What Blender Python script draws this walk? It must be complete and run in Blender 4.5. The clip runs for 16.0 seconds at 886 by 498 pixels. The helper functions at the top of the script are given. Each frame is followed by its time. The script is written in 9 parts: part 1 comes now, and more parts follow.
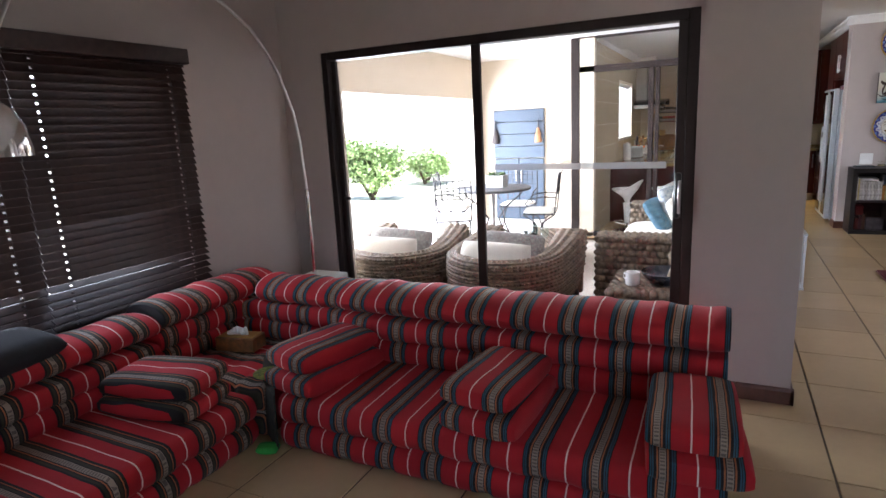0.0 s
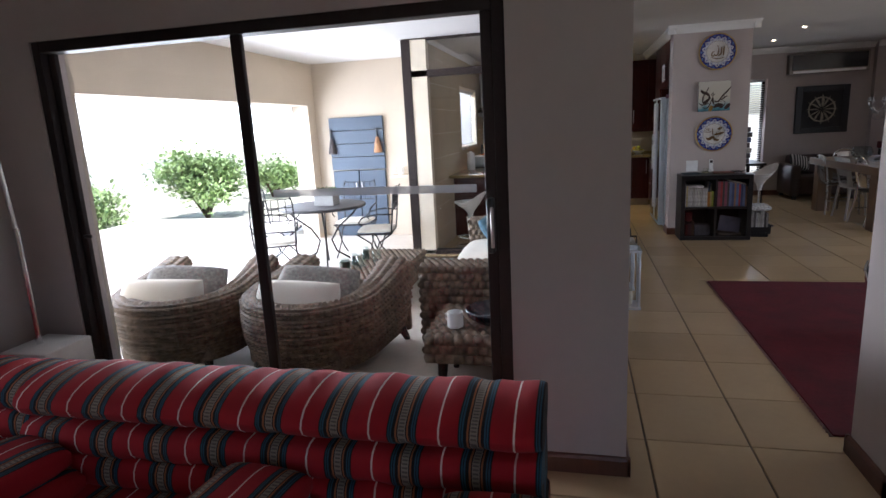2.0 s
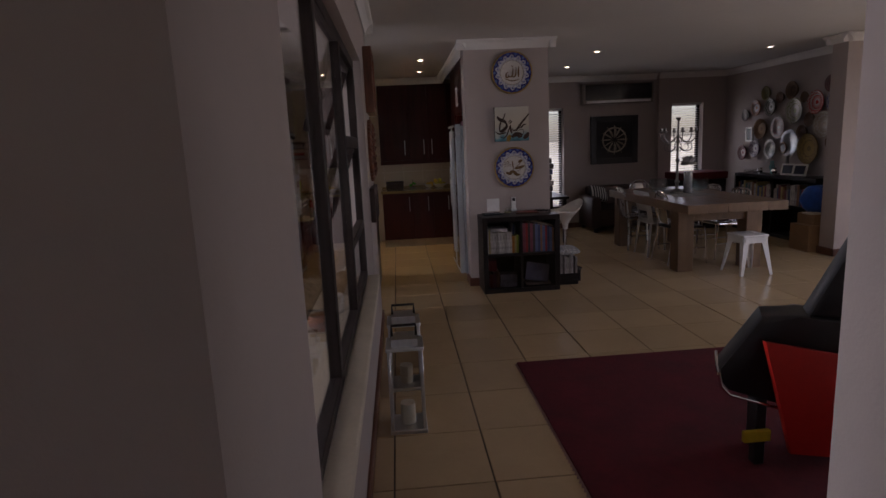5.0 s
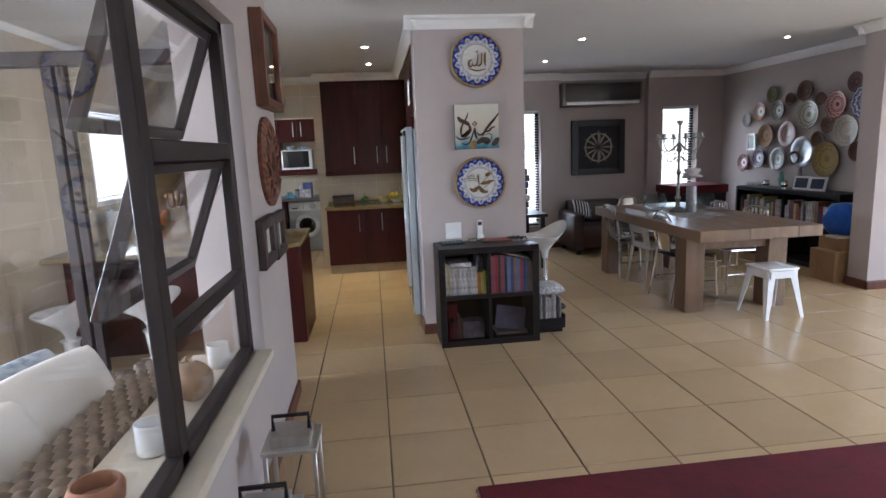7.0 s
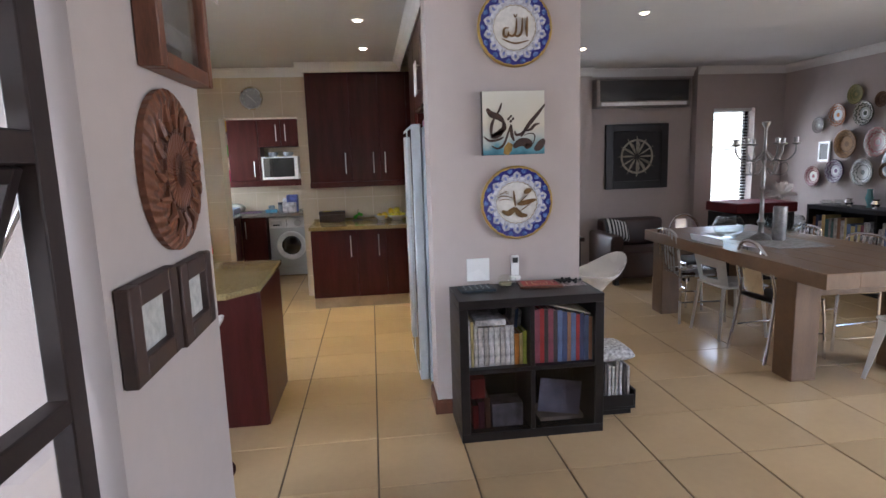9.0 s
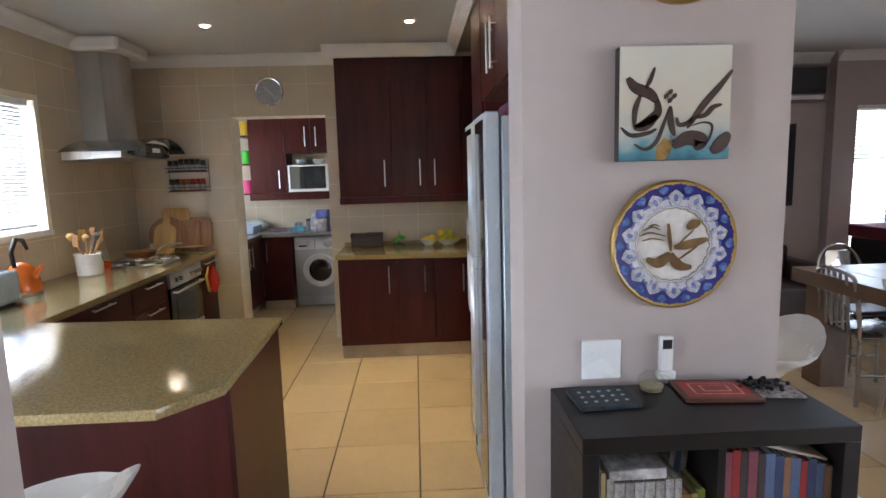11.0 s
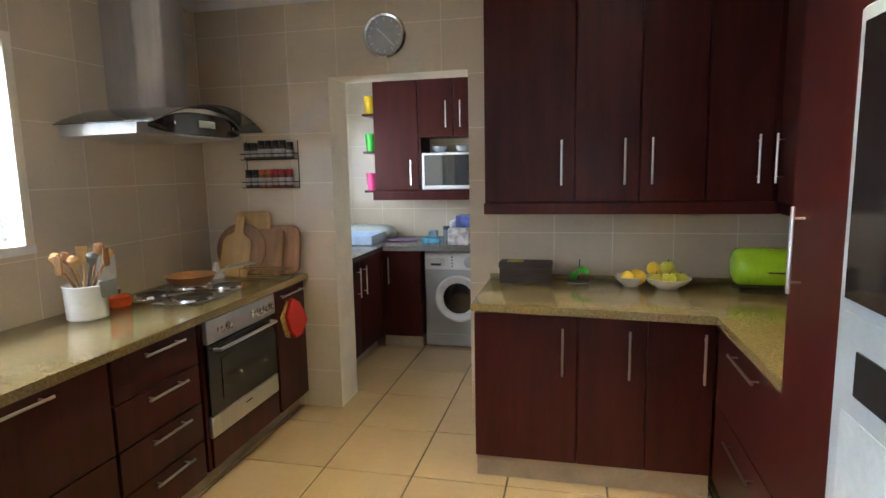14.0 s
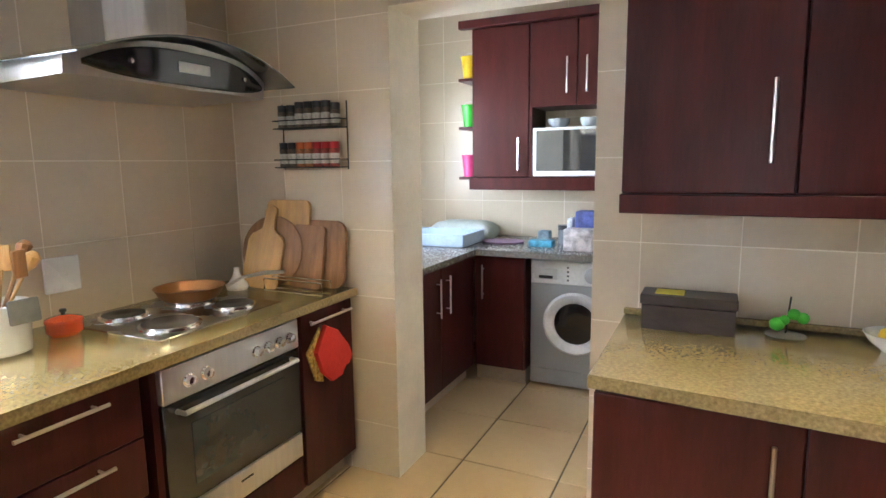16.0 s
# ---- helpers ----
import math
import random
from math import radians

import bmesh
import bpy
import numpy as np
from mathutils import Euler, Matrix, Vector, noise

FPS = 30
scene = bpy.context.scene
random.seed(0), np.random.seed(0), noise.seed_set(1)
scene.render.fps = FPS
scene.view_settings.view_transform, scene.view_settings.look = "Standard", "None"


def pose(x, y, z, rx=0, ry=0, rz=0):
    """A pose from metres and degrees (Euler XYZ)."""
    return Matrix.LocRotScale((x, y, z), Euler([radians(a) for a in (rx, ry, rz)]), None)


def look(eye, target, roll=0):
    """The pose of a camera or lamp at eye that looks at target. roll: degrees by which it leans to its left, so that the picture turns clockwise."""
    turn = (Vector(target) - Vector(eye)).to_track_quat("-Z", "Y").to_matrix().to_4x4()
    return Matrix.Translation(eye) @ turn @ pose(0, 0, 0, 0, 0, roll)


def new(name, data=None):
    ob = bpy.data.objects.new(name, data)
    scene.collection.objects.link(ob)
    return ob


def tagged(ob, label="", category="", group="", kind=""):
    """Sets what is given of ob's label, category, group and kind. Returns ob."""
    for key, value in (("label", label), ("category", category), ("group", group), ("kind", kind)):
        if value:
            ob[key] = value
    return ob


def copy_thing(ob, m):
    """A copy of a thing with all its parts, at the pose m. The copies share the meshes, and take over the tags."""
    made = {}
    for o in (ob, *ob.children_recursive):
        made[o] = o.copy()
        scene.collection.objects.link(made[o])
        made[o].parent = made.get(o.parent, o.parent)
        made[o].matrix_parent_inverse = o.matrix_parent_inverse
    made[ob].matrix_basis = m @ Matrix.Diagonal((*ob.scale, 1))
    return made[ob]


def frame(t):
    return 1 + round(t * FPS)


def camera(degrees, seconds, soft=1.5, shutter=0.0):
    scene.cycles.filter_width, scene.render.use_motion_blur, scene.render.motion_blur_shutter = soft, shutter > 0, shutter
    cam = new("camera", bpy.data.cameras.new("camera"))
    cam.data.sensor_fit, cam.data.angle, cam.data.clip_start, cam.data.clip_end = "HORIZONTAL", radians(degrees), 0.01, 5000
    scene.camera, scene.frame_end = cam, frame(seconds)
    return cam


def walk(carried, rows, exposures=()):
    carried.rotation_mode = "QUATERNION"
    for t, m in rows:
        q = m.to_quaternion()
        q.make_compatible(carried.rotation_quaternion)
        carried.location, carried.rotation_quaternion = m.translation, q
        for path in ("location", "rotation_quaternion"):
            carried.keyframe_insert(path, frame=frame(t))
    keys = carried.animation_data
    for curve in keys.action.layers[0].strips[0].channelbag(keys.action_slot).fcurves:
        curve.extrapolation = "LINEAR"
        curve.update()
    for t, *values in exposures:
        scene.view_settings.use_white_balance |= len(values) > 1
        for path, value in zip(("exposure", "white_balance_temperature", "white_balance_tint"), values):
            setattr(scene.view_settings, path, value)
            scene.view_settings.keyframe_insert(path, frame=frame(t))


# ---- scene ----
cam = camera(75.4, 16.0)
PATH = [
    (0, (0.913, -0.308, 1.547), (0.045, 1.446, 1.134), -2.8),
    (0.5, (0.941, -0.12, 1.553), (0.178, 1.681, 1.137), -2.7),
    (1, (0.958, 0.115, 1.56), (0.304, 1.958, 1.141), -2.7),
    (1.5, (1.018, 0.376, 1.566), (0.466, 2.252, 1.148), -2.8),
    (2, (1.079, 0.631, 1.567), (0.624, 2.534, 1.151), -3.0),
    (2.5, (1.113, 0.923, 1.568), (0.772, 2.85, 1.154), -3.0),
    (3, (1.177, 1.201, 1.569), (0.952, 3.145, 1.153), -3.1),
    (3.5, (1.264, 1.51, 1.556), (1.117, 3.464, 1.157), -3.1),
    (4, (1.35, 1.795, 1.58), (1.296, 3.757, 1.195), -3.1),
    (4.5, (1.421, 2.092, 1.583), (1.483, 4.056, 1.214), -2.9),
    (7, (1.88, 3.843, 1.592), (2.108, 5.801, 1.251), -2.4),
    (7.5, (1.913, 4.208, 1.586), (2.152, 6.165, 1.253), -2.1),
    (8, (1.939, 4.581, 1.589), (2.183, 6.541, 1.271), -2.0),
    (8.5, (1.932, 4.942, 1.573), (2.174, 6.902, 1.259), -2.0),
    (11, (1.909, 6.766, 1.576), (2.0, 8.746, 1.304), -1.6),
    (11.5, (1.87, 7.117, 1.564), (1.885, 9.099, 1.294), -2.0),
    (12, (1.844, 7.444, 1.554), (1.783, 9.425, 1.285), -1.8),
    (12.5, (1.801, 7.815, 1.582), (1.644, 9.79, 1.311), -1.3),
    (13, (1.75, 8.157, 1.563), (1.488, 10.121, 1.293), -1.3),
    (13.5, (1.731, 8.498, 1.551), (1.375, 10.446, 1.273), -1.1),
    (14, (1.716, 8.836, 1.544), (1.271, 10.767, 1.268), -1.1),
    (14.5, (1.682, 9.178, 1.54), (1.134, 11.08, 1.255), -1.0),
    (15, (1.636, 9.472, 1.511), (0.999, 11.347, 1.228), -0.9),
    (15.5, (1.604, 9.757, 1.494), (0.86, 11.591, 1.204), -0.8),
    (16, (1.513, 10.019, 1.461), (0.666, 11.807, 1.165), -0.7),
]
EXPO = [(0, 1.85, 5950, 16), (1, 1.45, 5880, 16), (1.5, 1.13, 5850, 16), (2.5, 0.63, 5800, 16), (3.5, 0.05, 5900, 14), (4.6, -0.3, 6500, 31), (6.8, 1.76, 5600, 13), (7.6, 2.08, 5650, 15), (8.5, 2.14, 5750, 16), (11, 2.2, 5700, 13), (12.5, 2.15, 5650, 12), (14, 2.45, 5500, 10), (15, 2.9, 5500, 11), (16, 3.2, 5480, 12)]
walk(cam, [(t, look(eye, target, roll)) for t, eye, target, roll in PATH], EXPO)

# ---- world and large lights ----
world = bpy.data.worlds.new("world")
scene.world = world
world.use_nodes = True
wn = world.node_tree.nodes
sky = wn.new("ShaderNodeTexSky")
sky.sky_type = "NISHITA"
sky.sun_disc = False
sky.sun_elevation = radians(70)
sky.sun_rotation = radians(135)
world.node_tree.links.new(sky.outputs[0], wn["Background"].inputs[0])
wn["Background"].inputs[1].default_value = 0.15


def sun_lamp():
    d = bpy.data.lights.new("sun", "SUN")
    d.energy, d.angle, d.color = 5.0, radians(0.5), (1.0, 0.95, 0.88)
    ob = new("sun", d)
    ob.matrix_world = look((3, -3, 11.7), (0, 0, 0))
    return ob


def area_lamp(name, eye, target, w, h, power, color=(1, 1, 1)):
    d = bpy.data.lights.new(name, "AREA")
    d.shape, d.size, d.size_y, d.energy, d.color = "RECTANGLE", w, h, power, color
    ob = new(name, d)
    ob.matrix_world = look(eye, target)
    return ob


sun_lamp()
DAY = (0.92, 0.97, 1.0)
area_lamp("terrace_sky_light", (-3.5, 6.3, 1.02), (0, 6.3, -0.35), 5.0, 1.8, 195.0, DAY)
area_lamp("kitchen_window_light", (-1.0, 10.2, 1.72), (3, 10.2, 1.3), 1.35, 0.9, 28, DAY)
area_lamp("dining_window_light", (6.6, 12.62, 1.25), (6.4, 9.5, 0.0), 0.45, 1.5, 3.2, DAY)
area_lamp("dining_window_light", (4.2, 12.62, 1.25), (4.4, 9.5, 0.0), 0.45, 1.5, 3.6, DAY)
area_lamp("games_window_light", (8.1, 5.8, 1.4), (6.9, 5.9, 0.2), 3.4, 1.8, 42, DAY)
area_lamp("laundry_window_light", (-0.72, 13.1, 1.6), (2, 13.2, 1.2), 0.8, 0.9, 2.7, DAY)
# Added fill for the lounge, set in an assumed window that stays out of view.
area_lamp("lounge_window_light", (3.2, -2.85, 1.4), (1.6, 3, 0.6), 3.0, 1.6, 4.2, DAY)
area_lamp("blind_window_light", (-2.38, 1.4, 1.35), (3, 1.4, 1.0), 1.8, 1.2, 5.4, DAY)

# ---- helpers for building ----
LOCAL = {}


def thing(name, loc, label, cat, group="", rot=0.0, local=False, kind=""):
    ob = new(name)
    ob.empty_display_size = 0.1
    ob.matrix_world = Matrix.Translation(loc) @ Matrix.Rotation(radians(rot), 4, "Z")
    LOCAL[ob.name] = (local, Vector(loc))
    return tagged(ob, label, cat, group, kind)


def root_of(ob):
    while ob.parent:
        ob = ob.parent
    return ob


def finish(bm, name, material, smooth=None):
    bmesh.ops.recalc_face_normals(bm, faces=bm.faces)
    me = bpy.data.meshes.new(name)
    bm.to_mesh(me)
    bm.free()
    mats = material if isinstance(material, (list, tuple)) else [material]
    for m in mats:
        me.materials.append(m)
    if smooth:
        me.polygons.foreach_set("use_smooth", [True] * len(me.polygons))
        me.set_sharp_from_angle(angle=radians(smooth))
    return me


def part(name, bm, material, parent, label="", smooth=40):
    local, base = LOCAL.get(root_of(parent).name, (True, None))
    if not local:
        bmesh.ops.translate(bm, verts=bm.verts, vec=-base)
    ob = new(name, finish(bm, name, material, smooth))
    ob.parent = parent
    if label:
        ob["label"] = label
    return ob


def single(name, bm, material, label, cat, group="", loc=None, smooth=40, kind=""):
    """A thing of one mesh; its origin at loc."""
    if loc is not None:
        bmesh.ops.translate(bm, verts=bm.verts, vec=-Vector(loc))
    ob = new(name, finish(bm, name, material, smooth))
    if loc is not None:
        ob.location = loc
    LOCAL[ob.name] = (False, Vector(loc if loc is not None else (0, 0, 0)))
    return tagged(ob, label, cat, group, kind)


def structure(name, bm, material, label="", smooth=None):
    ob = new(name, finish(bm, name, material, smooth))
    LOCAL[ob.name] = (True, Vector((0, 0, 0)))
    return tagged(ob, label, "", "", "structure")


def B():
    return bmesh.new()


def bx(bm, x0, x1, y0, y1, z0, z1, b=0.0, seg=1):
    r = bmesh.ops.create_cube(bm, size=1.0, matrix=Matrix.LocRotScale(((x0 + x1) / 2, (y0 + y1) / 2, (z0 + z1) / 2), None, (abs(x1 - x0), abs(y1 - y0), abs(z1 - z0))))
    if b:
        es = list({e for v in r["verts"] for e in v.link_edges})
        r2 = bmesh.ops.bevel(bm, geom=es, offset=b, segments=seg, profile=0.5, affect="EDGES", clamp_overlap=True)
        return list({v for f in r2["faces"] for v in f.verts})
    return r["verts"]


def box(x0, x1, y0, y1, z0, z1, b=0.0, seg=1):
    bm = B()
    bx(bm, x0, x1, y0, y1, z0, z1, b, seg)
    return bm


def obox(bm, center, size, rot=(0, 0, 0), b=0.0, seg=1):
    n = len(bm.verts)
    vs = bx(bm, -size[0] / 2, size[0] / 2, -size[1] / 2, size[1] / 2, -size[2] / 2, size[2] / 2, b, seg)
    m = Matrix.LocRotScale(center, Euler([radians(a) for a in rot]), None)
    bmesh.ops.transform(bm, matrix=m, verts=list(vs))


def tube(bm, pts, r, seg=8, caps=True):
    """A round bar along points; r one radius or one each."""
    pts = [Vector(p) for p in pts]
    rs = r if isinstance(r, (list, tuple)) else [r] * len(pts)
    rings, up = [], None
    for i, p in enumerate(pts):
        d = (pts[min(i + 1, len(pts) - 1)] - pts[max(i - 1, 0)]).normalized()
        if up is None or abs(d.dot(up)) > 0.95:
            up = Vector((0, 0, 1)) if abs(d.z) < 0.9 else Vector((1, 0, 0))
        a = d.cross(up).normalized()
        c = a.cross(d)
        up = c
        rings.append([bm.verts.new(p + (a * math.cos(k * math.tau / seg) + c * math.sin(k * math.tau / seg)) * rs[i]) for k in range(seg)])
    for p, q in zip(rings, rings[1:]):
        for k in range(seg):
            bm.faces.new((p[k], p[(k + 1) % seg], q[(k + 1) % seg], q[k]))
    if caps:
        bm.faces.new(rings[0][::-1])
        bm.faces.new(rings[-1])


def lathe(bm, prof, center=(0, 0, 0), seg=24, axis="Z", sx=1.0, sy=1.0, hollow=False):
    """Turns (radius, height) pairs round an axis; hollow: the outline closes on itself round an open middle."""
    c = Vector(center)
    rings = []
    for r, h in prof:
        ring = []
        for k in range(seg):
            a = k * math.tau / seg
            p = Vector((r * math.cos(a) * sx, r * math.sin(a) * sy, h))
            if axis == "Y":
                p = Vector((p.x, -p.z, p.y))
            elif axis == "X":
                p = Vector((p.z, p.x, p.y))
            ring.append(bm.verts.new(c + p))
        rings.append(ring)
    for p, q in zip(rings, rings[1:] + rings[:1] if hollow else rings[1:]):
        for k in range(seg):
            bm.faces.new((p[k], p[(k + 1) % seg], q[(k + 1) % seg], q[k]))
    if hollow:
        return
    if prof[0][0] > 1e-6:
        bm.faces.new(rings[0][::-1])
    if prof[-1][0] > 1e-6:
        bm.faces.new(rings[-1])
    bmesh.ops.remove_doubles(bm, verts=[v for r in (rings[0], rings[-1]) for v in r], dist=1e-6)


def prism(bm, pts, lo, hi, axis="Z", b=0.0):
    """A flat outline raised from lo to hi along an axis; pts in the other two coordinates."""
    def at(p, h):
        return (p[0], p[1], h) if axis == "Z" else ((h, p[0], p[1]) if axis == "X" else (p[0], h, p[1]))
    a = [bm.verts.new(at(p, lo)) for p in pts]
    c = [bm.verts.new(at(p, hi)) for p in pts]
    fs = [bm.faces.new(a[::-1]), bm.faces.new(c)]
    n = len(pts)
    for i in range(n):
        fs.append(bm.faces.new((a[i], a[(i + 1) % n], c[(i + 1) % n], c[i])))
    if b:
        es = list({e for f in fs[:2] for e in f.edges})
        bmesh.ops.bevel(bm, geom=es, offset=b, segments=2, profile=0.5, affect="EDGES", clamp_overlap=True)


def cushion(bm, center, size, puff=0.5, rot=(0, 0, 0), n=10, seam=0.12, dimple=0.0):
    """A soft pad: a rounded block that swells to its middle."""
    sx, sy, sz = size[0] / 2, size[1] / 2, size[2] / 2
    m = Matrix.LocRotScale(center, Euler([radians(a) for a in rot]), None)

    def top(u, v, s):
        e = (1 - abs(u) ** 5) * (1 - abs(v) ** 5)
        h = sz * (seam + (1 - seam) * max(e, 0) ** puff)
        h *= 1 - dimple * math.exp(-(u * u + v * v) * 14)
        k = 1 - 0.05 * (u * u) * (v * v)
        return m @ Vector((u * sx * k, v * sy * k, s * h))
    grid = {}
    for s in (1, -1):
        for i in range(n + 1):
            for j in range(n + 1):
                u, v = math.sin((i / n - 0.5) * math.pi), math.sin((j / n - 0.5) * math.pi)
                grid[s, i, j] = bm.verts.new(top(u, v, s))
    for s in (1, -1):
        for i in range(n):
            for j in range(n):
                q = (grid[s, i, j], grid[s, i + 1, j], grid[s, i + 1, j + 1], grid[s, i, j + 1])
                bm.faces.new(q if s > 0 else q[::-1])
    ring = [(i, 0) for i in range(n)] + [(n, j) for j in range(n)] + [(i, n) for i in range(n, 0, -1)] + [(0, j) for j in range(n, 0, -1)]
    for a, c in zip(ring, ring[1:] + ring[:1]):
        bm.faces.new((grid[-1, a[0], a[1]], grid[-1, c[0], c[1]], grid[1, c[0], c[1]], grid[1, a[0], a[1]]))


def bow(p, q, lift, n=12, side=(0, 0, 1)):
    p, q, s = Vector(p), Vector(q), Vector(side)
    return [p.lerp(q, i / n) + s * (lift * 4 * (i / n) * (1 - i / n)) for i in range(n + 1)]


# ---- materials ----
def mat(name, col, rough=0.5, metal=0.0, var=0.12, scale=6.0, bump=0.0, bscale=80.0, stretch=(1, 1, 1), col2=None, coat=0.0, spec=None, rnd=0.0, placed=False, rvar=1.0):
    m = bpy.data.materials.new(name)
    m.use_nodes = True
    nt = m.node_tree
    b = nt.nodes["Principled BSDF"]
    b.inputs["Roughness"].default_value = rough
    b.inputs["Metallic"].default_value = metal
    b.inputs["Coat Weight"].default_value = coat
    b.inputs["Coat Roughness"].default_value = 0.15
    if spec is not None:
        b.inputs["Specular IOR Level"].default_value = spec
    tc = nt.nodes.new("ShaderNodeTexCoord")
    mp = nt.nodes.new("ShaderNodeMapping")
    mp.inputs["Scale"].default_value = stretch
    nt.links.new(nt.nodes.new("ShaderNodeNewGeometry").outputs["Position"] if placed else tc.outputs["Object"], mp.inputs[0])
    n1 = nt.nodes.new("ShaderNodeTexNoise")
    n1.inputs["Scale"].default_value = scale
    n1.inputs["Detail"].default_value = 6
    n2 = nt.nodes.new("ShaderNodeTexNoise")
    n2.inputs["Scale"].default_value = scale * 9
    n2.inputs["Detail"].default_value = 3
    for n in (n1, n2):
        nt.links.new(mp.outputs[0], n.inputs["Vector"])
    mix = nt.nodes.new("ShaderNodeMath")
    mix.operation = "MULTIPLY_ADD"
    nt.links.new(n2.outputs[0], mix.inputs[0])
    mix.inputs[1].default_value = 0.4
    nt.links.new(n1.outputs[0], mix.inputs[2])
    ramp = nt.nodes.new("ShaderNodeValToRGB")
    c = Vector(col)
    d = Vector(col2) if col2 else c * (1 - 2 * var)
    e = c if col2 else c * (1 + var)
    ramp.color_ramp.elements[0].position, ramp.color_ramp.elements[1].position = 0.45, 0.95
    ramp.color_ramp.elements[0].color = (*d, 1)
    ramp.color_ramp.elements[1].color = (*e, 1)
    nt.links.new(mix.outputs[0], ramp.inputs[0])
    out = ramp.outputs[0]
    if rnd:
        oi = nt.nodes.new("ShaderNodeObjectInfo")
        mr = nt.nodes.new("ShaderNodeMapRange")
        mr.inputs["To Min"].default_value, mr.inputs["To Max"].default_value = 1 - rnd, 1 + rnd
        nt.links.new(oi.outputs["Random"], mr.inputs["Value"])
        mm = nt.nodes.new("ShaderNodeVectorMath")
        mm.operation = "SCALE"
        nt.links.new(out, mm.inputs[0])
        nt.links.new(mr.outputs[0], mm.inputs["Scale"])
        out = mm.outputs[0]
    nt.links.new(out, b.inputs["Base Color"])
    rr = nt.nodes.new("ShaderNodeMapRange")
    rr.inputs["To Min"].default_value, rr.inputs["To Max"].default_value = max(rough - 0.07 * rvar, 0.02), min(rough + 0.1 * rvar, 1)
    nt.links.new(n1.outputs[0], rr.inputs["Value"])
    nt.links.new(rr.outputs[0], b.inputs["Roughness"])
    if bump:
        n3 = nt.nodes.new("ShaderNodeTexNoise")
        n3.inputs["Scale"].default_value = bscale
        n3.inputs["Detail"].default_value = 4
        nt.links.new(mp.outputs[0], n3.inputs["Vector"])
        bp = nt.nodes.new("ShaderNodeBump")
        bp.inputs["Strength"].default_value = bump
        bp.inputs["Distance"].default_value = 0.004
        nt.links.new(n3.outputs[0], bp.inputs["Height"])
        nt.links.new(bp.outputs[0], b.inputs["Normal"])
    return m


def glass(name, tint=(1, 1, 1), rough=0.0, thin=True):
    m = bpy.data.materials.new(name)
    m.use_nodes = True
    nt = m.node_tree
    nt.nodes.clear()
    out = nt.nodes.new("ShaderNodeOutputMaterial")
    if thin:
        tr = nt.nodes.new("ShaderNodeBsdfTransparent")
        tr.inputs[0].default_value = (*tint, 1)
        gl = nt.nodes.new("ShaderNodeBsdfGlossy")
        gl.inputs["Roughness"].default_value = rough
        lw = nt.nodes.new("ShaderNodeLayerWeight")
        lw.inputs[0].default_value = 0.5
        pw = nt.nodes.new("ShaderNodeMath")
        pw.operation = "POWER"
        pw.inputs[1].default_value = 3.2
        nt.links.new(lw.outputs["Facing"], pw.inputs[0])
        fr = nt.nodes.new("ShaderNodeMapRange")
        fr.inputs["To Min"].default_value, fr.inputs["To Max"].default_value = 0.025, 0.6
        nt.links.new(pw.outputs[0], fr.inputs["Value"])
        mx = nt.nodes.new("ShaderNodeMixShader")
        nt.links.new(fr.outputs[0], mx.inputs[0])
        nt.links.new(tr.outputs[0], mx.inputs[1])
        nt.links.new(gl.outputs[0], mx.inputs[2])
        nt.links.new(mx.outputs[0], out.inputs[0])
    else:
        g = nt.nodes.new("ShaderNodeBsdfGlass")
        g.inputs[0].default_value = (*tint, 1)
        nt.links.new(g.outputs[0], out.inputs[0])
    return m


def glow(name, col, power):
    m = bpy.data.materials.new(name)
    m.use_nodes = True
    b = m.node_tree.nodes["Principled BSDF"]
    b.inputs["Base Color"].default_value = (*col, 1)
    b.inputs["Emission Color"].default_value = (*col, 1)
    b.inputs["Emission Strength"].default_value = power
    return m


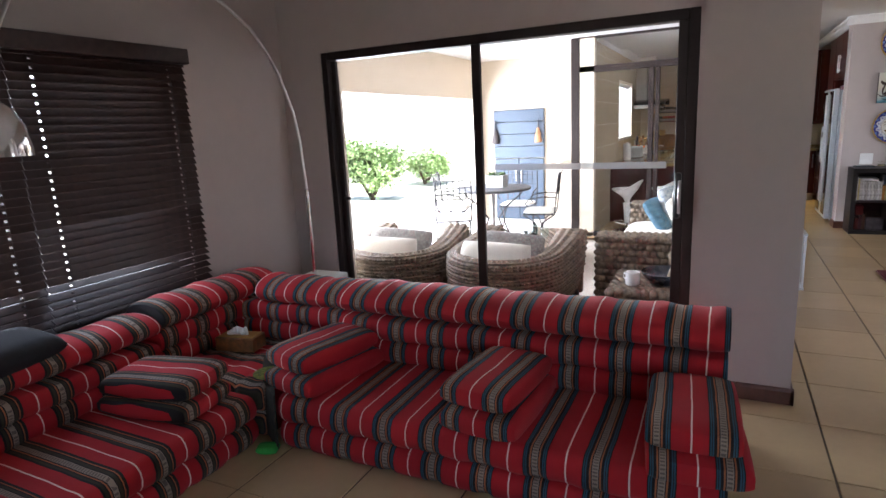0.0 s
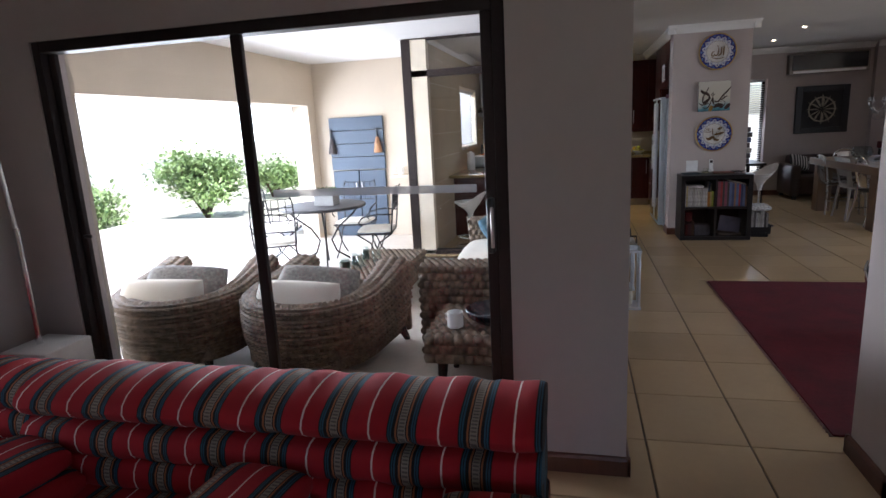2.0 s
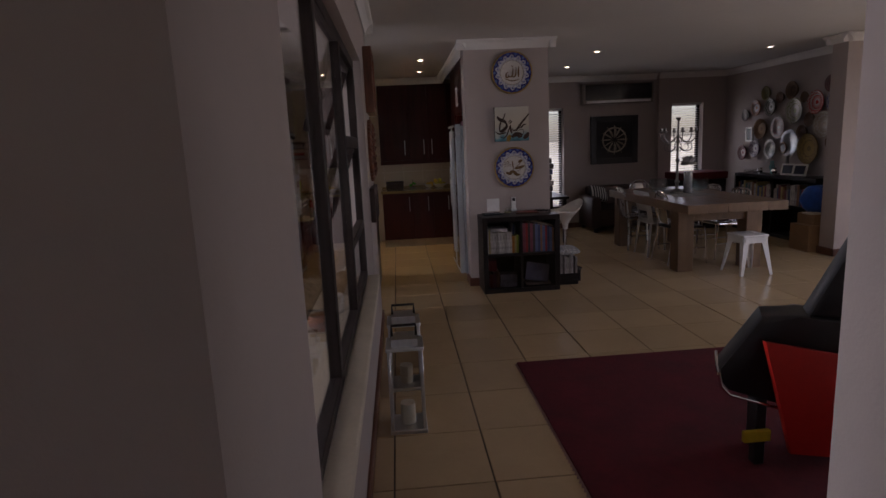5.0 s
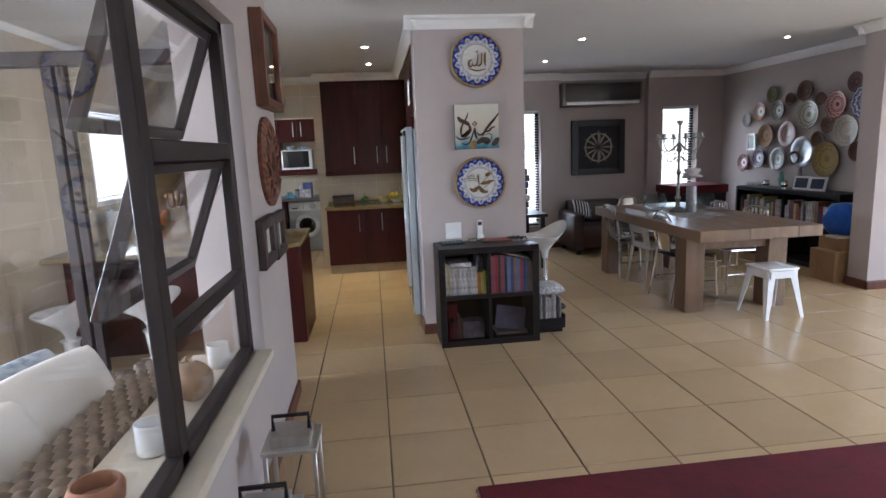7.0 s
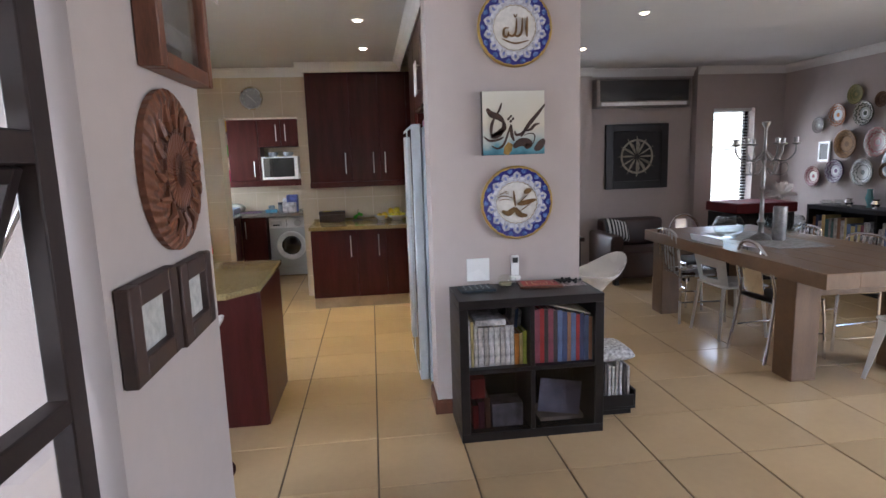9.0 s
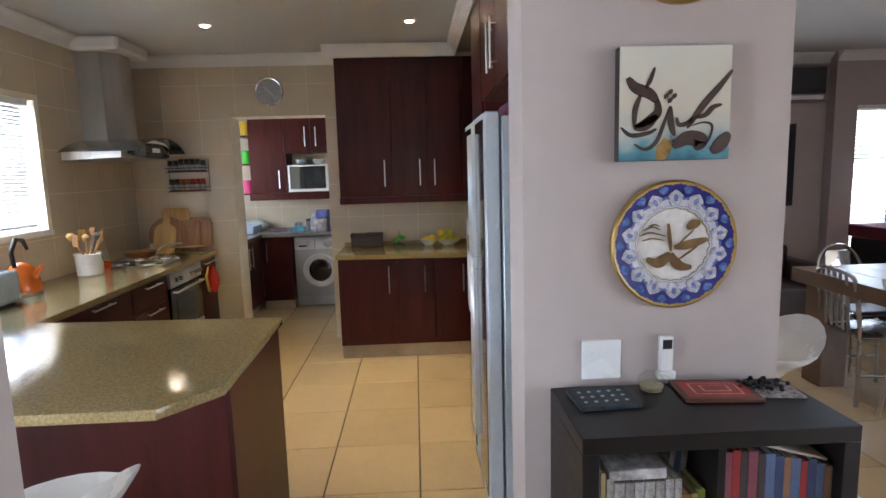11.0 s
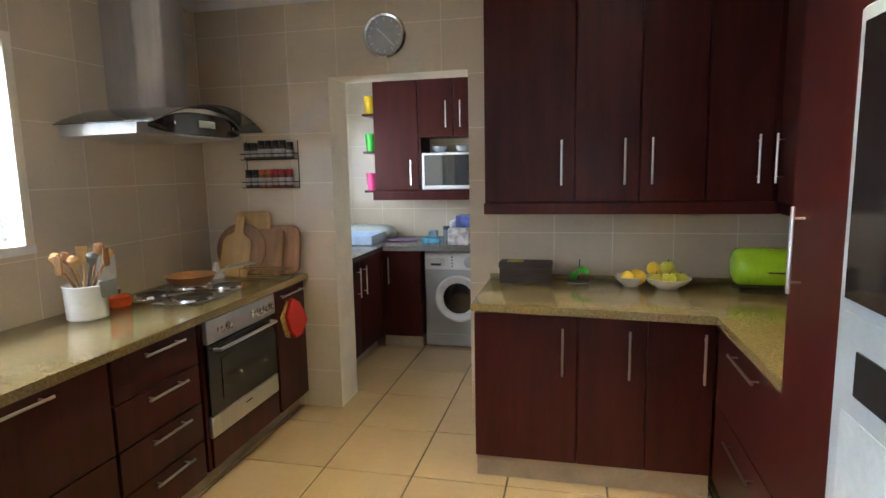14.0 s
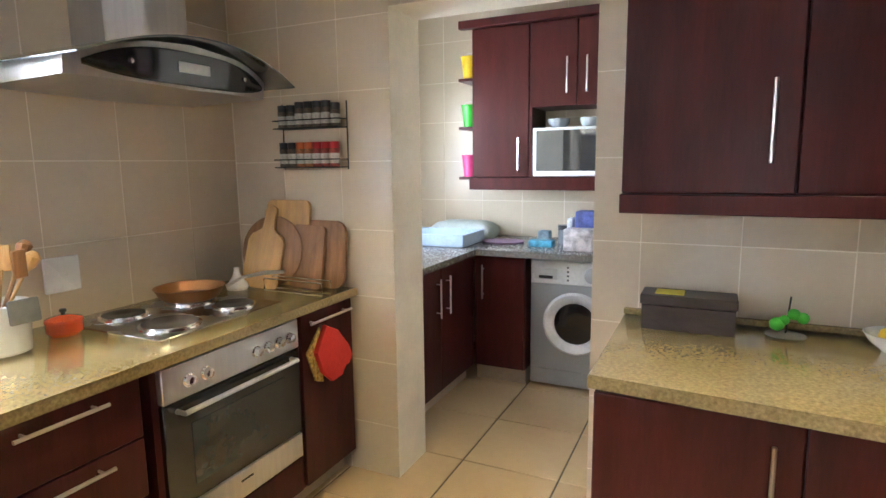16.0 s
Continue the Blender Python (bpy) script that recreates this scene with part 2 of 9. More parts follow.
def stripes(name, axis, period, bands, cross, rough=0.9, shift=0.0):
    """Woven stripes across one axis of the thing: bands of (end, colour) over a period; cross: the axis along them."""
    m = bpy.data.materials.new(name)
    m.use_nodes = True
    nt = m.node_tree
    b = nt.nodes["Principled BSDF"]
    b.inputs["Roughness"].default_value = rough
    b.inputs["Sheen Weight"].default_value = 0.03
    tc = nt.nodes.new("ShaderNodeTexCoord")
    sp = nt.nodes.new("ShaderNodeSeparateXYZ")
    nt.links.new(tc.outputs["Object"], sp.inputs[0])
    nz = nt.nodes.new("ShaderNodeTexNoise")
    nz.inputs["Scale"].default_value = 5.0
    nt.links.new(tc.outputs["Object"], nz.inputs["Vector"])

    def math_node(op, a, c):
        n = nt.nodes.new("ShaderNodeMath")
        n.operation = op
        for i, v in enumerate((a, c)):
            if v is None:
                continue
            if isinstance(v, (int, float)):
                n.inputs[i].default_value = v
            else:
                nt.links.new(v, n.inputs[i])
        return n.outputs[0]
    wob = math_node("MULTIPLY", nz.outputs[0], 0.012)
    pos = math_node("ADD", sp.outputs[axis], wob)
    f = math_node("FRACT", math_node("DIVIDE", math_node("ADD", pos, 50 * period + shift), period), None)
    ramp = nt.nodes.new("ShaderNodeValToRGB")
    ramp.color_ramp.interpolation = "CONSTANT"
    els = ramp.color_ramp.elements
    start = 0.0
    for i, (end, col) in enumerate(bands):
        if i == 0:
            e = els[0]
            e.position = 0.0
        elif i == 1:
            e = els[1]
            e.position = start
        else:
            e = els.new(start)
        e.color = (*col, 1)
        start = end
    nt.links.new(f, ramp.inputs[0])
    # small woven knots in the patterned band
    k1 = math_node("FRACT", math_node("MULTIPLY", math_node("ADD", sp.outputs[cross], sp.outputs[2]), 60.0), None)
    knot = math_node("GREATER_THAN", math_node("ABSOLUTE", math_node("SUBTRACT", k1, 0.5), None), 0.27)
    inband = math_node("MULTIPLY", math_node("GREATER_THAN", f, 0.437), math_node("LESS_THAN", f, 0.513))
    amount = math_node("MULTIPLY", math_node("MULTIPLY", knot, inband), 0.6)
    mx = nt.nodes.new("ShaderNodeMixRGB")
    mx.inputs[2].default_value = (0.03, 0.025, 0.03, 1)
    nt.links.new(amount, mx.inputs[0])
    nt.links.new(ramp.outputs[0], mx.inputs[1])
    # wear
    n2 = nt.nodes.new("ShaderNodeTexNoise")
    n2.inputs["Scale"].default_value = 9.0
    n2.inputs["Detail"].default_value = 8
    nt.links.new(tc.outputs["Object"], n2.inputs["Vector"])
    mr = nt.nodes.new("ShaderNodeMapRange")
    mr.inputs["To Min"].default_value, mr.inputs["To Max"].default_value = 0.75, 1.2
    nt.links.new(n2.outputs[0], mr.inputs["Value"])
    sc = nt.nodes.new("ShaderNodeVectorMath")
    sc.operation = "SCALE"
    nt.links.new(mx.outputs[0], sc.inputs[0])
    nt.links.new(mr.outputs[0], sc.inputs["Scale"])
    nt.links.new(sc.outputs[0], b.inputs["Base Color"])
    wv = nt.nodes.new("ShaderNodeTexNoise")
    wv.inputs["Scale"].default_value = 260.0
    nt.links.new(tc.outputs["Object"], wv.inputs["Vector"])
    bp = nt.nodes.new("ShaderNodeBump")
    bp.inputs["Strength"].default_value = 0.5
    bp.inputs["Distance"].default_value = 0.002
    nt.links.new(wv.outputs[0], bp.inputs["Height"])
    nt.links.new(bp.outputs[0], b.inputs["Normal"])
    return m


M_WALL = mat("lilac_grey_wall_paint", (0.455, 0.395, 0.37), 0.85, var=0.03, scale=1.5, bump=0.15, bscale=120)
M_CREAM = mat("cream_outside_plaster", (0.52, 0.45, 0.36), 0.9, var=0.04, scale=2, bump=0.3, bscale=60)
M_CEIL = mat("white_ceiling_paint", (0.63, 0.62, 0.61), 0.9, var=0.02, scale=1.2, bump=0.08)
M_CORN = mat("white_cornice_gloss", (0.8, 0.79, 0.77), 0.6, var=0.02)
M_SKIRT = mat("red_brown_skirting_wood", (0.13, 0.05, 0.03), 0.4, var=0.15, scale=4, stretch=(6, 1, 1))
M_TILE = mat("cream_ceramic_floor_tile", (0.56, 0.41, 0.235), 0.2, var=0.035, scale=2.5, bump=0.02, bscale=9, rnd=0.06, placed=True, rvar=0.0, spec=0.5)
M_GROUT = mat("dark_brown_grout", (0.145, 0.105, 0.068), 0.9, var=0.2)
M_WTILE = mat("cream_wall_tile", (0.63, 0.53, 0.385), 0.24, var=0.03, scale=4, bump=0.05, bscale=10, rnd=0.01, placed=True, rvar=0.0)
M_WGROUT = mat("cream_wall_grout", (0.8, 0.72, 0.58), 0.9, var=0.05)
M_FRAME = mat("dark_bronze_aluminium", (0.03, 0.02, 0.018), 0.5, 0.0, var=0.15, spec=0.28)
M_GLASS = glass("clear_window_glass")
M_MAHOG = mat("dark_mahogany_veneer", (0.062, 0.0115, 0.0098), 0.33, var=0.18, scale=2.2, stretch=(7, 7, 0.9), bump=0.05, bscale=60, coat=0.05, rvar=0.3, spec=0.22)
M_STEEL = mat("brushed_steel", (0.66, 0.65, 0.64), 0.3, 1.0, var=0.05, scale=3, stretch=(14, 14, 0.6))
M_HOOD = mat("hood_brushed_steel", (0.5, 0.475, 0.44), 0.46, 1.0, var=0.06, scale=3, stretch=(14, 14, 0.6))
M_CHROME = mat("polished_chrome", (0.78, 0.78, 0.79), 0.08, 1.0, var=0.03)
M_GRANITE = mat("speckled_gold_granite", (0.40, 0.305, 0.135), 0.13, var=0.2, scale=100, col2=(0.195, 0.144, 0.061), coat=0.4)
M_WHITE = mat("white_gloss_plastic", (0.8, 0.8, 0.79), 0.25, var=0.02, coat=0.3)
M_BLACK = mat("black_plastic", (0.02, 0.02, 0.021), 0.35, var=0.2)
M_BLACKWOOD = mat("black_brown_laminate", (0.013, 0.010, 0.010), 0.4, var=0.2, scale=3, stretch=(1, 1, 8), spec=0.35)
M_WOODTABLE = mat("weathered_brown_oak", (0.185, 0.11, 0.06), 0.36, var=0.13, scale=3, stretch=(5, 0.8, 1.2), bump=0.07, bscale=40)
M_BOARD = mat("pale_beech", (0.58, 0.34, 0.11), 0.5, var=0.15, scale=4, stretch=(8, 8, 1))
M_BOARD2 = mat("oiled_acacia", (0.31, 0.15, 0.055), 0.5, var=0.25, scale=4, stretch=(8, 8, 1))
M_WICKER = mat("woven_water_hyacinth", (0.2, 0.148, 0.104), 0.65, var=0.35, scale=22, bump=0.4, bscale=130)
M_LINEN = mat("cream_linen", (0.66, 0.62, 0.55), 0.95, var=0.05, scale=8, bump=0.3, bscale=300)
M_IRON = mat("black_wrought_iron", (0.03, 0.028, 0.028), 0.5, 0.6, var=0.2)
M_LAMPGLOW = glow("lit_downlight", (1.0, 0.93, 0.8), 9.0)

# ---- structure ----
CEIL = 2.65


def wall(name, boxes, material, label=""):
    bm = B()
    for b in boxes:
        bx(bm, *b)
    return structure(name, bm, material, label)


# lounge: blind window in the west wall
wall("wall_west", [(-2.5, -2.25, -3.0, 0.35, 0, CEIL), (-2.5, -2.25, 2.3, 3.6, 0, CEIL), (-2.5, -2.25, 0.35, 2.3, 0, 0.7), (-2.5, -2.25, 0.35, 2.3, 2.0, CEIL)], M_WALL, "lilac-grey painted lounge wall")
wall("wall_terrace", [(-2.25, -1.87, 3.38, 3.6, 0, CEIL), (-1.87, 0.76, 3.38, 3.6, 2.14, CEIL), (0.76, 0.8, 3.38, 3.6, 0, CEIL)], M_WALL, "wall round the sliding door")
wall("wall_pillar", [(0.8, 1.29, 3.04, 3.66, 0, CEIL)], M_WALL, "thick painted wall end beside the sliding door")
wall("wall_passage", [(1.0, 1.29, 3.66, 6.7, 0, 0.62), (1.0, 1.29, 3.66, 6.7, 2.2, CEIL), (1.0, 1.29, 6.7, 7.625, 0, CEIL)], M_WALL, "passage wall with a window to the terrace")
wall("wall_right", [(2.3, 8.3, 3.04, 3.36, 0, CEIL)], M_WALL, "painted wall end beside the opening")
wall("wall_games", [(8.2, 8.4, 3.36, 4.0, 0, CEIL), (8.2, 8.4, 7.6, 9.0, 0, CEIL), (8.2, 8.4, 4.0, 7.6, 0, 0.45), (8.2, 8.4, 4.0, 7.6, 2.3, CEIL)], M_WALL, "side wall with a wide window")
wall("wall_stub", [(6.83, 8.4, 9.0, 9.25, 0, CEIL)], M_WALL, "painted wall stub")
wall("wall_east", [(7.42, 7.62, 9.25, 12.6, 0, CEIL)], M_WALL, "dining wall hung with plates")
NW = 12.5
wall("wall_north", [(3.2, 4.08, NW, NW + 0.25, 0, CEIL), (4.46, 4.76, NW, NW + 0.25, 0, CEIL), (4.76, 6.18, NW + 0.12, NW + 0.25, 0, CEIL), (6.18, 6.42, NW, NW + 0.25, 0, CEIL), (7.0, 7.62, NW, NW + 0.25, 0, CEIL),
                    (4.08, 4.46, NW, NW + 0.25, 0, 0.35), (4.08, 4.46, NW, NW + 0.25, 2.12, CEIL), (6.42, 7.0, NW, NW + 0.25, 0, 0.35), (6.42, 7.0, NW, NW + 0.25, 2.12, CEIL)], M_WALL, "dining room end wall with two slit windows")
wall("wall_column", [(2.27, 3.18, 8.68, 8.95, 0, CEIL), (2.98, 3.18, 8.95, 12.5, 0, CEIL)], M_WALL, "painted wall end hung with calligraphy")
wall("wall_stove", [(-0.9, -0.65, 7.5, 9.5, 0, CEIL), (-0.9, -0.65, 10.88, 12.43, 0, CEIL), (-0.9, -0.65, 9.5, 10.88, 0, 1.245), (-0.9, -0.65, 9.5, 10.88, 2.12, CEIL)], M_WGROUT, "tiled cooking wall")
wall("wall_kitchen", [(-0.65, 0.245, 12.19, 12.46, 0, CEIL), (1.11, 2.98, 12.19, 12.46, 0, CEIL), (0.245, 1.11, 12.19, 12.46, 2.11, CEIL)], M_WGROUT, "tiled kitchen wall with a doorway")
wall("wall_laundry", [(-0.9, -0.75, 12.43, 12.7, 0, CEIL), (-0.9, -0.75, 13.5, 14.46, 0, CEIL), (-0.9, -0.75, 12.7, 13.5, 0, 1.1), (-0.9, -0.75, 12.7, 13.5, 2.1, CEIL), (-0.9, 2.0, 14.25, 14.46, 0, CEIL), (1.75, 2.0, 12.43, 14.25, 0, CEIL)], M_WGROUT, "tiled laundry walls")
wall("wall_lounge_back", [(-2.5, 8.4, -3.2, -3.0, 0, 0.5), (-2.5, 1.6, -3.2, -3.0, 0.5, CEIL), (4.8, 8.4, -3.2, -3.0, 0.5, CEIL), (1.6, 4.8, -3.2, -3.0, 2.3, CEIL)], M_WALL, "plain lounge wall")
wall("wall_lounge_east", [(8.2, 8.4, -3.0, 3.04, 0, CEIL)], M_WALL, "plain lounge wall")
wall("wall_braai", [(-3.14, -0.9, 9.1, 9.35, -0.05, 2.6)], M_CREAM, "cream terrace wall")
wall("beam", [(-3.14, -2.87, 3.6, 9.1, 1.985, 2.6), (-3.14, -2.87, 8.86, 9.1, -0.05, 1.985), (-3.14, -2.5, 3.38, 3.6, -0.05, 2.6)], M_CREAM, "cream terrace beam and post")
# outer skins of the house on the terrace side
wall("wall_outer", [(-2.5, -1.87, 3.602, 3.63, -0.05, 2.62), (-1.87, 0.78, 3.602, 3.63, 2.14, 2.62), (-0.93, -0.903, 7.5, 9.1, -0.05, 2.62)], M_CREAM, "cream outside plaster")

bm = B()
bx(bm, -2.5, 8.4, -3.2, 3.5, CEIL, CEIL + 0.15)
bx(bm, 1.0, 8.4, 3.5, 7.5, CEIL, CEIL + 0.15)
bx(bm, -0.93, 8.4, 7.5, 14.46, CEIL, CEIL + 0.15)
structure("ceiling", bm, M_CEIL, "white plaster ceiling with downlights")
structure("ceiling_terrace", box(-3.14, 1.0, 3.6, 9.35, 2.602, 2.8), M_CEIL, "white terrace ceiling")

bm = B()
for b in ((-2.5, 8.4, -3.2, 3.6), (1.0, 8.4, 3.6, 7.5), (-0.9, 8.4, 7.5, 14.4)):
    bx(bm, b[0], b[1], b[2], b[3], -0.15, -0.004)
FLOOR = structure("floor", bm, M_GROUT, "cream tiled floor with dark grout")
bm = B()
bx(bm, -3.7, 1.0, 3.6, 7.5, -0.2, -0.05)
bx(bm, -3.7, -0.9, 7.5, 9.2, -0.2, -0.05)
structure("terrace_floor", bm, mat("pale_terrace_tile", (0.55, 0.5, 0.44), 0.5, var=0.08, scale=2, bump=0.1), "pale tiled terrace floor")


def run_profile(bm, p, q, inward, prof, z):
    """A moulding from p to q (plan points); profile of (out, up) pairs."""
    p, q, n = Vector((*p, 0)), Vector((*q, 0)), Vector((*inward, 0))
    d = (q - p).normalized()
    a = [bm.verts.new(p + n * o + Vector((0, 0, z + u))) for o, u in prof]
    c = [bm.verts.new(q + n * o + Vector((0, 0, z + u))) for o, u in prof]
    k = len(prof)
    for i in range(k):
        bm.faces.new((a[i], a[(i + 1) % k], c[(i + 1) % k], c[i]))
    bm.faces.new(a[::-1])
    bm.faces.new(c)


CORN = [(0.002, -0.002), (0.002, -0.095), (0.012, -0.1), (0.018, -0.085), (0.03, -0.06), (0.05, -0.035), (0.075, -0.022), (0.082, -0.012), (0.082, -0.002)]
SKIRT = [(0.002, 0.002), (0.018, 0.002), (0.018, 0.075), (0.012, 0.088), (0.002, 0.092)]
bm = B()
for p, q, n in (((-0.65, 7.6), (-0.65, 12.19), (1, 0)), ((-0.65, 12.19), (1.24, 12.19), (0, -1)), ((1.24, 12.19), (1.24, 11.86), (-1, 0)), ((1.16, 11.86), (2.3, 11.86), (0, -1)),
                ((2.3, 11.94), (2.3, 8.62), (-1, 0)), ((2.2, 8.68), (3.26, 8.68), (0, -1)), ((3.18, 8.6), (3.18, 12.5), (1, 0)), ((3.18, 12.5), (4.76, 12.5), (0, -1)), ((4.76, 12.62), (6.18, 12.62), (0, -1)), ((6.18, 12.5), (7.42, 12.5), (0, -1)),
                ((7.42, 12.5), (7.42, 9.25), (-1, 0)), ((6.75, 9.25), (7.42, 9.25), (0, 1)), ((6.83, 8.92), (6.83, 9.33), (-1, 0)), ((6.75, 9.0), (8.2, 9.0), (0, -1)), ((1.29, 3.6), (1.29, 7.705), (1, 0)), ((1.0, 7.625), (1.37, 7.625), (0, 1))):
    run_profile(bm, p, q, n, CORN, CEIL)
structure("trim_cornice", bm, M_CORN, "white moulded ceiling cornice")
bm = B()
for p, q, n in (((0.8, 3.04), (1.308, 3.04), (0, -1)), ((1.29, 3.022), (1.29, 7.643), (1, 0)), ((1.0, 7.625), (1.308, 7.625), (0, 1)), ((2.282, 3.04), (8.2, 3.04), (0, -1)), ((2.3, 3.022), (2.3, 3.378), (-1, 0)), ((2.282, 3.36), (8.2, 3.36), (0, 1)),
                ((2.252, 8.68), (3.198, 8.68), (0, -1)), ((3.18, 8.662), (3.18, 12.5), (1, 0)), ((3.18, 12.5), (4.76, 12.5), (0, -1)), ((4.76, 12.62), (6.18, 12.62), (0, -1)), ((6.18, 12.5), (7.42, 12.5), (0, -1)), ((7.42, 12.5), (7.42, 9.25), (-1, 0)),
                ((6.812, 9.0), (8.2, 9.0), (0, -1)), ((6.83, 8.982), (6.83, 9.268), (-1, 0)), ((2.27, 8.662), (2.27, 8.95), (-1, 0))):
    run_profile(bm, p, q, n, SKIRT, 0)
structure("baseboard", bm, M_SKIRT, "red-brown wooden skirting")


def pane(parent, x0, x1, y0, y1, z0, z1, name="pane", material=None):
    bm = B()
    bx(bm, x0, x1, y0, y1, z0, z1)
    ob = part(name, bm, material or M_GLASS, parent, smooth=None)
    ob.visible_shadow = False
    return ob


def bars(parent, name, boxes, material=None, b=0.004):
    for q in boxes:
        part(name, box(*q, b), material or M_FRAME, parent)


# sliding door to the terrace
sd = thing("sliding_door", (-0.55, 3.44, 0), "dark bronze aluminium sliding glass door to the terrace", "sliding door", kind="structure")
bars(sd, "frame", [(-1.87, -1.82, 3.39, 3.49, 0, 2.14), (0.70, 0.76, 3.39, 3.49, 0, 2.14), (-1.82, 0.70, 3.39, 3.49, 2.08, 2.14), (-1.82, 0.70, 3.39, 3.49, 0, 0.03)])
bars(sd, "stile", [(-0.645, -0.585, 3.40, 3.435, 0.03, 2.08), (-1.82, -1.78, 3.44, 3.475, 0.03, 2.08), (0.645, 0.70, 3.40, 3.435, 0.03, 2.08)])
pane(sd, -1.78, -0.6, 3.455, 3.461, 0.03, 2.08)
pane(sd, -0.59, 0.65, 3.414, 3.42, 0.03, 2.08)
band = bpy.data.materials.new("white_safety_strip")
band.use_nodes = True
band.node_tree.nodes["Principled BSDF"].inputs["Base Color"].default_value = (0.75, 0.78, 0.8, 1)
band.node_tree.nodes["Principled BSDF"].inputs["Alpha"].default_value = 0.55
part("safety_strip", box(-0.5, 0.6, 3.408, 3.411, 1.245, 1.285), band, sd, "frosted white safety strip")
h = part("handle", box(0.655, 0.69, 3.335, 3.4, 0.95, 1.22, 0.008), M_BLACK, sd, "black door handle with a bright edge")
part("edge", box(0.675, 0.692, 3.325, 3.334, 0.98, 1.18, 0.003), M_STEEL, h)
part("latch", box(-1.775, -1.72, 3.41, 3.425, 1.03, 1.05, 0.003), M_BLACK, sd)

# passage window with two top-hung sashes ajar, wide sill
win = thing("window_passage", (1.15, 5.2, 0.62), "dark bronze window with open top-hung sashes beside the passage", "window", kind="structure")
WX0, WX1 = 1.19, 1.24
for y in (3.66, 4.64, 5.61, 6.635):
    part("mullion", box(WX0, WX1, y - 0.035 if y > 3.7 else y, y + 0.04, 0.64, 2.2, 0.004), M_FRAME, win)
bars(win, "transom", [(WX0, WX1, 3.66, 6.67, 0.64, 0.69), (WX0, WX1, 5.655, 6.6, 1.59, 1.66), (WX0, WX1, 3.66, 6.67, 2.14, 2.2), (WX0, WX1, 5.655, 6.6, 1.02, 1.075)])
pane(win, 1.213, 1.217, 5.655, 6.6, 0.69, 1.02)
for y0, y1 in ((3.7, 4.605), (4.68, 5.575)):
    pane(win, 1.213, 1.217, y0, y1, 0.69, 2.14)
for y0, y1 in ((5.655, 6.6),):
    for z0, z1 in ((1.075, 1.59), (1.66, 2.14)):
        s = part("sash", B(), M_FRAME, win)
        s.matrix_parent_inverse = Matrix.Identity(4)
        sbm = B()
        hh = z1 - z0
        for q in ((-0.02, 0.02, y0, y0 + 0.035, -hh, 0), (-0.02, 0.02, y1 - 0.035, y1, -hh, 0), (-0.02, 0.02, y0 + 0.035, y1 - 0.035, -0.035, 0), (-0.02, 0.02, y0 + 0.035, y1 - 0.035, -hh, -hh + 0.04)):
            bx(sbm, *q, 0.003)
        rot = Matrix.Translation((1.195 - 1.15, -5.2, z1 - 0.62)) @ Matrix.Rotation(radians(21), 4, "Y")
        bmesh.ops.transform(sbm, matrix=rot, verts=sbm.verts)
        s.data = finish(sbm, "sash", M_FRAME)
        gbm = B()
        bx(gbm, -0.002, 0.002, y0 + 0.035, y1 - 0.035, -hh + 0.04, -0.035)
        bmesh.ops.transform(gbm, matrix=rot, verts=gbm.verts)
        g = new("pane", finish(gbm, "pane", M_GLASS))
        g.parent = s
        g.visible_shadow = False
        abm = B()
        tube(abm, [(1.195 - 1.15, y1 - 5.2 + 0.01, z1 - 0.62 - 0.08), (1.06 - 1.15, y1 - 5.2 + 0.01, z1 - 0.62 - hh * 0.62)], 0.006, 6)
        a = new("stay_arm", finish(abm, "stay_arm", M_STEEL))
        a.parent = win
part("sill", box(1.24, 1.33, 3.66, 6.7, 0.6, 0.64, 0.006), mat("cream_painted_sill", (0.62, 0.55, 0.44), 0.55, var=0.06), win, "cream painted inner sill")
part("sill", box(0.94, 1.19, 3.66, 6.7, 0.6, 0.638, 0.006), bpy.data.materials["cream_painted_sill"], win, "cream painted outer sill")

# glazed door between terrace and kitchen
gd = thing("glazed_door", (0.0, 7.56, 0), "dark bronze glazed folding door between terrace and kitchen", "glazed door", kind="structure")
bars(gd, "frame", [(-0.95, -0.84, 7.49, 7.6, 0, 2.598), (0.93, 1.0, 7.5, 7.6, 0, 2.65), (-0.86, 0.93, 7.5, 7.6, 2.58, 2.65), (-0.86, 0.93, 7.5, 7.6, 2.16, 2.24), (-0.86, 0.93, 7.5, 7.6, 0.0, 0.06)])
bars(gd, "stile", [(-0.80, -0.74, 7.52, 7.57, 0.06, 2.16), (0.02, 0.08, 7.52, 7.57, 0.06, 2.16), (0.1, 0.15, 7.52, 7.57, 0.06, 2.16)])
for x0, x1 in ((-0.74, 0.02), (0.15, 0.93)):
    pane(gd, x0, x1, 7.543, 7.547, 0.06, 2.16)
pane(gd, -0.86, 0.93, 7.543, 7.547, 2.24, 2.58)

# windows with blinds
M_SLATW = mat("white_blind_slat", (0.75, 0.76, 0.77), 0.5, var=0.03)
M_SLATD = mat("dark_walnut_blind_slat", (0.045, 0.023, 0.018), 0.36, var=0.25, scale=3, stretch=(1, 8, 8))


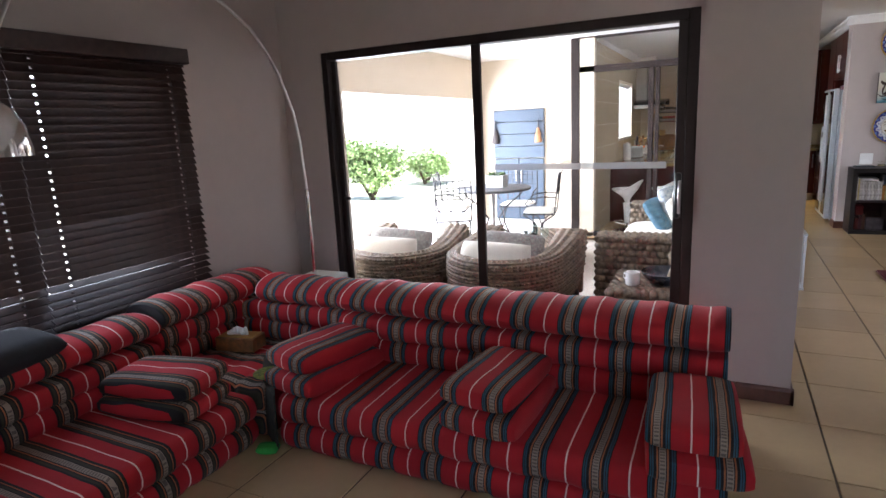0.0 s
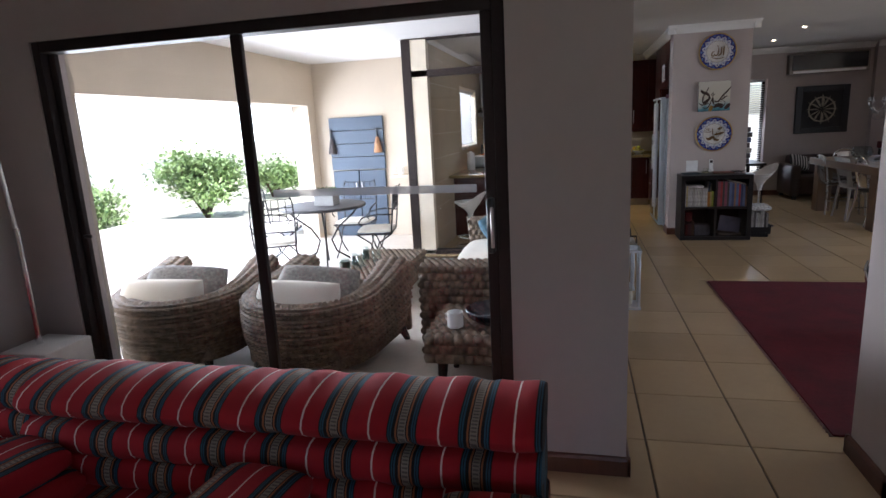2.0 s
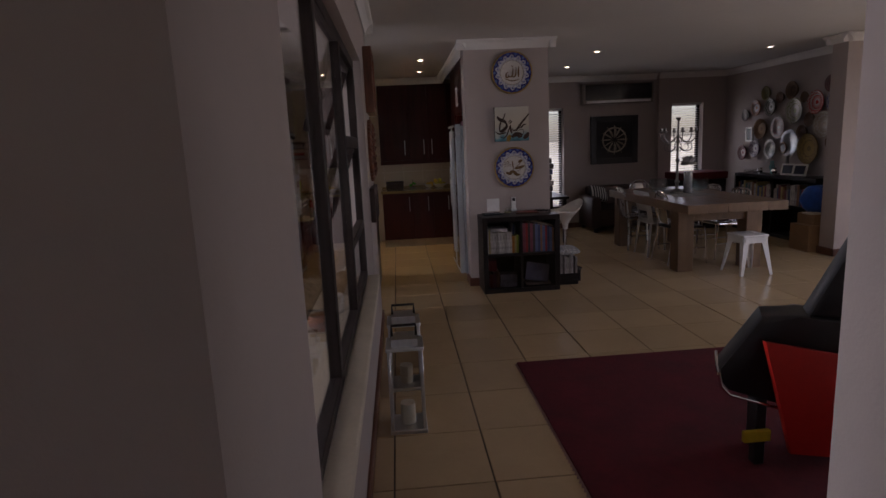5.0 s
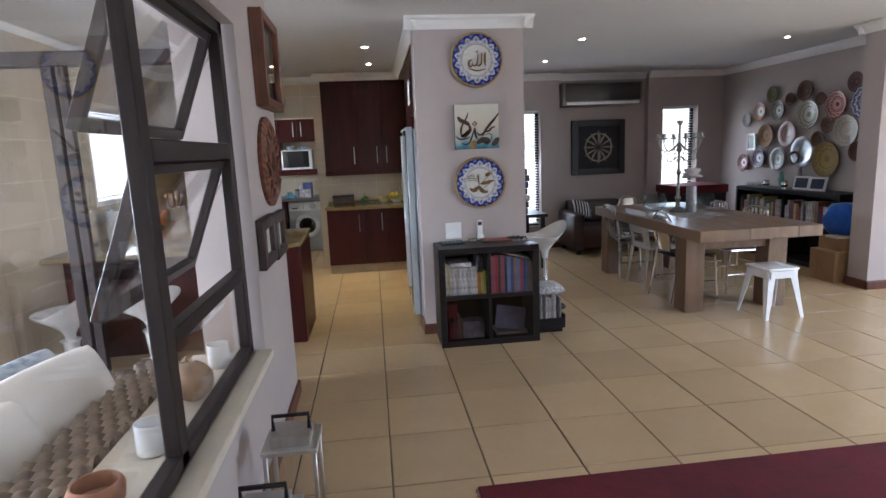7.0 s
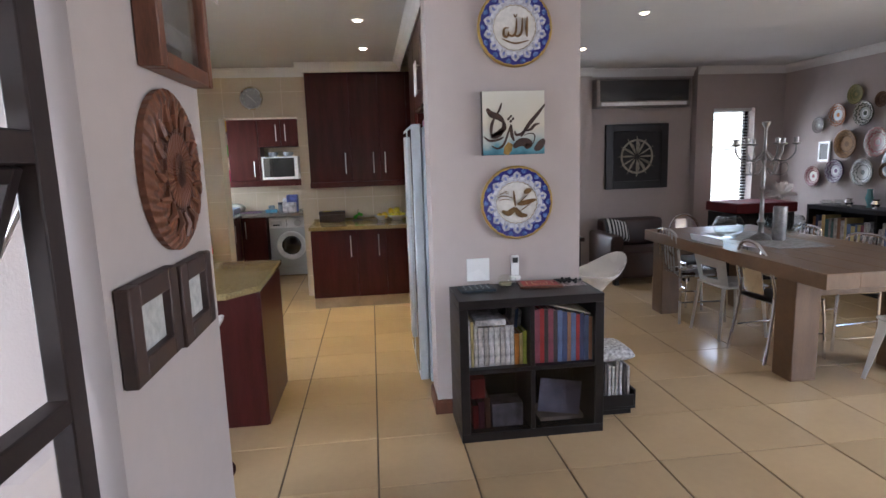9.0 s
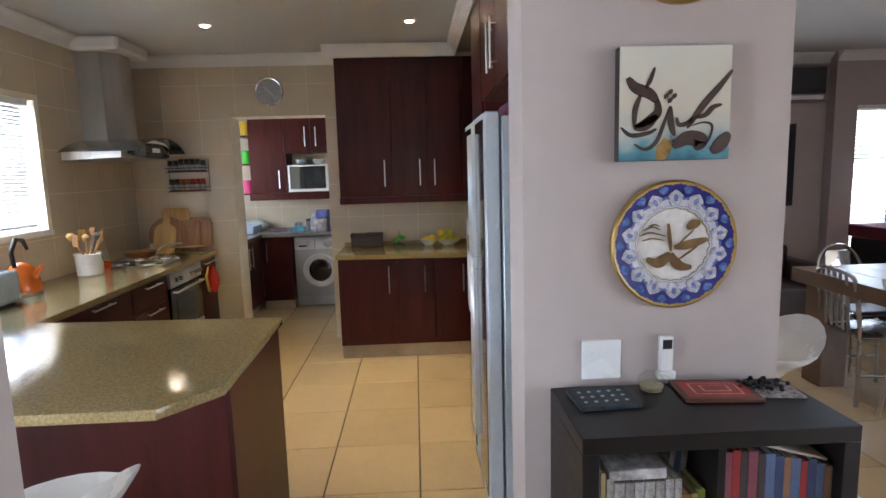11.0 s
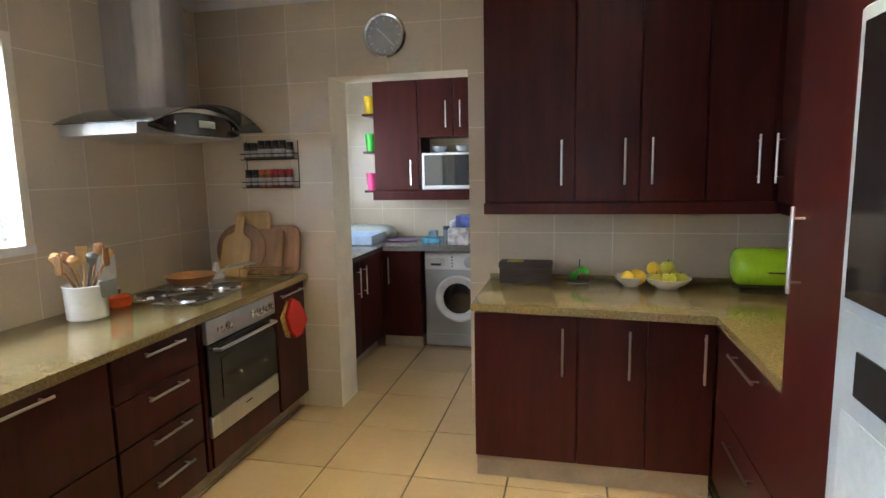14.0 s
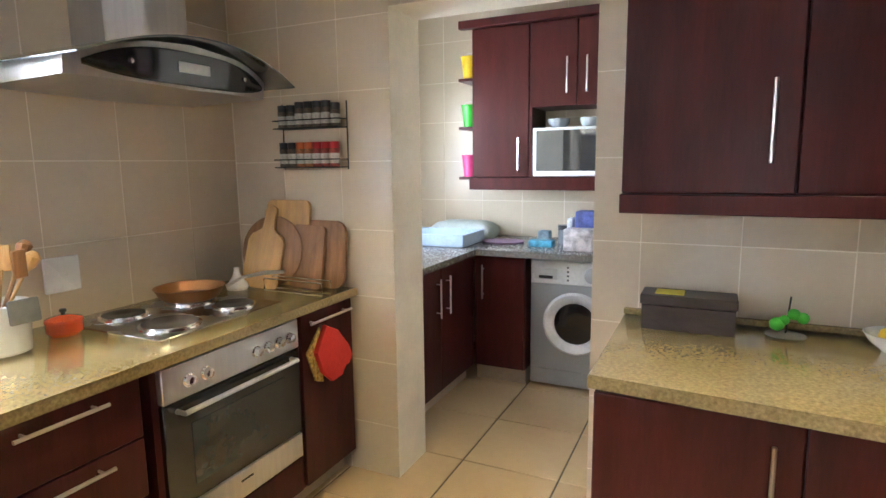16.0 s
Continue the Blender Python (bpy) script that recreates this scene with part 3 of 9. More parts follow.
def venetian(name, label, axis, plane, a0, a1, z0, z1, pitch, depth, tilt, material, out, valance=0.0, holes=False):
    """Slatted blind in the plane axis=plane, between a0 and a1; out: the way into the room."""
    mid = (a0 + a1) / 2
    loc = (plane, mid, z0) if axis == "x" else (mid, plane, z0)
    t = thing(name, loc, label, "blind")
    n = int((z1 - z0 - 0.05) / pitch) + (1 if holes else 0)
    k = max(2, int((a1 - a0) / 0.5))
    cords = [-(a1 - a0) / 2 + 0.12 + i * ((a1 - a0) - 0.24) / (k - 1) for i in range(k)]

    def slat(turn):
        sl = B()
        marks = [-(a1 - a0) / 2] + [c + d for c in cords for d in (-0.007, 0.007)] + [(a1 - a0) / 2] if holes else [-(a1 - a0) / 2, (a1 - a0) / 2]
        for i, (u0, u1) in enumerate(zip(marks, marks[1:])):
            for w0, w1 in (((-depth / 2, depth / 2),) if i % 2 == 0 else ((-depth / 2, -0.007), (0.007, depth / 2))):
                bx(sl, *((w0, w1, u0, u1) if axis == "x" else (u0, u1, w0, w1)), -0.0015, 0.0015)
        bmesh.ops.transform(sl, matrix=Matrix.Rotation(radians(turn * out), 4, "Y") if axis == "x" else Matrix.Rotation(radians(-turn * out), 4, "X"), verts=sl.verts)
        return finish(sl, "slat", material)
    me, low, mid_low = slat(tilt), slat(tilt - 29) if holes else None, slat(tilt - 13) if holes else None
    for i in range(n):
        s = new("slat", (low if i < 6 else mid_low if i < 13 else me) if holes else me)
        s.parent = t
        s.location = (0, 0, 0.04 + i * pitch)
    o = out * (depth / 2 + 0.012)
    bm2 = box(-0.02 + min(0, o), 0.02 + max(0, o), -(a1 - a0) / 2 - 0.01, (a1 - a0) / 2 + 0.01, z1 - z0 - 0.02, z1 - z0 + max(valance, 0.03), 0.004) if axis == "x" else box(-(a1 - a0) / 2 - 0.01, (a1 - a0) / 2 + 0.01, -0.02 + min(0, o), 0.02 + max(0, o), z1 - z0 - 0.02, z1 - z0 + max(valance, 0.03), 0.004)
    hd = new("headrail", finish(bm2, "headrail", material))
    hd.parent = t
    w = (0.025, (a1 - a0) / 2)
    bm3 = box(-w[0], w[0], -w[1], w[1], 0, 0.02, 0.004) if axis == "x" else box(-w[1], w[1], -w[0], w[0], 0, 0.02, 0.004)
    br = new("bottom_rail", finish(bm3, "bottom_rail", material))
    br.parent = t
    for u in cords:
        for off in (-depth * 0.45, depth * 0.45):
            cb = B()
            tube(cb, [(off, u, 0), (off, u, z1 - z0)] if axis == "x" else [(u, off, 0), (u, off, z1 - z0)], 0.0012, 4)
            c = new("ladder_cord", finish(cb, "ladder_cord", M_BLACK if material is M_SLATD else M_SLATW))
            c.parent = t
    return t


venetian("venetian_blind", "wide dark walnut venetian blind over the lounge window", "x", -2.2, 1.358, 2.395, 0.562, 2.035, 0.043, 0.05, 62, M_SLATD, 1, 0.07, True)
venetian("venetian_blind", "wide dark walnut venetian blind over the lounge window", "x", -2.2, 0.3, 1.352, 0.562, 2.035, 0.043, 0.05, 62, M_SLATD, 1, 0.07, True)
venetian("venetian_blind", "white venetian blind in the kitchen window", "x", -0.72, 9.54, 10.84, 1.27, 2.1, 0.026, 0.026, 63, M_SLATW, 1)
venetian("venetian_blind", "pale venetian blind in the slit window", "y", 12.6, 4.1, 4.44, 0.38, 2.1, 0.04, 0.035, 20, M_SLATW, -1)
venetian("venetian_blind", "pale venetian blind in the slit window", "y", 12.6, 6.44, 6.98, 0.38, 2.1, 0.04, 0.035, 12, M_SLATW, -1)


def window_frame(name, label, axis, c0, c1, a0, a1, z0, z1, material=None, bar=0.045, cross=()):
    mid = (a0 + a1) / 2
    w = thing(name, ((c0 + c1) / 2, mid, z0) if axis == "x" else (mid, (c0 + c1) / 2, z0), label, "window", kind="structure")
    m = material or M_FRAME

    def q(u0, u1, v0, v1):
        return (c0, c1, u0, u1, v0, v1) if axis == "x" else (u0, u1, c0, c1, v0, v1)
    for r in (q(a0, a0 + bar, z0, z1), q(a1 - bar, a1, z0, z1), q(a0 + bar, a1 - bar, z0, z0 + bar), q(a0 + bar, a1 - bar, z1 - bar, z1), *[q(a0 + bar, a1 - bar, z - bar / 2, z + bar / 2) for z in cross]):
        part("window_frame", box(*r, 0.003), m, w)
    c = (c0 + c1) / 2
    pane(w, *((c - 0.002, c + 0.002, a0 + bar, a1 - bar) if axis == "x" else (a0 + bar, a1 - bar, c - 0.002, c + 0.002)), z0 + bar, z1 - bar)
    return w


wl = window_frame("window_lounge", "lounge window behind a dark blind", "x", -2.42, -2.37, 0.35, 2.3, 0.7, 2.0, cross=(1.45,))
part("mullion", box(-2.42, -2.24, 1.325, 1.385, 0.745, 1.955, 0.003), M_FRAME, wl)
window_frame("window_kitchen", "white-framed kitchen window over the counter", "x", -0.82, -0.77, 9.5, 10.88, 1.245, 2.12, M_WHITE, cross=(1.62,))
window_frame("window_slit_1", "tall dark-framed slit window", "y", 12.64, 12.69, 4.08, 4.46, 0.35, 2.12)
window_frame("window_slit_2", "tall dark-framed slit window", "y", 12.64, 12.69, 6.42, 7.0, 0.35, 2.12)
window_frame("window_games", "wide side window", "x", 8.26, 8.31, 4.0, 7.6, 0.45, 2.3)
# Assumed window, never in view, added as the opening for the lounge fill.
window_frame("window_lounge_back", "wide lounge window out of view, added to let daylight in", "y", -3.12, -3.07, 1.6, 4.8, 0.5, 2.3)
window_frame("window_laundry", "small laundry window", "x", -0.84, -0.8, 12.7, 13.5, 1.1, 2.1, M_WHITE)
# white reveal trims of the kitchen window
structure("trim_kitchen_window", box(-0.65, -0.64, 9.46, 10.92, 1.205, 1.243), M_WHITE, "white window ledge")

# ---- outside ----
M_GRASS = mat("dry_lawn", (0.6, 0.58, 0.44), 0.95, var=0.35, scale=3, bump=0.8, bscale=90)
M_PAVE = mat("pale_sunlit_paving", (0.72, 0.68, 0.61), 0.8, var=0.1, scale=2, bump=0.2)
bm = B()
bmesh.ops.create_grid(bm, x_segments=40, y_segments=40, size=400)
bmesh.ops.translate(bm, verts=bm.verts, vec=(0, 0, -0.24))
structure("ground", bm, M_GRASS, "lawn and ground out to the horizon")
structure("pavement", box(-8.2, -3.7, -4.0, 11.4, -0.3, -0.1), M_PAVE, "pale paving beside the terrace")
structure("garden_wall", box(-15.0, -14.7, -12, 26, -0.24, 0.9), mat("pale_boundary_wall", (0.85, 0.83, 0.78), 0.9, var=0.06, bump=0.2), "pale boundary wall of the garden")

# Glowing wall added far off, in place of the overexposed sky and distance.
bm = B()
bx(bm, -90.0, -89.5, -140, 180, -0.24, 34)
structure("backdrop", bm, glow("glowing_white_backdrop", (0.93, 0.98, 1.0), 2.6), "glowing wall added in place of bright sky beyond the garden")

# ---- lounge ----
RED, DARK, OLIVE, NAVY, TEAL, GREY, ORANGE, CREAMC = (0.40, 0.007, 0.014), (0.012, 0.010, 0.011), (0.035, 0.032, 0.018), (0.012, 0.018, 0.04), (0.026, 0.085, 0.135), (0.28, 0.225, 0.175), (0.34, 0.11, 0.04), (0.8, 0.62, 0.56)
BANDS = [(0.014, CREAMC), (0.262, RED), (0.282, DARK), (0.304, TEAL), (0.316, DARK), (0.338, TEAL), (0.382, DARK), (0.408, ORANGE), (0.425, DARK), (0.525, GREY), (0.542, DARK), (0.568, ORANGE), (0.612, DARK), (0.634, TEAL), (0.646, DARK), (0.668, TEAL), (0.69, DARK), (0.986, RED), (1.0, CREAMC)]
BANDS2 = [(0.014, CREAMC), (0.26, RED), (0.30, DARK), (0.35, OLIVE), (0.375, DARK), (0.4, ORANGE), (0.425, DARK), (0.525, GREY), (0.545, DARK), (0.6, OLIVE), (0.625, DARK), (0.645, ORANGE), (0.70, DARK), (0.986, RED), (1.0, CREAMC)]
M_STRX = stripes("red_woven_stripe", 0, 0.237, BANDS, 1, shift=0.053)
M_STRY = stripes("red_woven_stripe_dark", 1, 0.222, BANDS2, 0, shift=0.04)
M_STRP = stripes("red_woven_cushion_stripe", 0, 0.215, BANDS, 1, shift=0.0)
M_STRP2 = stripes("red_woven_cushion_stripe_dark", 1, 0.215, BANDS2, 0, shift=0.0)


def rolled(bm, prof, a0, a1, axis, n=72, pitch=0.237, shift=0.053):
    """A padded length: closed outline prof of (depth, height) swept along an axis, edges softened at the ends, with slight sags and a pinch at each tufted seam."""
    steps = [0, 0.012, 0.03] + [0.03 + (0.94) * i / n for i in range(1, n)] + [0.97, 0.988, 1.0]
    cx = sum(p[0] for p in prof) / len(prof)
    cz = sum(p[1] for p in prof) / len(prof)
    rings = []
    for s in steps:
        k = {0: 0.93, 0.012: 0.98, 1.0: 0.93, 0.988: 0.98}.get(s, 1.0)
        a = a0 + (a1 - a0) * s
        k *= 1 - 0.05 * max(0.0, math.cos(math.tau * ((a + shift) / pitch - 0.5))) ** 6
        sag = 0.004 * math.sin(a * 21.0) + 0.003 * math.sin(a * 47 + 1)
        ring = []
        for d, h in prof:
            dd, hh = cx + (d - cx) * k, cz + (h - cz) * k
            hh += sag * (1 if h > cz else 0.3)
            ring.append(bm.verts.new((a, dd, hh) if axis == "x" else (dd, a, hh)))
        rings.append(ring)
    m = len(prof)
    for p, q in zip(rings, rings[1:]):
        for i in range(m):
            bm.faces.new((p[i], p[(i + 1) % m], q[(i + 1) % m], q[i]))
    bm.faces.new(rings[0][::-1])
    bm.faces.new(rings[-1])


def bulges(front, back, zs, r=0.5, n=6, inward=1):
    """Outline of stacked rolls: zs are the seams; front bulges, back is flat. inward: the way the front faces."""
    out = []
    for z0, z1 in zip(zs, zs[1:]):
        h = (z1 - z0) / 2
        for i in range(n + 1):
            a = -math.pi / 2 + math.pi * i / n
            out.append((front - inward * math.cos(a) * h * r, (z0 + z1) / 2 + math.sin(a) * h * 0.985))
    top = zs[-1]
    out += [(front + inward * (abs(back - front)) * 0.5, top + 0.006), (back - inward * 0.03, top - 0.005), (back, top - 0.06), (back, zs[0] + 0.02), (back - inward * 0.02, zs[0])]
    return out


# right-hand run along the sliding door: front faces -y
so = thing("floor_sofa", (0.0, 2.1, 0), "red striped woven floor sofa with rolled back below the door", "sofa")
bm = B()
rolled(bm, bulges(1.72, 2.62, [0.0, 0.14, 0.285], 0.75), -1.04, 0.98, "x")
part("seat", bm, M_STRX, so)
bm = B()
rolled(bm, bulges(2.27, 2.62, [0.27, 0.40, 0.525], 0.7), -1.04, 0.97, "x")
part("backrest", bm, M_STRX, so)
bm = B()
rolled(bm, [(2.42 + 0.2 * math.cos(a) * (1.0 if math.cos(a) < 0 else 0.95), 0.605 + 0.085 * math.sin(a)) for a in [i * math.tau / 20 for i in range(20)]], -1.04, 0.975, "x")
part("top_roll", bm, M_STRX, so)

# left-hand run along the window wall: front faces +x
so2 = thing("floor_sofa", (-1.7, 0.4, 0), "dark red striped woven floor sofa below the blind", "sofa")
bm = B()
rolled(bm, bulges(-1.21, -2.2, [0.0, 0.13, 0.27], 0.75, inward=-1), -1.3, 1.68, "y")
part("seat", bm, M_STRY, so2)
bm = B()
rolled(bm, bulges(-1.84, -2.19, [0.26, 0.37, 0.475], 0.7, inward=-1), -1.3, 1.66, "y")
part("backrest", bm, M_STRY, so2)
bm = B()
rolled(bm, [(-2.0 + 0.18 * math.cos(a), 0.55 + 0.075 * math.sin(a)) for a in [i * math.tau / 20 for i in range(20)]], -1.3, 1.7, "y")
part("top_roll", bm, M_STRY, so2)

# corner block with its own back rolls
co = thing("corner_seat", (-1.65, 2.15, 0), "striped corner block of the floor sofa with a flat top", "ottoman")
bm = B()
rolled(bm, bulges(1.745, 2.38, [0.0, 0.14, 0.29], 0.55), -2.0, -1.17, "x")
part("block", bm, stripes("dark_red_corner_stripe", 1, 0.26, BANDS2, 0), co)
bm = B()
rolled(bm, bulges(2.33, 2.62, [0.0, 0.28, 0.40, 0.52], 0.5), -1.86, -1.06, "x")
rolled(bm, [(2.46 + 0.17 * math.cos(a), 0.585 + 0.085 * math.sin(a)) for a in [i * math.tau / 18 for i in range(18)]], -1.72, -1.06, "x")
part("back_roll", bm, M_STRX, co)
bm = B()
rolled(bm, bulges(-1.88, -2.18, [0.0, 0.28, 0.40, 0.52], 0.5, inward=-1), 1.7, 2.6, "y")
rolled(bm, [(-1.99 + 0.18 * math.cos(a), 0.585 + 0.085 * math.sin(a)) for a in [i * math.tau / 18 for i in range(18)]], 1.72, 2.63, "y")
part("back_roll", bm, M_STRY, co)


def pad(label, loc, size, rot, material, tilt=(0, 0)):
    bm = B()
    cushion(bm, (0, 0, size[2] / 2), size, 0.42, (0, 0, 0), 12, 0.3, 0.12)
    ob = single("striped_cushion", bm, material, label, "cushion", "striped cushions", None)
    ob.matrix_world = pose(*loc, tilt[0], tilt[1], rot)
    return ob


for i, (x, y, r) in enumerate(((0.85, 1.90, 3), (0.05, 1.93, -6), (-0.95, 1.97, -14))):
    pad("flat red striped cushion under another on the floor sofa", (x + 0.01, y, 0.275), (0.36, 0.56, 0.125), r + 3, M_STRP)
    pad("flat red striped tufted cushion stacked on the floor sofa", (x, y + 0.005, 0.385), (0.33, 0.52, 0.12), r, M_STRP)
pad("flat dark striped cushion under another on the floor sofa", (-1.5, 1.42, 0.265), (0.54, 0.34, 0.115), 8, M_STRP2)
pad("flat red striped tufted cushion stacked on the floor sofa", (-1.49, 1.43, 0.365), (0.5, 0.34, 0.115), 12, M_STRP2)
pad("flat dark striped cushion at the end of the floor sofa", (-1.45, 0.42, 0.27), (0.55, 0.36, 0.12), 4, M_STRP2)
bm = B()
cushion(bm, (0, 0, 0.06), (0.3, 0.46, 0.12), 0.5)
ob = single("cushion", bm, mat("black_cotton", (0.015, 0.014, 0.016), 0.95, var=0.2, bump=0.3, bscale=200), "plain black cushion lying on the sofa back", "cushion")
ob.matrix_world = pose(-1.98, 0.98, 0.59, 0, 10, 8)

# tissue box, cloth and oddments on the corner block
tb = thing("tissue_box", (-1.68, 2.1, 0.295), "orange and brown patterned tissue box on the corner block", "tissue box", rot=12, local=True)
M_TBOX = mat("gilt_brown_card", (0.30, 0.12, 0.04), 0.5, var=0.5, scale=30, col2=(0.08, 0.05, 0.02))
part("box", box(-0.13, 0.13, -0.07, 0.07, 0, 0.085, 0.006), M_TBOX, tb)
part("rim", box(-0.115, 0.115, -0.055, 0.055, 0.0855, 0.09, 0.002), mat("gold_card_edge", (0.45, 0.25, 0.06), 0.4, 0.3), tb)
bm = B()
for i in range(5):
    obox(bm, (-0.05 + i * 0.024, 0.004 * (i % 2), 0.1 + 0.006 * (i % 3)), (0.045, 0.05, 0.02), (20 * i, 15 * i, 30 * i), 0.006, 2)
part("tissue", bm, mat("white_tissue", (0.8, 0.8, 0.8), 0.95, bump=0.4), tb, "crumpled white tissue")
bm = B()
pts = [(-1.33, 1.95, 0.305), (-1.2, 1.8, 0.31), (-1.13, 1.725, 0.29), (-1.115, 1.70, 0.2), (-1.11, 1.69, 0.02)]
for a, c in zip(pts, pts[1:]):
    q = [Vector(a) + Vector((-0.09, 0.06, 0)), Vector(a) + Vector((0.09, -0.06, 0)), Vector(c) + Vector((0.09, -0.06, 0)), Vector(c) + Vector((-0.09, 0.06, 0))]
    vs = [bm.verts.new(p) for p in q] + [bm.verts.new(p + Vector((0.006, 0.008, 0.006))) for p in q]
    for f in ((0, 1, 2, 3), (7, 6, 5, 4), (0, 4, 5, 1), (1, 5, 6, 2), (2, 6, 7, 3), (3, 7, 4, 0)):
        bm.faces.new([vs[k] for k in f])
single("table_runner", bm, mat("dark_patterned_runner", (0.05, 0.05, 0.03), 0.9, var=0.5, scale=40, col2=(0.015, 0.012, 0.012)), "dark narrow runner draped over the corner block", "cloth", loc=(-1.2, 1.8, 0.0))
bm = B()
lathe(bm, [(0.0, 0), (0.075, 0), (0.085, 0.008), (0.07, 0.012), (0.0, 0.012)], (-1.2, 1.82, 0.318), 24)
single("coaster", bm, mat("lime_green_embroidery", (0.25, 0.28, 0.03), 0.9, var=0.6, scale=60, col2=(0.04, 0.05, 0.02)), "round lime-green embroidered mat on the runner", "coaster", loc=(-1.2, 1.82, 0.318))
bm = B()
tube(bm, [(-1.36, 1.99, 0.325), (-1.3, 2.03, 0.33), (-1.24, 1.99, 0.326), (-1.27, 1.95, 0.325)], 0.007, 6)
single("metal_clip", bm, M_CHROME, "small bright metal clip on the corner block", "clip", loc=(-1.3, 2.0, 0.32))
bm = B()
cushion(bm, (0, 0, 0.025), (0.11, 0.07, 0.05), 0.6, n=6)
ob = single("green_toy", bm, mat("green_rubber", (0.03, 0.35, 0.05), 0.5), "small green rubber toy on the floor", "toy")
ob.matrix_world = pose(-1.07, 1.62, 0.0, 0, 0, 20)

# arc floor lamp
la = thing("arc_floor_lamp", (-1.9, 3.08, 0), "chrome arc floor lamp with a white marble block base", "floor lamp")
part("base", box(-2.0, -1.69, 2.95, 3.26, 0, 0.485, 0.012, 2), mat("white_marble", (0.68, 0.67, 0.64), 0.3, var=0.08, scale=3), la, "white marble block")
bm = B()
tube(bm, [(-1.886, 3.1, 0.48), (-1.886, 3.1, 1.15)], 0.017, 12)
part("sleeve", bm, M_CHROME, la)
bm = B()
ap = [(-1.886, 3.1, 1.14), (-1.892, 3.085, 1.5), (-1.9, 3.05, 1.706), (-1.905, 2.95, 1.95), (-1.9, 2.84, 2.105), (-1.89, 2.7, 2.235), (-1.865, 2.5, 2.33), (-1.8, 2.2, 2.42), (-1.71, 1.8, 2.45), (-1.61, 1.4, 2.36), (-1.53, 1.06, 2.1), (-1.5, 0.87, 1.76)]
tube(bm, ap, 0.011, 10)
part("arc", bm, M_STEEL, la)
bm = B()
lathe(bm, [(0.02, 0.12), (0.03, 0.1), (0.06, 0.09), (0.105, 0.05), (0.135, -0.01), (0.15, -0.09), (0.15, -0.12), (0.144, -0.12), (0.142, -0.09), (0.125, -0.01), (0.09, 0.04), (0.0, 0.075)], (-1.5, 0.87, 1.64), 32)
part("shade", bm, M_CHROME, la, "polished chrome dome shade")

# ---- terrace ----
def woven(bm, f, nu, nv, h, sub=4, closed_u=False):
    """Basket weave over the surface f(u, v) -> point, outward normal; each strand a raised knuckle."""
    rows = []
    for j in range(nv * sub + 1):
        v = j / (nv * sub)
        row = []
        for i in range(nu * sub + (0 if closed_u else 1)):
            u = i / (nu * sub)
            p, n = f(u, v)
            cu = u * nu + (0.5 if int(v * nv + 1e-6) % 2 else 0.0)
            k = abs(math.sin(math.pi * cu)) ** 0.6 * abs(math.sin(math.pi * v * nv)) ** 0.6
            row.append(bm.verts.new(p + n * (h * k)))
        rows.append(row)
    for a, c in zip(rows, rows[1:]):
        m = len(a)
        for i in range(m if closed_u else m - 1):
            bm.faces.new((a[i], a[(i + 1) % m], c[(i + 1) % m], c[i]))


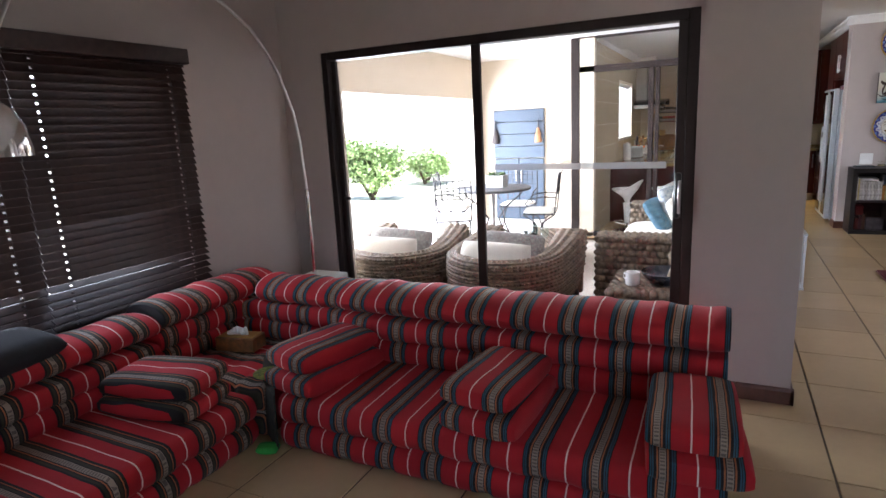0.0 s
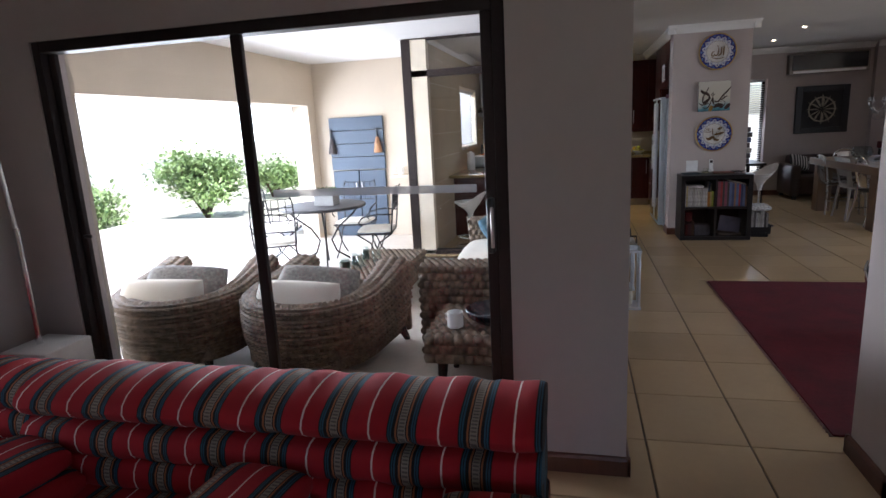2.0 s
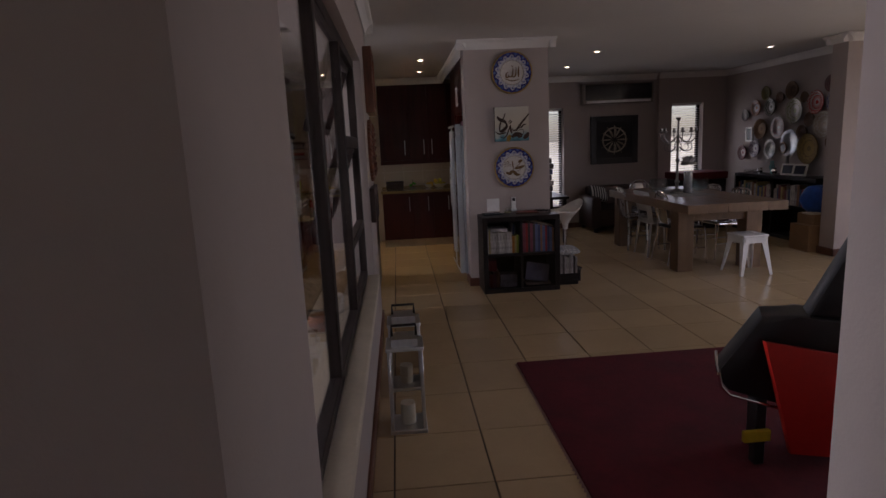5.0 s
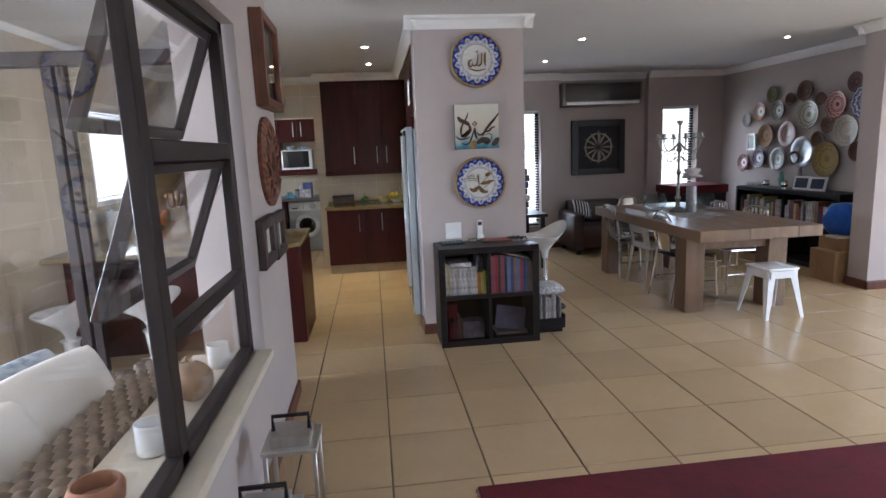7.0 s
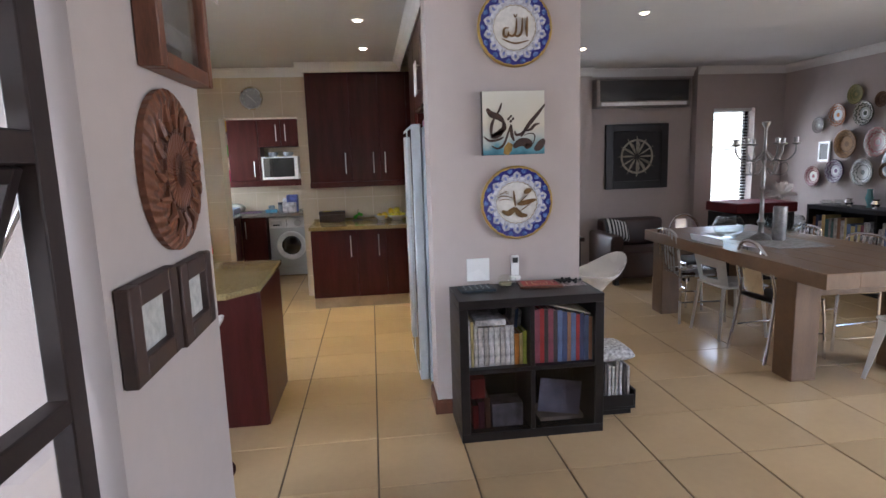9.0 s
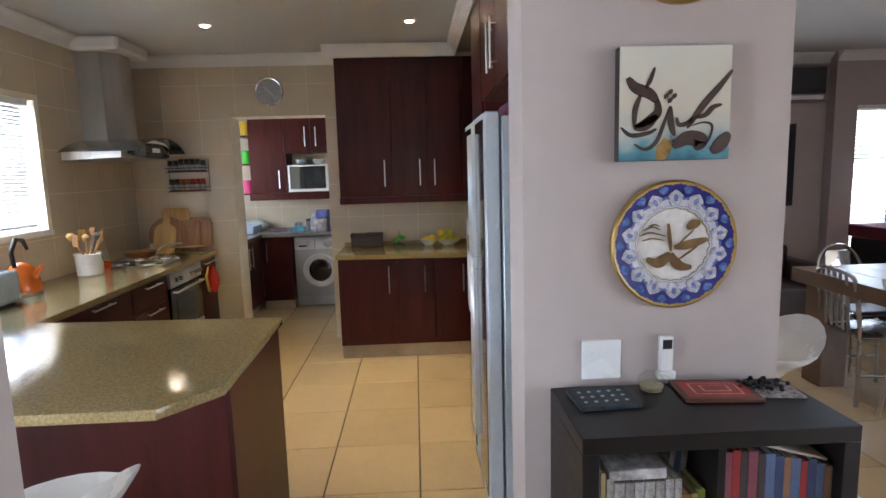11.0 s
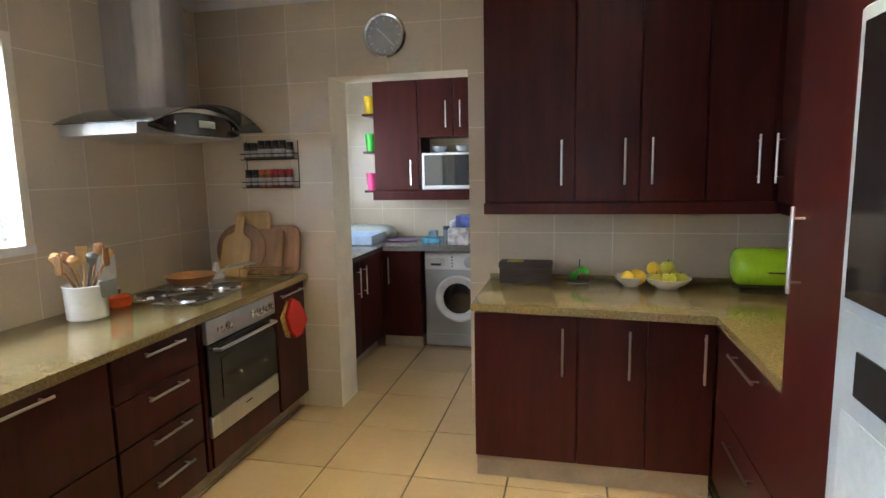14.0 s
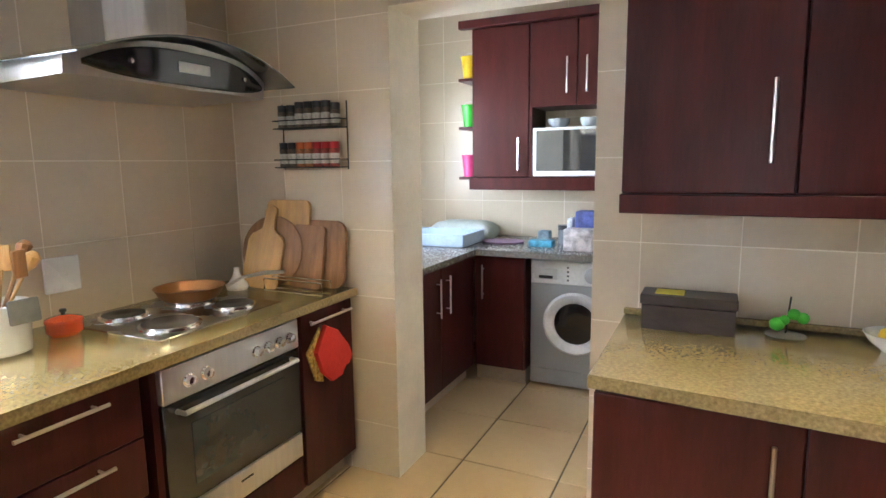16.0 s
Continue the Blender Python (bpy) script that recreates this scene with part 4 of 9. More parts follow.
def tub_chair(loc, rot, label):
    """Deep round-backed woven armchair; the back faces -y before it is turned, the arms run on to +y."""
    t = thing("wicker_armchair", loc, label, "armchair", "woven armchairs", rot, True)
    R, A = 0.5, 0.52

    def plan(u, r):
        """Point and outward normal along the U of back and arms."""
        if u < 0.2:
            return Vector((-r, A * (1 - u / 0.2), 0)), Vector((-1, 0, 0))
        if u > 0.8:
            return Vector((r, A * (u - 0.8) / 0.2, 0)), Vector((1, 0, 0))
        a = math.pi * (1 + (u - 0.2) / 0.6)
        n = Vector((math.cos(a), math.sin(a), 0))
        return n * r, n

    def top(u):
        return 0.495 + 0.12 * abs(2 * u - 1) ** 3

    def wide(u):
        return 0.13 + 0.09 * (2 * u - 1) ** 2

    def shell(off, bulge):
        def f(u, v):
            p, n = plan(u, R + off * (wide(u) / 0.13 - 1) - 0.07 * (1 - v) ** 1.5 + bulge * math.sin(math.pi * v) + off)
            return p + Vector((0, 0, 0.07 + (top(u) - 0.07) * v)), n * (1 if off >= 0 else -1)
        return f
    bm = B()
    woven(bm, shell(0.0, 0.03), 58, 15, 0.024, 3)
    part("outer_shell", bm, M_WICKER, t)
    bm = B()
    woven(bm, shell(-0.13, -0.01), 50, 14, 0.014, 3)
    part("inner_shell", bm, M_WICKER, t)

    def rim(u, v):
        w = math.pi * v
        p, n = plan(u, R - wide(u) / 2 + (wide(u) / 2 + 0.01) * math.cos(w))
        return p + Vector((0, 0, top(u) + 0.04 * math.sin(w))), n * math.cos(w) + Vector((0, 0, math.sin(w)))
    bm = B()
    woven(bm, rim, 58, 5, 0.02, 3)
    part("rim", bm, M_WICKER, t)
    for s in (-1, 1):
        bm = B()
        bx(bm, s * 0.395 - 0.11, s * 0.395 + 0.11, A - 0.03, A + 0.03, 0.07, top(0) + 0.02, 0.025, 2)
        part("arm_front", bm, M_WICKER, t)
        for y, r in ((A - 0.05, 0.44), (-0.32, 0.3)):
            bm = B()
            tube(bm, [(s * r, y, 0.1), (s * (r + 0.03), y - (0.03 if y < 0 else -0.03), 0.0)], [0.035, 0.022], 8)
            part("leg", bm, M_BLACKWOOD, t)
    part("seat_frame", box(-0.36, 0.36, -0.36, A - 0.02, 0.08, 0.25, 0.03, 2), M_WICKER, t)
    bm = B()
    cushion(bm, (0, 0.05, 0.32), (0.68, 0.84, 0.16), 0.35)
    part("seat_cushion", bm, M_LINEN, t)
    return t


M_BUTTER = mat("grey_patterned_cotton", (0.34, 0.32, 0.3), 0.95, var=0.4, scale=45, col2=(0.14, 0.13, 0.12), bump=0.2)


def scatter(label, m, size, material, group="terrace cushions"):
    bm = B()
    cushion(bm, (0, 0, 0), size, 0.5, n=12, seam=0.06)
    ob = single("scatter_cushion", bm, material, label, "cushion", group)
    ob.matrix_world = m
    return ob


TF = -0.05
tub_chair((-1.80, 4.27, TF), 4, "round-backed woven water-hyacinth armchair with cream seat pad")
tub_chair((-0.74, 4.27, TF), -6, "round-backed woven water-hyacinth armchair with cream seat pad")
for x, y, r in ((-1.80, 4.01, 4), (-0.74, 4.01, -6)):
    scatter("cream linen back cushion standing in a woven armchair", pose(x - 0.02, y, 0.46, 66, 0, r), (0.64, 0.3, 0.14), M_LINEN)
    scatter("grey patterned cushion standing in a woven armchair", pose(x + 0.03, y + 0.2, 0.48, 48, 4, r + 8), (0.6, 0.38, 0.17), M_BUTTER)


def woven_block(t, name, x0, x1, y0, y1, z0, z1, cell=0.058, h=0.024):
    """A woven box: four sides and a top as raised weave over a core."""
    part("core", box(x0 + 0.012, x1 - 0.012, y0 + 0.012, y1 - 0.012, z0, z1 - 0.01), M_WICKER, t)
    X, Y, Z = x1 - x0, y1 - y0, z1 - z0
    bm = B()
    nx, ny, nz = max(2, round(X / cell)), max(2, round(Y / cell)), max(2, round(Z / cell))
    woven(bm, lambda u, v: (Vector((x0 + X * u, y0 + Y * v, z1 - 0.008)), Vector((0, 0, 1))), nx, ny, h)
    part(name + "_top", bm, M_WICKER, t)
    for f, n in ((lambda u, v: (Vector((x0 + X * u, y0 + 0.008, z0 + Z * v)), Vector((0, -1, 0))), nx), (lambda u, v: (Vector((x0 + X * u, y1 - 0.008, z0 + Z * v)), Vector((0, 1, 0))), nx),
                 (lambda u, v: (Vector((x0 + 0.008, y0 + Y * u, z0 + Z * v)), Vector((-1, 0, 0))), ny), (lambda u, v: (Vector((x1 - 0.008, y0 + Y * u, z0 + Z * v)), Vector((1, 0, 0))), ny)):
        bm = B()
        woven(bm, f, n, nz, h)
        part(name + "_side", bm, M_WICKER, t)


ct = thing("wicker_coffee_table", (-0.85, 5.9, TF), "low woven coffee table on the terrace", "coffee table")
woven_block(ct, "table", -1.2, -0.55, 5.35, 6.6, 0.0, 0.26)
for x in (-1.14, -0.61):
    for y in (5.41, 6.54):
        part("foot", box(x - 0.03, x + 0.03, y - 0.03, y + 0.03, TF, 0.0, 0.004), M_BLACKWOOD, ct)
M_JAR = glass("clear_jar_glass", (0.93, 0.97, 0.96))
M_CAND = mat("dark_green_wax", (0.05, 0.06, 0.045), 0.5, var=0.3, scale=20)
for x, y, r, hgt, filled in ((-1.11, 5.67, 0.055, 0.1, 1), (-1.06, 5.80, 0.035, 0.13, 1), (-0.98, 5.76, 0.05, 0.12, 0), (-1.04, 6.06, 0.04, 0.14, 1), (-0.9, 6.0, 0.05, 0.12, 0)):
    j = thing("glass_jar", (x, y, 0.27), "glass jar candle on the woven table" if filled else "clear preserving jar on the woven table", "jar", "jars on the woven table")
    bm = B()
    lathe(bm, [(r * 0.95, 0), (r, 0.01), (r, hgt * 0.8), (r * 0.75, hgt * 0.92), (r * 0.75, hgt), (r * 0.7, hgt), (r * 0.7, hgt * 0.9), (r * 0.94, hgt * 0.78), (r * 0.94, 0.012), (0, 0.01)], (x, y, 0.268), 18)
    part("glass", bm, M_JAR, j)
    if filled:
        bm = B()
        lathe(bm, [(0, 0), (r * 0.9, 0), (r * 0.9, hgt * 0.68), (0, hgt * 0.68)], (x, y, 0.282), 16)
        part("wax", bm, M_CAND, j, "dark candle wax")

# woven stool with mug and bowl, beside the sliding door
st = thing("wicker_stool", (0.5, 4.02, TF), "woven side stool with dark tapered legs", "stool")
woven_block(st, "seat", 0.2, 0.9, 3.70, 4.32, 0.2, 0.37)
for x in (0.29, 0.81):
    for y in (3.79, 4.23):
        bm = B()
        tube(bm, [(x, y, 0.21), (x + (0.02 if x > 0.5 else -0.02), y, TF)], [0.035, 0.02], 8)
        part("leg", bm, M_BLACKWOOD, st)


def mug(loc, label, r=0.042, hgt=0.085, material=None, rot=0):
    t = thing("mug", loc, label, "mug", rot=rot, local=True)
    bm = B()
    lathe(bm, [(r * 0.86, 0), (r, 0.008), (r, hgt), (r - 0.004, hgt), (r - 0.005, 0.01), (0, 0.01)], (0, 0, 0), 20)
    part("body", bm, material or M_WHITE, t)
    bm = B()
    tube(bm, [(r - 0.004, 0, hgt * 0.8), (r + 0.025, 0, hgt * 0.75), (r + 0.03, 0, hgt * 0.45), (r - 0.002, 0, hgt * 0.25)], 0.006, 8)
    part("handle", bm, material or M_WHITE, t)
    return t


mug((0.36, 3.86, 0.377), "white china mug on the woven stool", 0.05, 0.095, rot=150)
bw = thing("bowl", (0.58, 3.97, 0.377), "wide dark blue-rimmed bowl holding a twisted branch on the woven stool", "bowl")
bm = B()
lathe(bm, [(0.09, 0), (0.1, 0.005), (0.16, 0.05), (0.175, 0.085), (0.17, 0.09), (0.155, 0.055), (0.09, 0.015), (0, 0.012)], (0.58, 3.97, 0.377), 28)
part("body", bm, mat("dark_blue_glaze", (0.03, 0.035, 0.05), 0.25, var=0.3), bw)
bm = B()
tube(bm, [(0.6, 3.96, 0.39), (0.63, 3.97, 0.5), (0.6, 3.98, 0.58), (0.64, 3.97, 0.67)], [0.03, 0.024, 0.016, 0.006], 8)
part("branch", bm, mat("driftwood", (0.35, 0.27, 0.19), 0.8, var=0.2, bump=0.5), bw, "pale twisted branch")

# woven sofa below the passage window
ws = thing("wicker_sofa", (0.55, 5.6, TF), "long woven sofa with cream seat pads below the passage window", "sofa")
woven_block(ws, "base", -0.02, 0.92, 4.45, 6.63, 0.03, 0.27)
woven_block(ws, "back", 0.72, 0.938, 4.45, 6.63, 0.27, 0.65)
woven_block(ws, "arm", -0.02, 0.72, 4.45, 4.66, 0.27, 0.61)
woven_block(ws, "arm", -0.02, 0.72, 6.46, 6.63, 0.27, 0.61)
for y0, y1 in ((4.64, 5.54), (5.56, 6.46)):
    bm = B()
    cushion(bm, (0.35, (y0 + y1) / 2, 0.345), (0.72, y1 - y0, 0.16), 0.3)
    part("seat_cushion", bm, M_LINEN, ws, "cream linen seat pad")
for x in (0.06, 0.84):
    for y in (4.52, 6.56):
        part("foot", box(x - 0.03, x + 0.03, y - 0.03, y + 0.03, TF, 0.03, 0.004), M_BLACKWOOD, ws)
M_BLUEPAT = mat("blue_white_print", (0.6, 0.62, 0.62), 0.95, var=0.4, scale=26, col2=(0.10, 0.16, 0.23))
M_DENIM = mat("teal_blue_cotton", (0.08, 0.16, 0.22), 0.95, var=0.3, scale=20)
scatter("plump cream linen cushion leaning on the woven sofa back", pose(0.60, 5.70, 0.58, 62, 0, 80), (0.5, 0.46, 0.17), M_LINEN)
scatter("plump cream linen cushion leaning on the woven sofa back", pose(0.62, 6.14, 0.62, 68, 0, 74), (0.5, 0.46, 0.17), M_LINEN)
scatter("blue and white printed cushion leaning on the woven sofa back", pose(0.46, 6.19, 0.62, 64, 0, 78), (0.48, 0.44, 0.15), M_BLUEPAT)
scatter("teal cotton cushion on the woven sofa", pose(0.33, 6.05, 0.54, 55, 0, 82), (0.44, 0.4, 0.14), M_DENIM)

# things on the window sill
mug((1.10, 5.72, 0.64), "white printed mug on the outer window sill", 0.05, 0.11, rot=60)
mug((1.12, 6.5, 0.64), "white printed mug on the outer window sill", 0.05, 0.11, rot=80)
bm = B()
lathe(bm, [(0.03, 0.0)] + [(0.082 * math.cos(a), 0.078 + 0.082 * math.sin(a)) for a in [radians(-65 + 145 * k / 10) for k in range(11)]] + [(0.012, 0.154), (0.0, 0.15)], (1.11, 6.14, 0.64), 28)
single("round_vase", bm, mat("mottled_brown_glaze", (0.27, 0.17, 0.11), 0.12, var=0.3, scale=18), "round mottled brown vase on the outer window sill", "vase", loc=(1.11, 6.14, 0.64))
bm = B()
lathe(bm, [(0.05, 0), (0.07, 0.02), (0.075, 0.06), (0.065, 0.08), (0.06, 0.08), (0.06, 0.03), (0.0, 0.02)], (1.06, 5.42, 0.64), 22)
single("clay_pot", bm, mat("terracotta", (0.3, 0.12, 0.06), 0.8, var=0.2, bump=0.3), "small terracotta pot on the outer window sill", "pot", loc=(1.06, 5.42, 0.64))

# built-in barbecue
br = thing("braai", (-2.2, 9.05, TF), "blue-grey steel built-in barbecue with closed shutter", "barbecue")
M_BLUE = mat("blue_grey_enamel_steel", (0.042, 0.062, 0.092), 0.45, 0.2, var=0.12, scale=2)
for i in range(4):
    z0 = 0.99 + i * 0.2
    part("shutter_panel", box(-2.64, -1.77, 9.05, 9.098, z0, z0 + 0.194, 0.004), M_BLUE, br)
part("door", box(-2.63, -2.21, 9.05, 9.098, TF, 0.975, 0.005), M_BLUE, br)
part("door", box(-2.20, -1.78, 9.05, 9.098, TF, 0.975, 0.005), M_BLUE, br)
for x in (-2.25, -2.16):
    bm = B()
    tube(bm, [(x, 9.05, 0.6), (x, 9.02, 0.6), (x, 9.02, 0.8), (x, 9.05, 0.8)], 0.008, 6)
    part("handle", bm, M_STEEL, br)


def brush(loc, label, col):
    t = thing("hanging_brush", loc, label, "brush", "brushes by the barbecue")
    x, y, z = loc
    bm = B()
    tube(bm, [(x, y, z), (x, y, z - 0.14)], 0.012, 8)
    part("handle", bm, M_BLACKWOOD, t)
    bm = B()
    lathe(bm, [(0.015, 0), (0.03, -0.03), (0.065, -0.22), (0.055, -0.24), (0, -0.235)], (x, y, z - 0.14), 14)
    part("bristles", bm, col, t)
    return t


brush((-1.86, 9.02, 1.62), "straw hand brush hanging beside the barbecue", mat("straw_bristle", (0.36, 0.19, 0.1), 0.9, var=0.3, stretch=(20, 20, 1)))
brush((-2.6, 9.02, 1.62), "dark hand brush hanging beside the barbecue", mat("dark_bristle", (0.06, 0.05, 0.05), 0.9))
structure("ledge", box(-1.66, -0.93, 8.9, 9.1, 0.84, 0.9, 0.006), M_CREAM, "cream ledge beside the barbecue")
bm = B()
lathe(bm, [(0.04, 0), (0.055, 0.12), (0.05, 0.12), (0.036, 0.01), (0, 0.01)], (-1.5, 8.98, 0.9), 16)
single("pot", bm, M_WHITE, "small pale pot on the ledge", "pot", loc=(-1.5, 8.98, 0.9))

# round iron table and chairs
TX, TY = -1.88, 6.95
tt = thing("round_table", (TX, TY, TF), "round stone-topped table on a curled iron base", "table")
bm = B()
lathe(bm, [(0, 0), (0.5, 0), (0.51, 0.01), (0.51, 0.025), (0.5, 0.035), (0, 0.035)], (TX, TY, 0.695), 40)
part("tabletop", bm, mat("dark_slate_top", (0.055, 0.052, 0.055), 0.6, var=0.2, scale=9), tt)
for k in range(4):
    a = k * math.pi / 2 + 0.4
    c, s = math.cos(a), math.sin(a)
    bm = B()
    tube(bm, [(TX + c * r, TY + s * r, z) for r, z in ((0.42, 0.695), (0.34, 0.6), (0.16, 0.45), (0.07, 0.3), (0.12, 0.16), (0.3, 0.04), (0.38, -0.03), (0.42, TF + 0.012))], 0.011, 8)
    part("leg", bm, M_IRON, tt)
pl = thing("planter", (TX + 0.05, TY + 0.02, 0.73), "square grey pot with green succulents on the round table", "plant")
bm = B()
prism(bm, [(TX - 0.07, TY - 0.08), (TX + 0.17, TY - 0.08), (TX + 0.17, TY + 0.12), (TX - 0.07, TY + 0.12)], 0.73, 0.89)
part("pot", bm, mat("grey_cement", (0.33, 0.33, 0.32), 0.9, var=0.1, bump=0.3), pl)
random.seed(4)
M_LEAF = mat("fresh_green_leaf", (0.09, 0.17, 0.035), 0.55, var=0.4, scale=6)


def leaf(bm, p, d, ln, w):
    d = Vector(d).normalized()
    s = d.cross(Vector((0.3, 0.2, 1))).normalized() * w
    n = s.cross(d).normalized() * w * 0.25
    p = Vector(p)
    a, c, e, f = bm.verts.new(p), bm.verts.new(p + d * ln * 0.5 + s + n), bm.verts.new(p + d * ln), bm.verts.new(p + d * ln * 0.5 - s + n)
    g = bm.verts.new(p + d * ln * 0.5 - n)
    bm.faces.new((a, c, g))
    bm.faces.new((c, e, g))
    bm.faces.new((e, f, g))
    bm.faces.new((f, a, g))


bm = B()
for i in range(70):
    leaf(bm, (TX + 0.05 + random.uniform(-0.1, 0.1), TY + 0.02 + random.uniform(-0.08, 0.08), 0.885), (random.uniform(-1, 1), random.uniform(-1, 1), random.uniform(0.5, 1.5)), random.uniform(0.04, 0.08), 0.012)
part("leaves", bm, M_LEAF, pl)


def iron_chair(loc, rot):
    t = thing("iron_chair", loc, "black wrought-iron chair with a white seat pad by the round table", "chair", "chairs round the terrace table", rot, True)
    for s in (-1, 1):
        bm = B()
        tube(bm, [(s * 0.22, -0.2, 0.44), (s * 0.23, -0.23, 0.7), (s * 0.22, -0.25, 0.92), (s * 0.2, -0.28, 0.97)], 0.009, 7)
        part("back_post", bm, M_IRON, t)
        bm = B()
        tube(bm, [(s * 0.22, -0.22, 0.66), (s * 0.26, -0.05, 0.67), (s * 0.26, 0.12, 0.64), (s * 0.25, 0.17, 0.58), (s * 0.24, 0.13, 0.54)], 0.009, 7)
        part("arm", bm, M_IRON, t)
        for e in (-1, 1):
            bm = B()
            tube(bm, [(s * 0.21, e * 0.2, 0.43), (s * 0.22, e * 0.05, 0.33), (s * 0.22, e * 0.0, 0.2), (s * 0.22, e * 0.12, 0.07), (s * 0.22, e * 0.22, 0.0)], 0.009, 7)
            part("leg", bm, M_IRON, t)
    for z in (0.95, 0.86, 0.79, 0.72):
        bm = B()
        tube(bm, bow((-0.215, -0.245, z), (0.215, -0.245, z), 0.0, 4), 0.006, 6)
        part("back_rail", bm, M_IRON, t)
    for i in range(5):
        x = -0.15 + i * 0.075
        bm = B()
        tube(bm, [(x, -0.238, 0.72), (x, -0.25, 0.95)], 0.006, 6)
        part("back_slat", bm, M_IRON, t)
    bm = B()
    tube(bm, [(-0.22, -0.2, 0.435), (0.22, -0.2, 0.435), (0.23, 0.2, 0.435), (-0.23, 0.2, 0.435), (-0.22, -0.2, 0.435)], 0.009, 7)
    part("seat_frame", bm, M_IRON, t)
    bm = B()
    cushion(bm, (0, 0, 0.465), (0.44, 0.42, 0.05), 0.3)
    part("seat_pad", bm, M_LINEN, t, "white seat pad")
    return t


c0 = iron_chair((TX - 0.32, TY - 0.62, TF), 28)
copy_thing(c0, pose(TX + 0.62, TY + 0.12, TF, 0, 0, 100))
copy_thing(c0, pose(TX + 0.1, TY + 0.75, TF, 0, 0, 182))
copy_thing(c0, pose(TX - 0.72, TY + 0.28, TF, 0, 0, -75))

# ---- garden ----
M_LEAF2 = mat("garden_leaf", (0.36, 0.5, 0.2), 0.5, var=0.3, scale=1.2)
M_BARK = mat("shrub_bark", (0.12, 0.08, 0.05), 0.9, var=0.3, bump=0.6)


def shrub(loc, h, w, n, seed, label, name="shrub"):
    random.seed(seed)
    t = thing(name, loc, label, name, "garden shrubs")
    x, y, z = loc
    tips = []
    for k in range(7):
        a = random.uniform(0, math.tau)
        q = Vector((x + math.cos(a) * w * random.uniform(0.3, 0.8), y + math.sin(a) * w * random.uniform(0.3, 0.8), z + h * random.uniform(0.55, 0.95)))
        bm = B()
        tube(bm, [(x, y, z), ((x + q.x) / 2 + random.uniform(-0.1, 0.1), (y + q.y) / 2, z + h * 0.4), q], [0.035, 0.02, 0.006], 6)
        part("trunk" if k == 0 else "limb", bm, M_BARK, t)
        tips.append(q)
    tips += [Vector((x + random.uniform(-w, w) * 0.8, y + random.uniform(-w, w) * 0.8, z + h * random.uniform(0.15, 0.8))) for k in range(12)]
    bm = B()
    for i in range(n):
        c = random.choice(tips)
        d = Vector((random.gauss(0, 1), random.gauss(0, 1), random.gauss(0.2, 0.8)))
        leaf(bm, c + d * w * 0.22, (random.uniform(-1, 1), random.uniform(-1, 1), random.uniform(-0.3, 1)), random.uniform(0.09, 0.17), random.uniform(0.025, 0.05))
    part("crown", bm, M_LEAF2, t, smooth=None)
    return t


shrub((-7.3, 12.3, -0.24), 1.45, 0.85, 6000, 1, "bushy bright green garden shrub beyond the paving")
shrub((-7.9, 16.4, -0.24), 0.9, 0.8, 3500, 2, "low green garden shrub beyond the paving")
shrub((-9.2, 10.4, -0.24), 0.75, 0.8, 2600, 3, "low spiky green planting along the garden wall")
shrub((-10.2, 9.0, -0.24), 0.7, 0.9, 2400, 5, "low spiky green planting along the garden wall")
shrub((-11.5, 11.6, -0.24), 0.9, 0.9, 2600, 6, "low green garden shrub beyond the paving")

# ---- kitchen ----
def handle_bar(parent, p, q, out, name="handle"):
    """A round bar handle from p to q on two short posts; out: the way it stands off."""
    p, q, o = Vector(p), Vector(q), Vector(out) * 0.03
    d = (q - p).normalized()
    bm = B()
    tube(bm, [p + o, q + o], 0.006, 8)
    for e in (p + d * 0.03, q - d * 0.03):
        tube(bm, [e, e + o], 0.004, 6)
    return part(name, bm, M_STEEL, parent)


def front(parent, name, q, out, handle=None):
    """A cabinet front with bevelled edges and its handle."""
    f = part(name, box(*q, 0.003), M_MAHOG, parent)
    if handle:
        handle_bar(f, handle[0], handle[1], out)
    return f


# worktops
bm = B()
prism(bm, [(-0.65, 8.42), (1.12, 8.42), (1.265, 8.60), (1.25, 9.49), (0.048, 9.54), (0.048, 12.184), (-0.65, 12.184)], 0.862, 0.9, "Z", 0.008)
single("worktop", bm, M_GRANITE, "polished speckled gold granite worktop with a peninsula", "worktop", loc=(0.3, 9.0, 0.862))
bm = B()
prism(bm, [(1.232, 11.495), (2.32, 11.42), (2.32, 10.592), (2.972, 10.592), (2.972, 12.184), (1.232, 12.184)], 0.862, 0.9, "Z", 0.008)
single("worktop", bm, M_GRANITE, "polished speckled gold granite worktop in the corner", "worktop", loc=(2.0, 11.8, 0.862))
structure("trim_upstand", box(1.232, 2.97, 12.165, 12.184, 0.902, 0.925, 0.003), M_GRANITE, "low granite upstand")

M_PLINTH = mat("cream_tile_plinth", (0.5, 0.4, 0.27), 0.4, var=0.1)
# peninsula
pe = thing("peninsula", (0.4, 9.1, 0), "dark mahogany kitchen peninsula with a chamfered end", "kitchen island")
bm = B()
prism(bm, [(-0.64, 8.72), (1.22, 8.72), (1.235, 8.735), (1.24, 9.44), (0.0, 9.44), (0.0, 9.6), (-0.64, 9.6)], 0.0, 0.86)
part("body", bm, M_MAHOG, pe)

# cooking side
u1 = thing("drawer_unit", (-0.3, 10.1, 0), "dark mahogany drawer unit with bar handles", "cabinet", "cooking-side units")
part("carcass", box(-0.64, -0.002, 9.61, 10.57, 0.1, 0.86), M_MAHOG, u1)
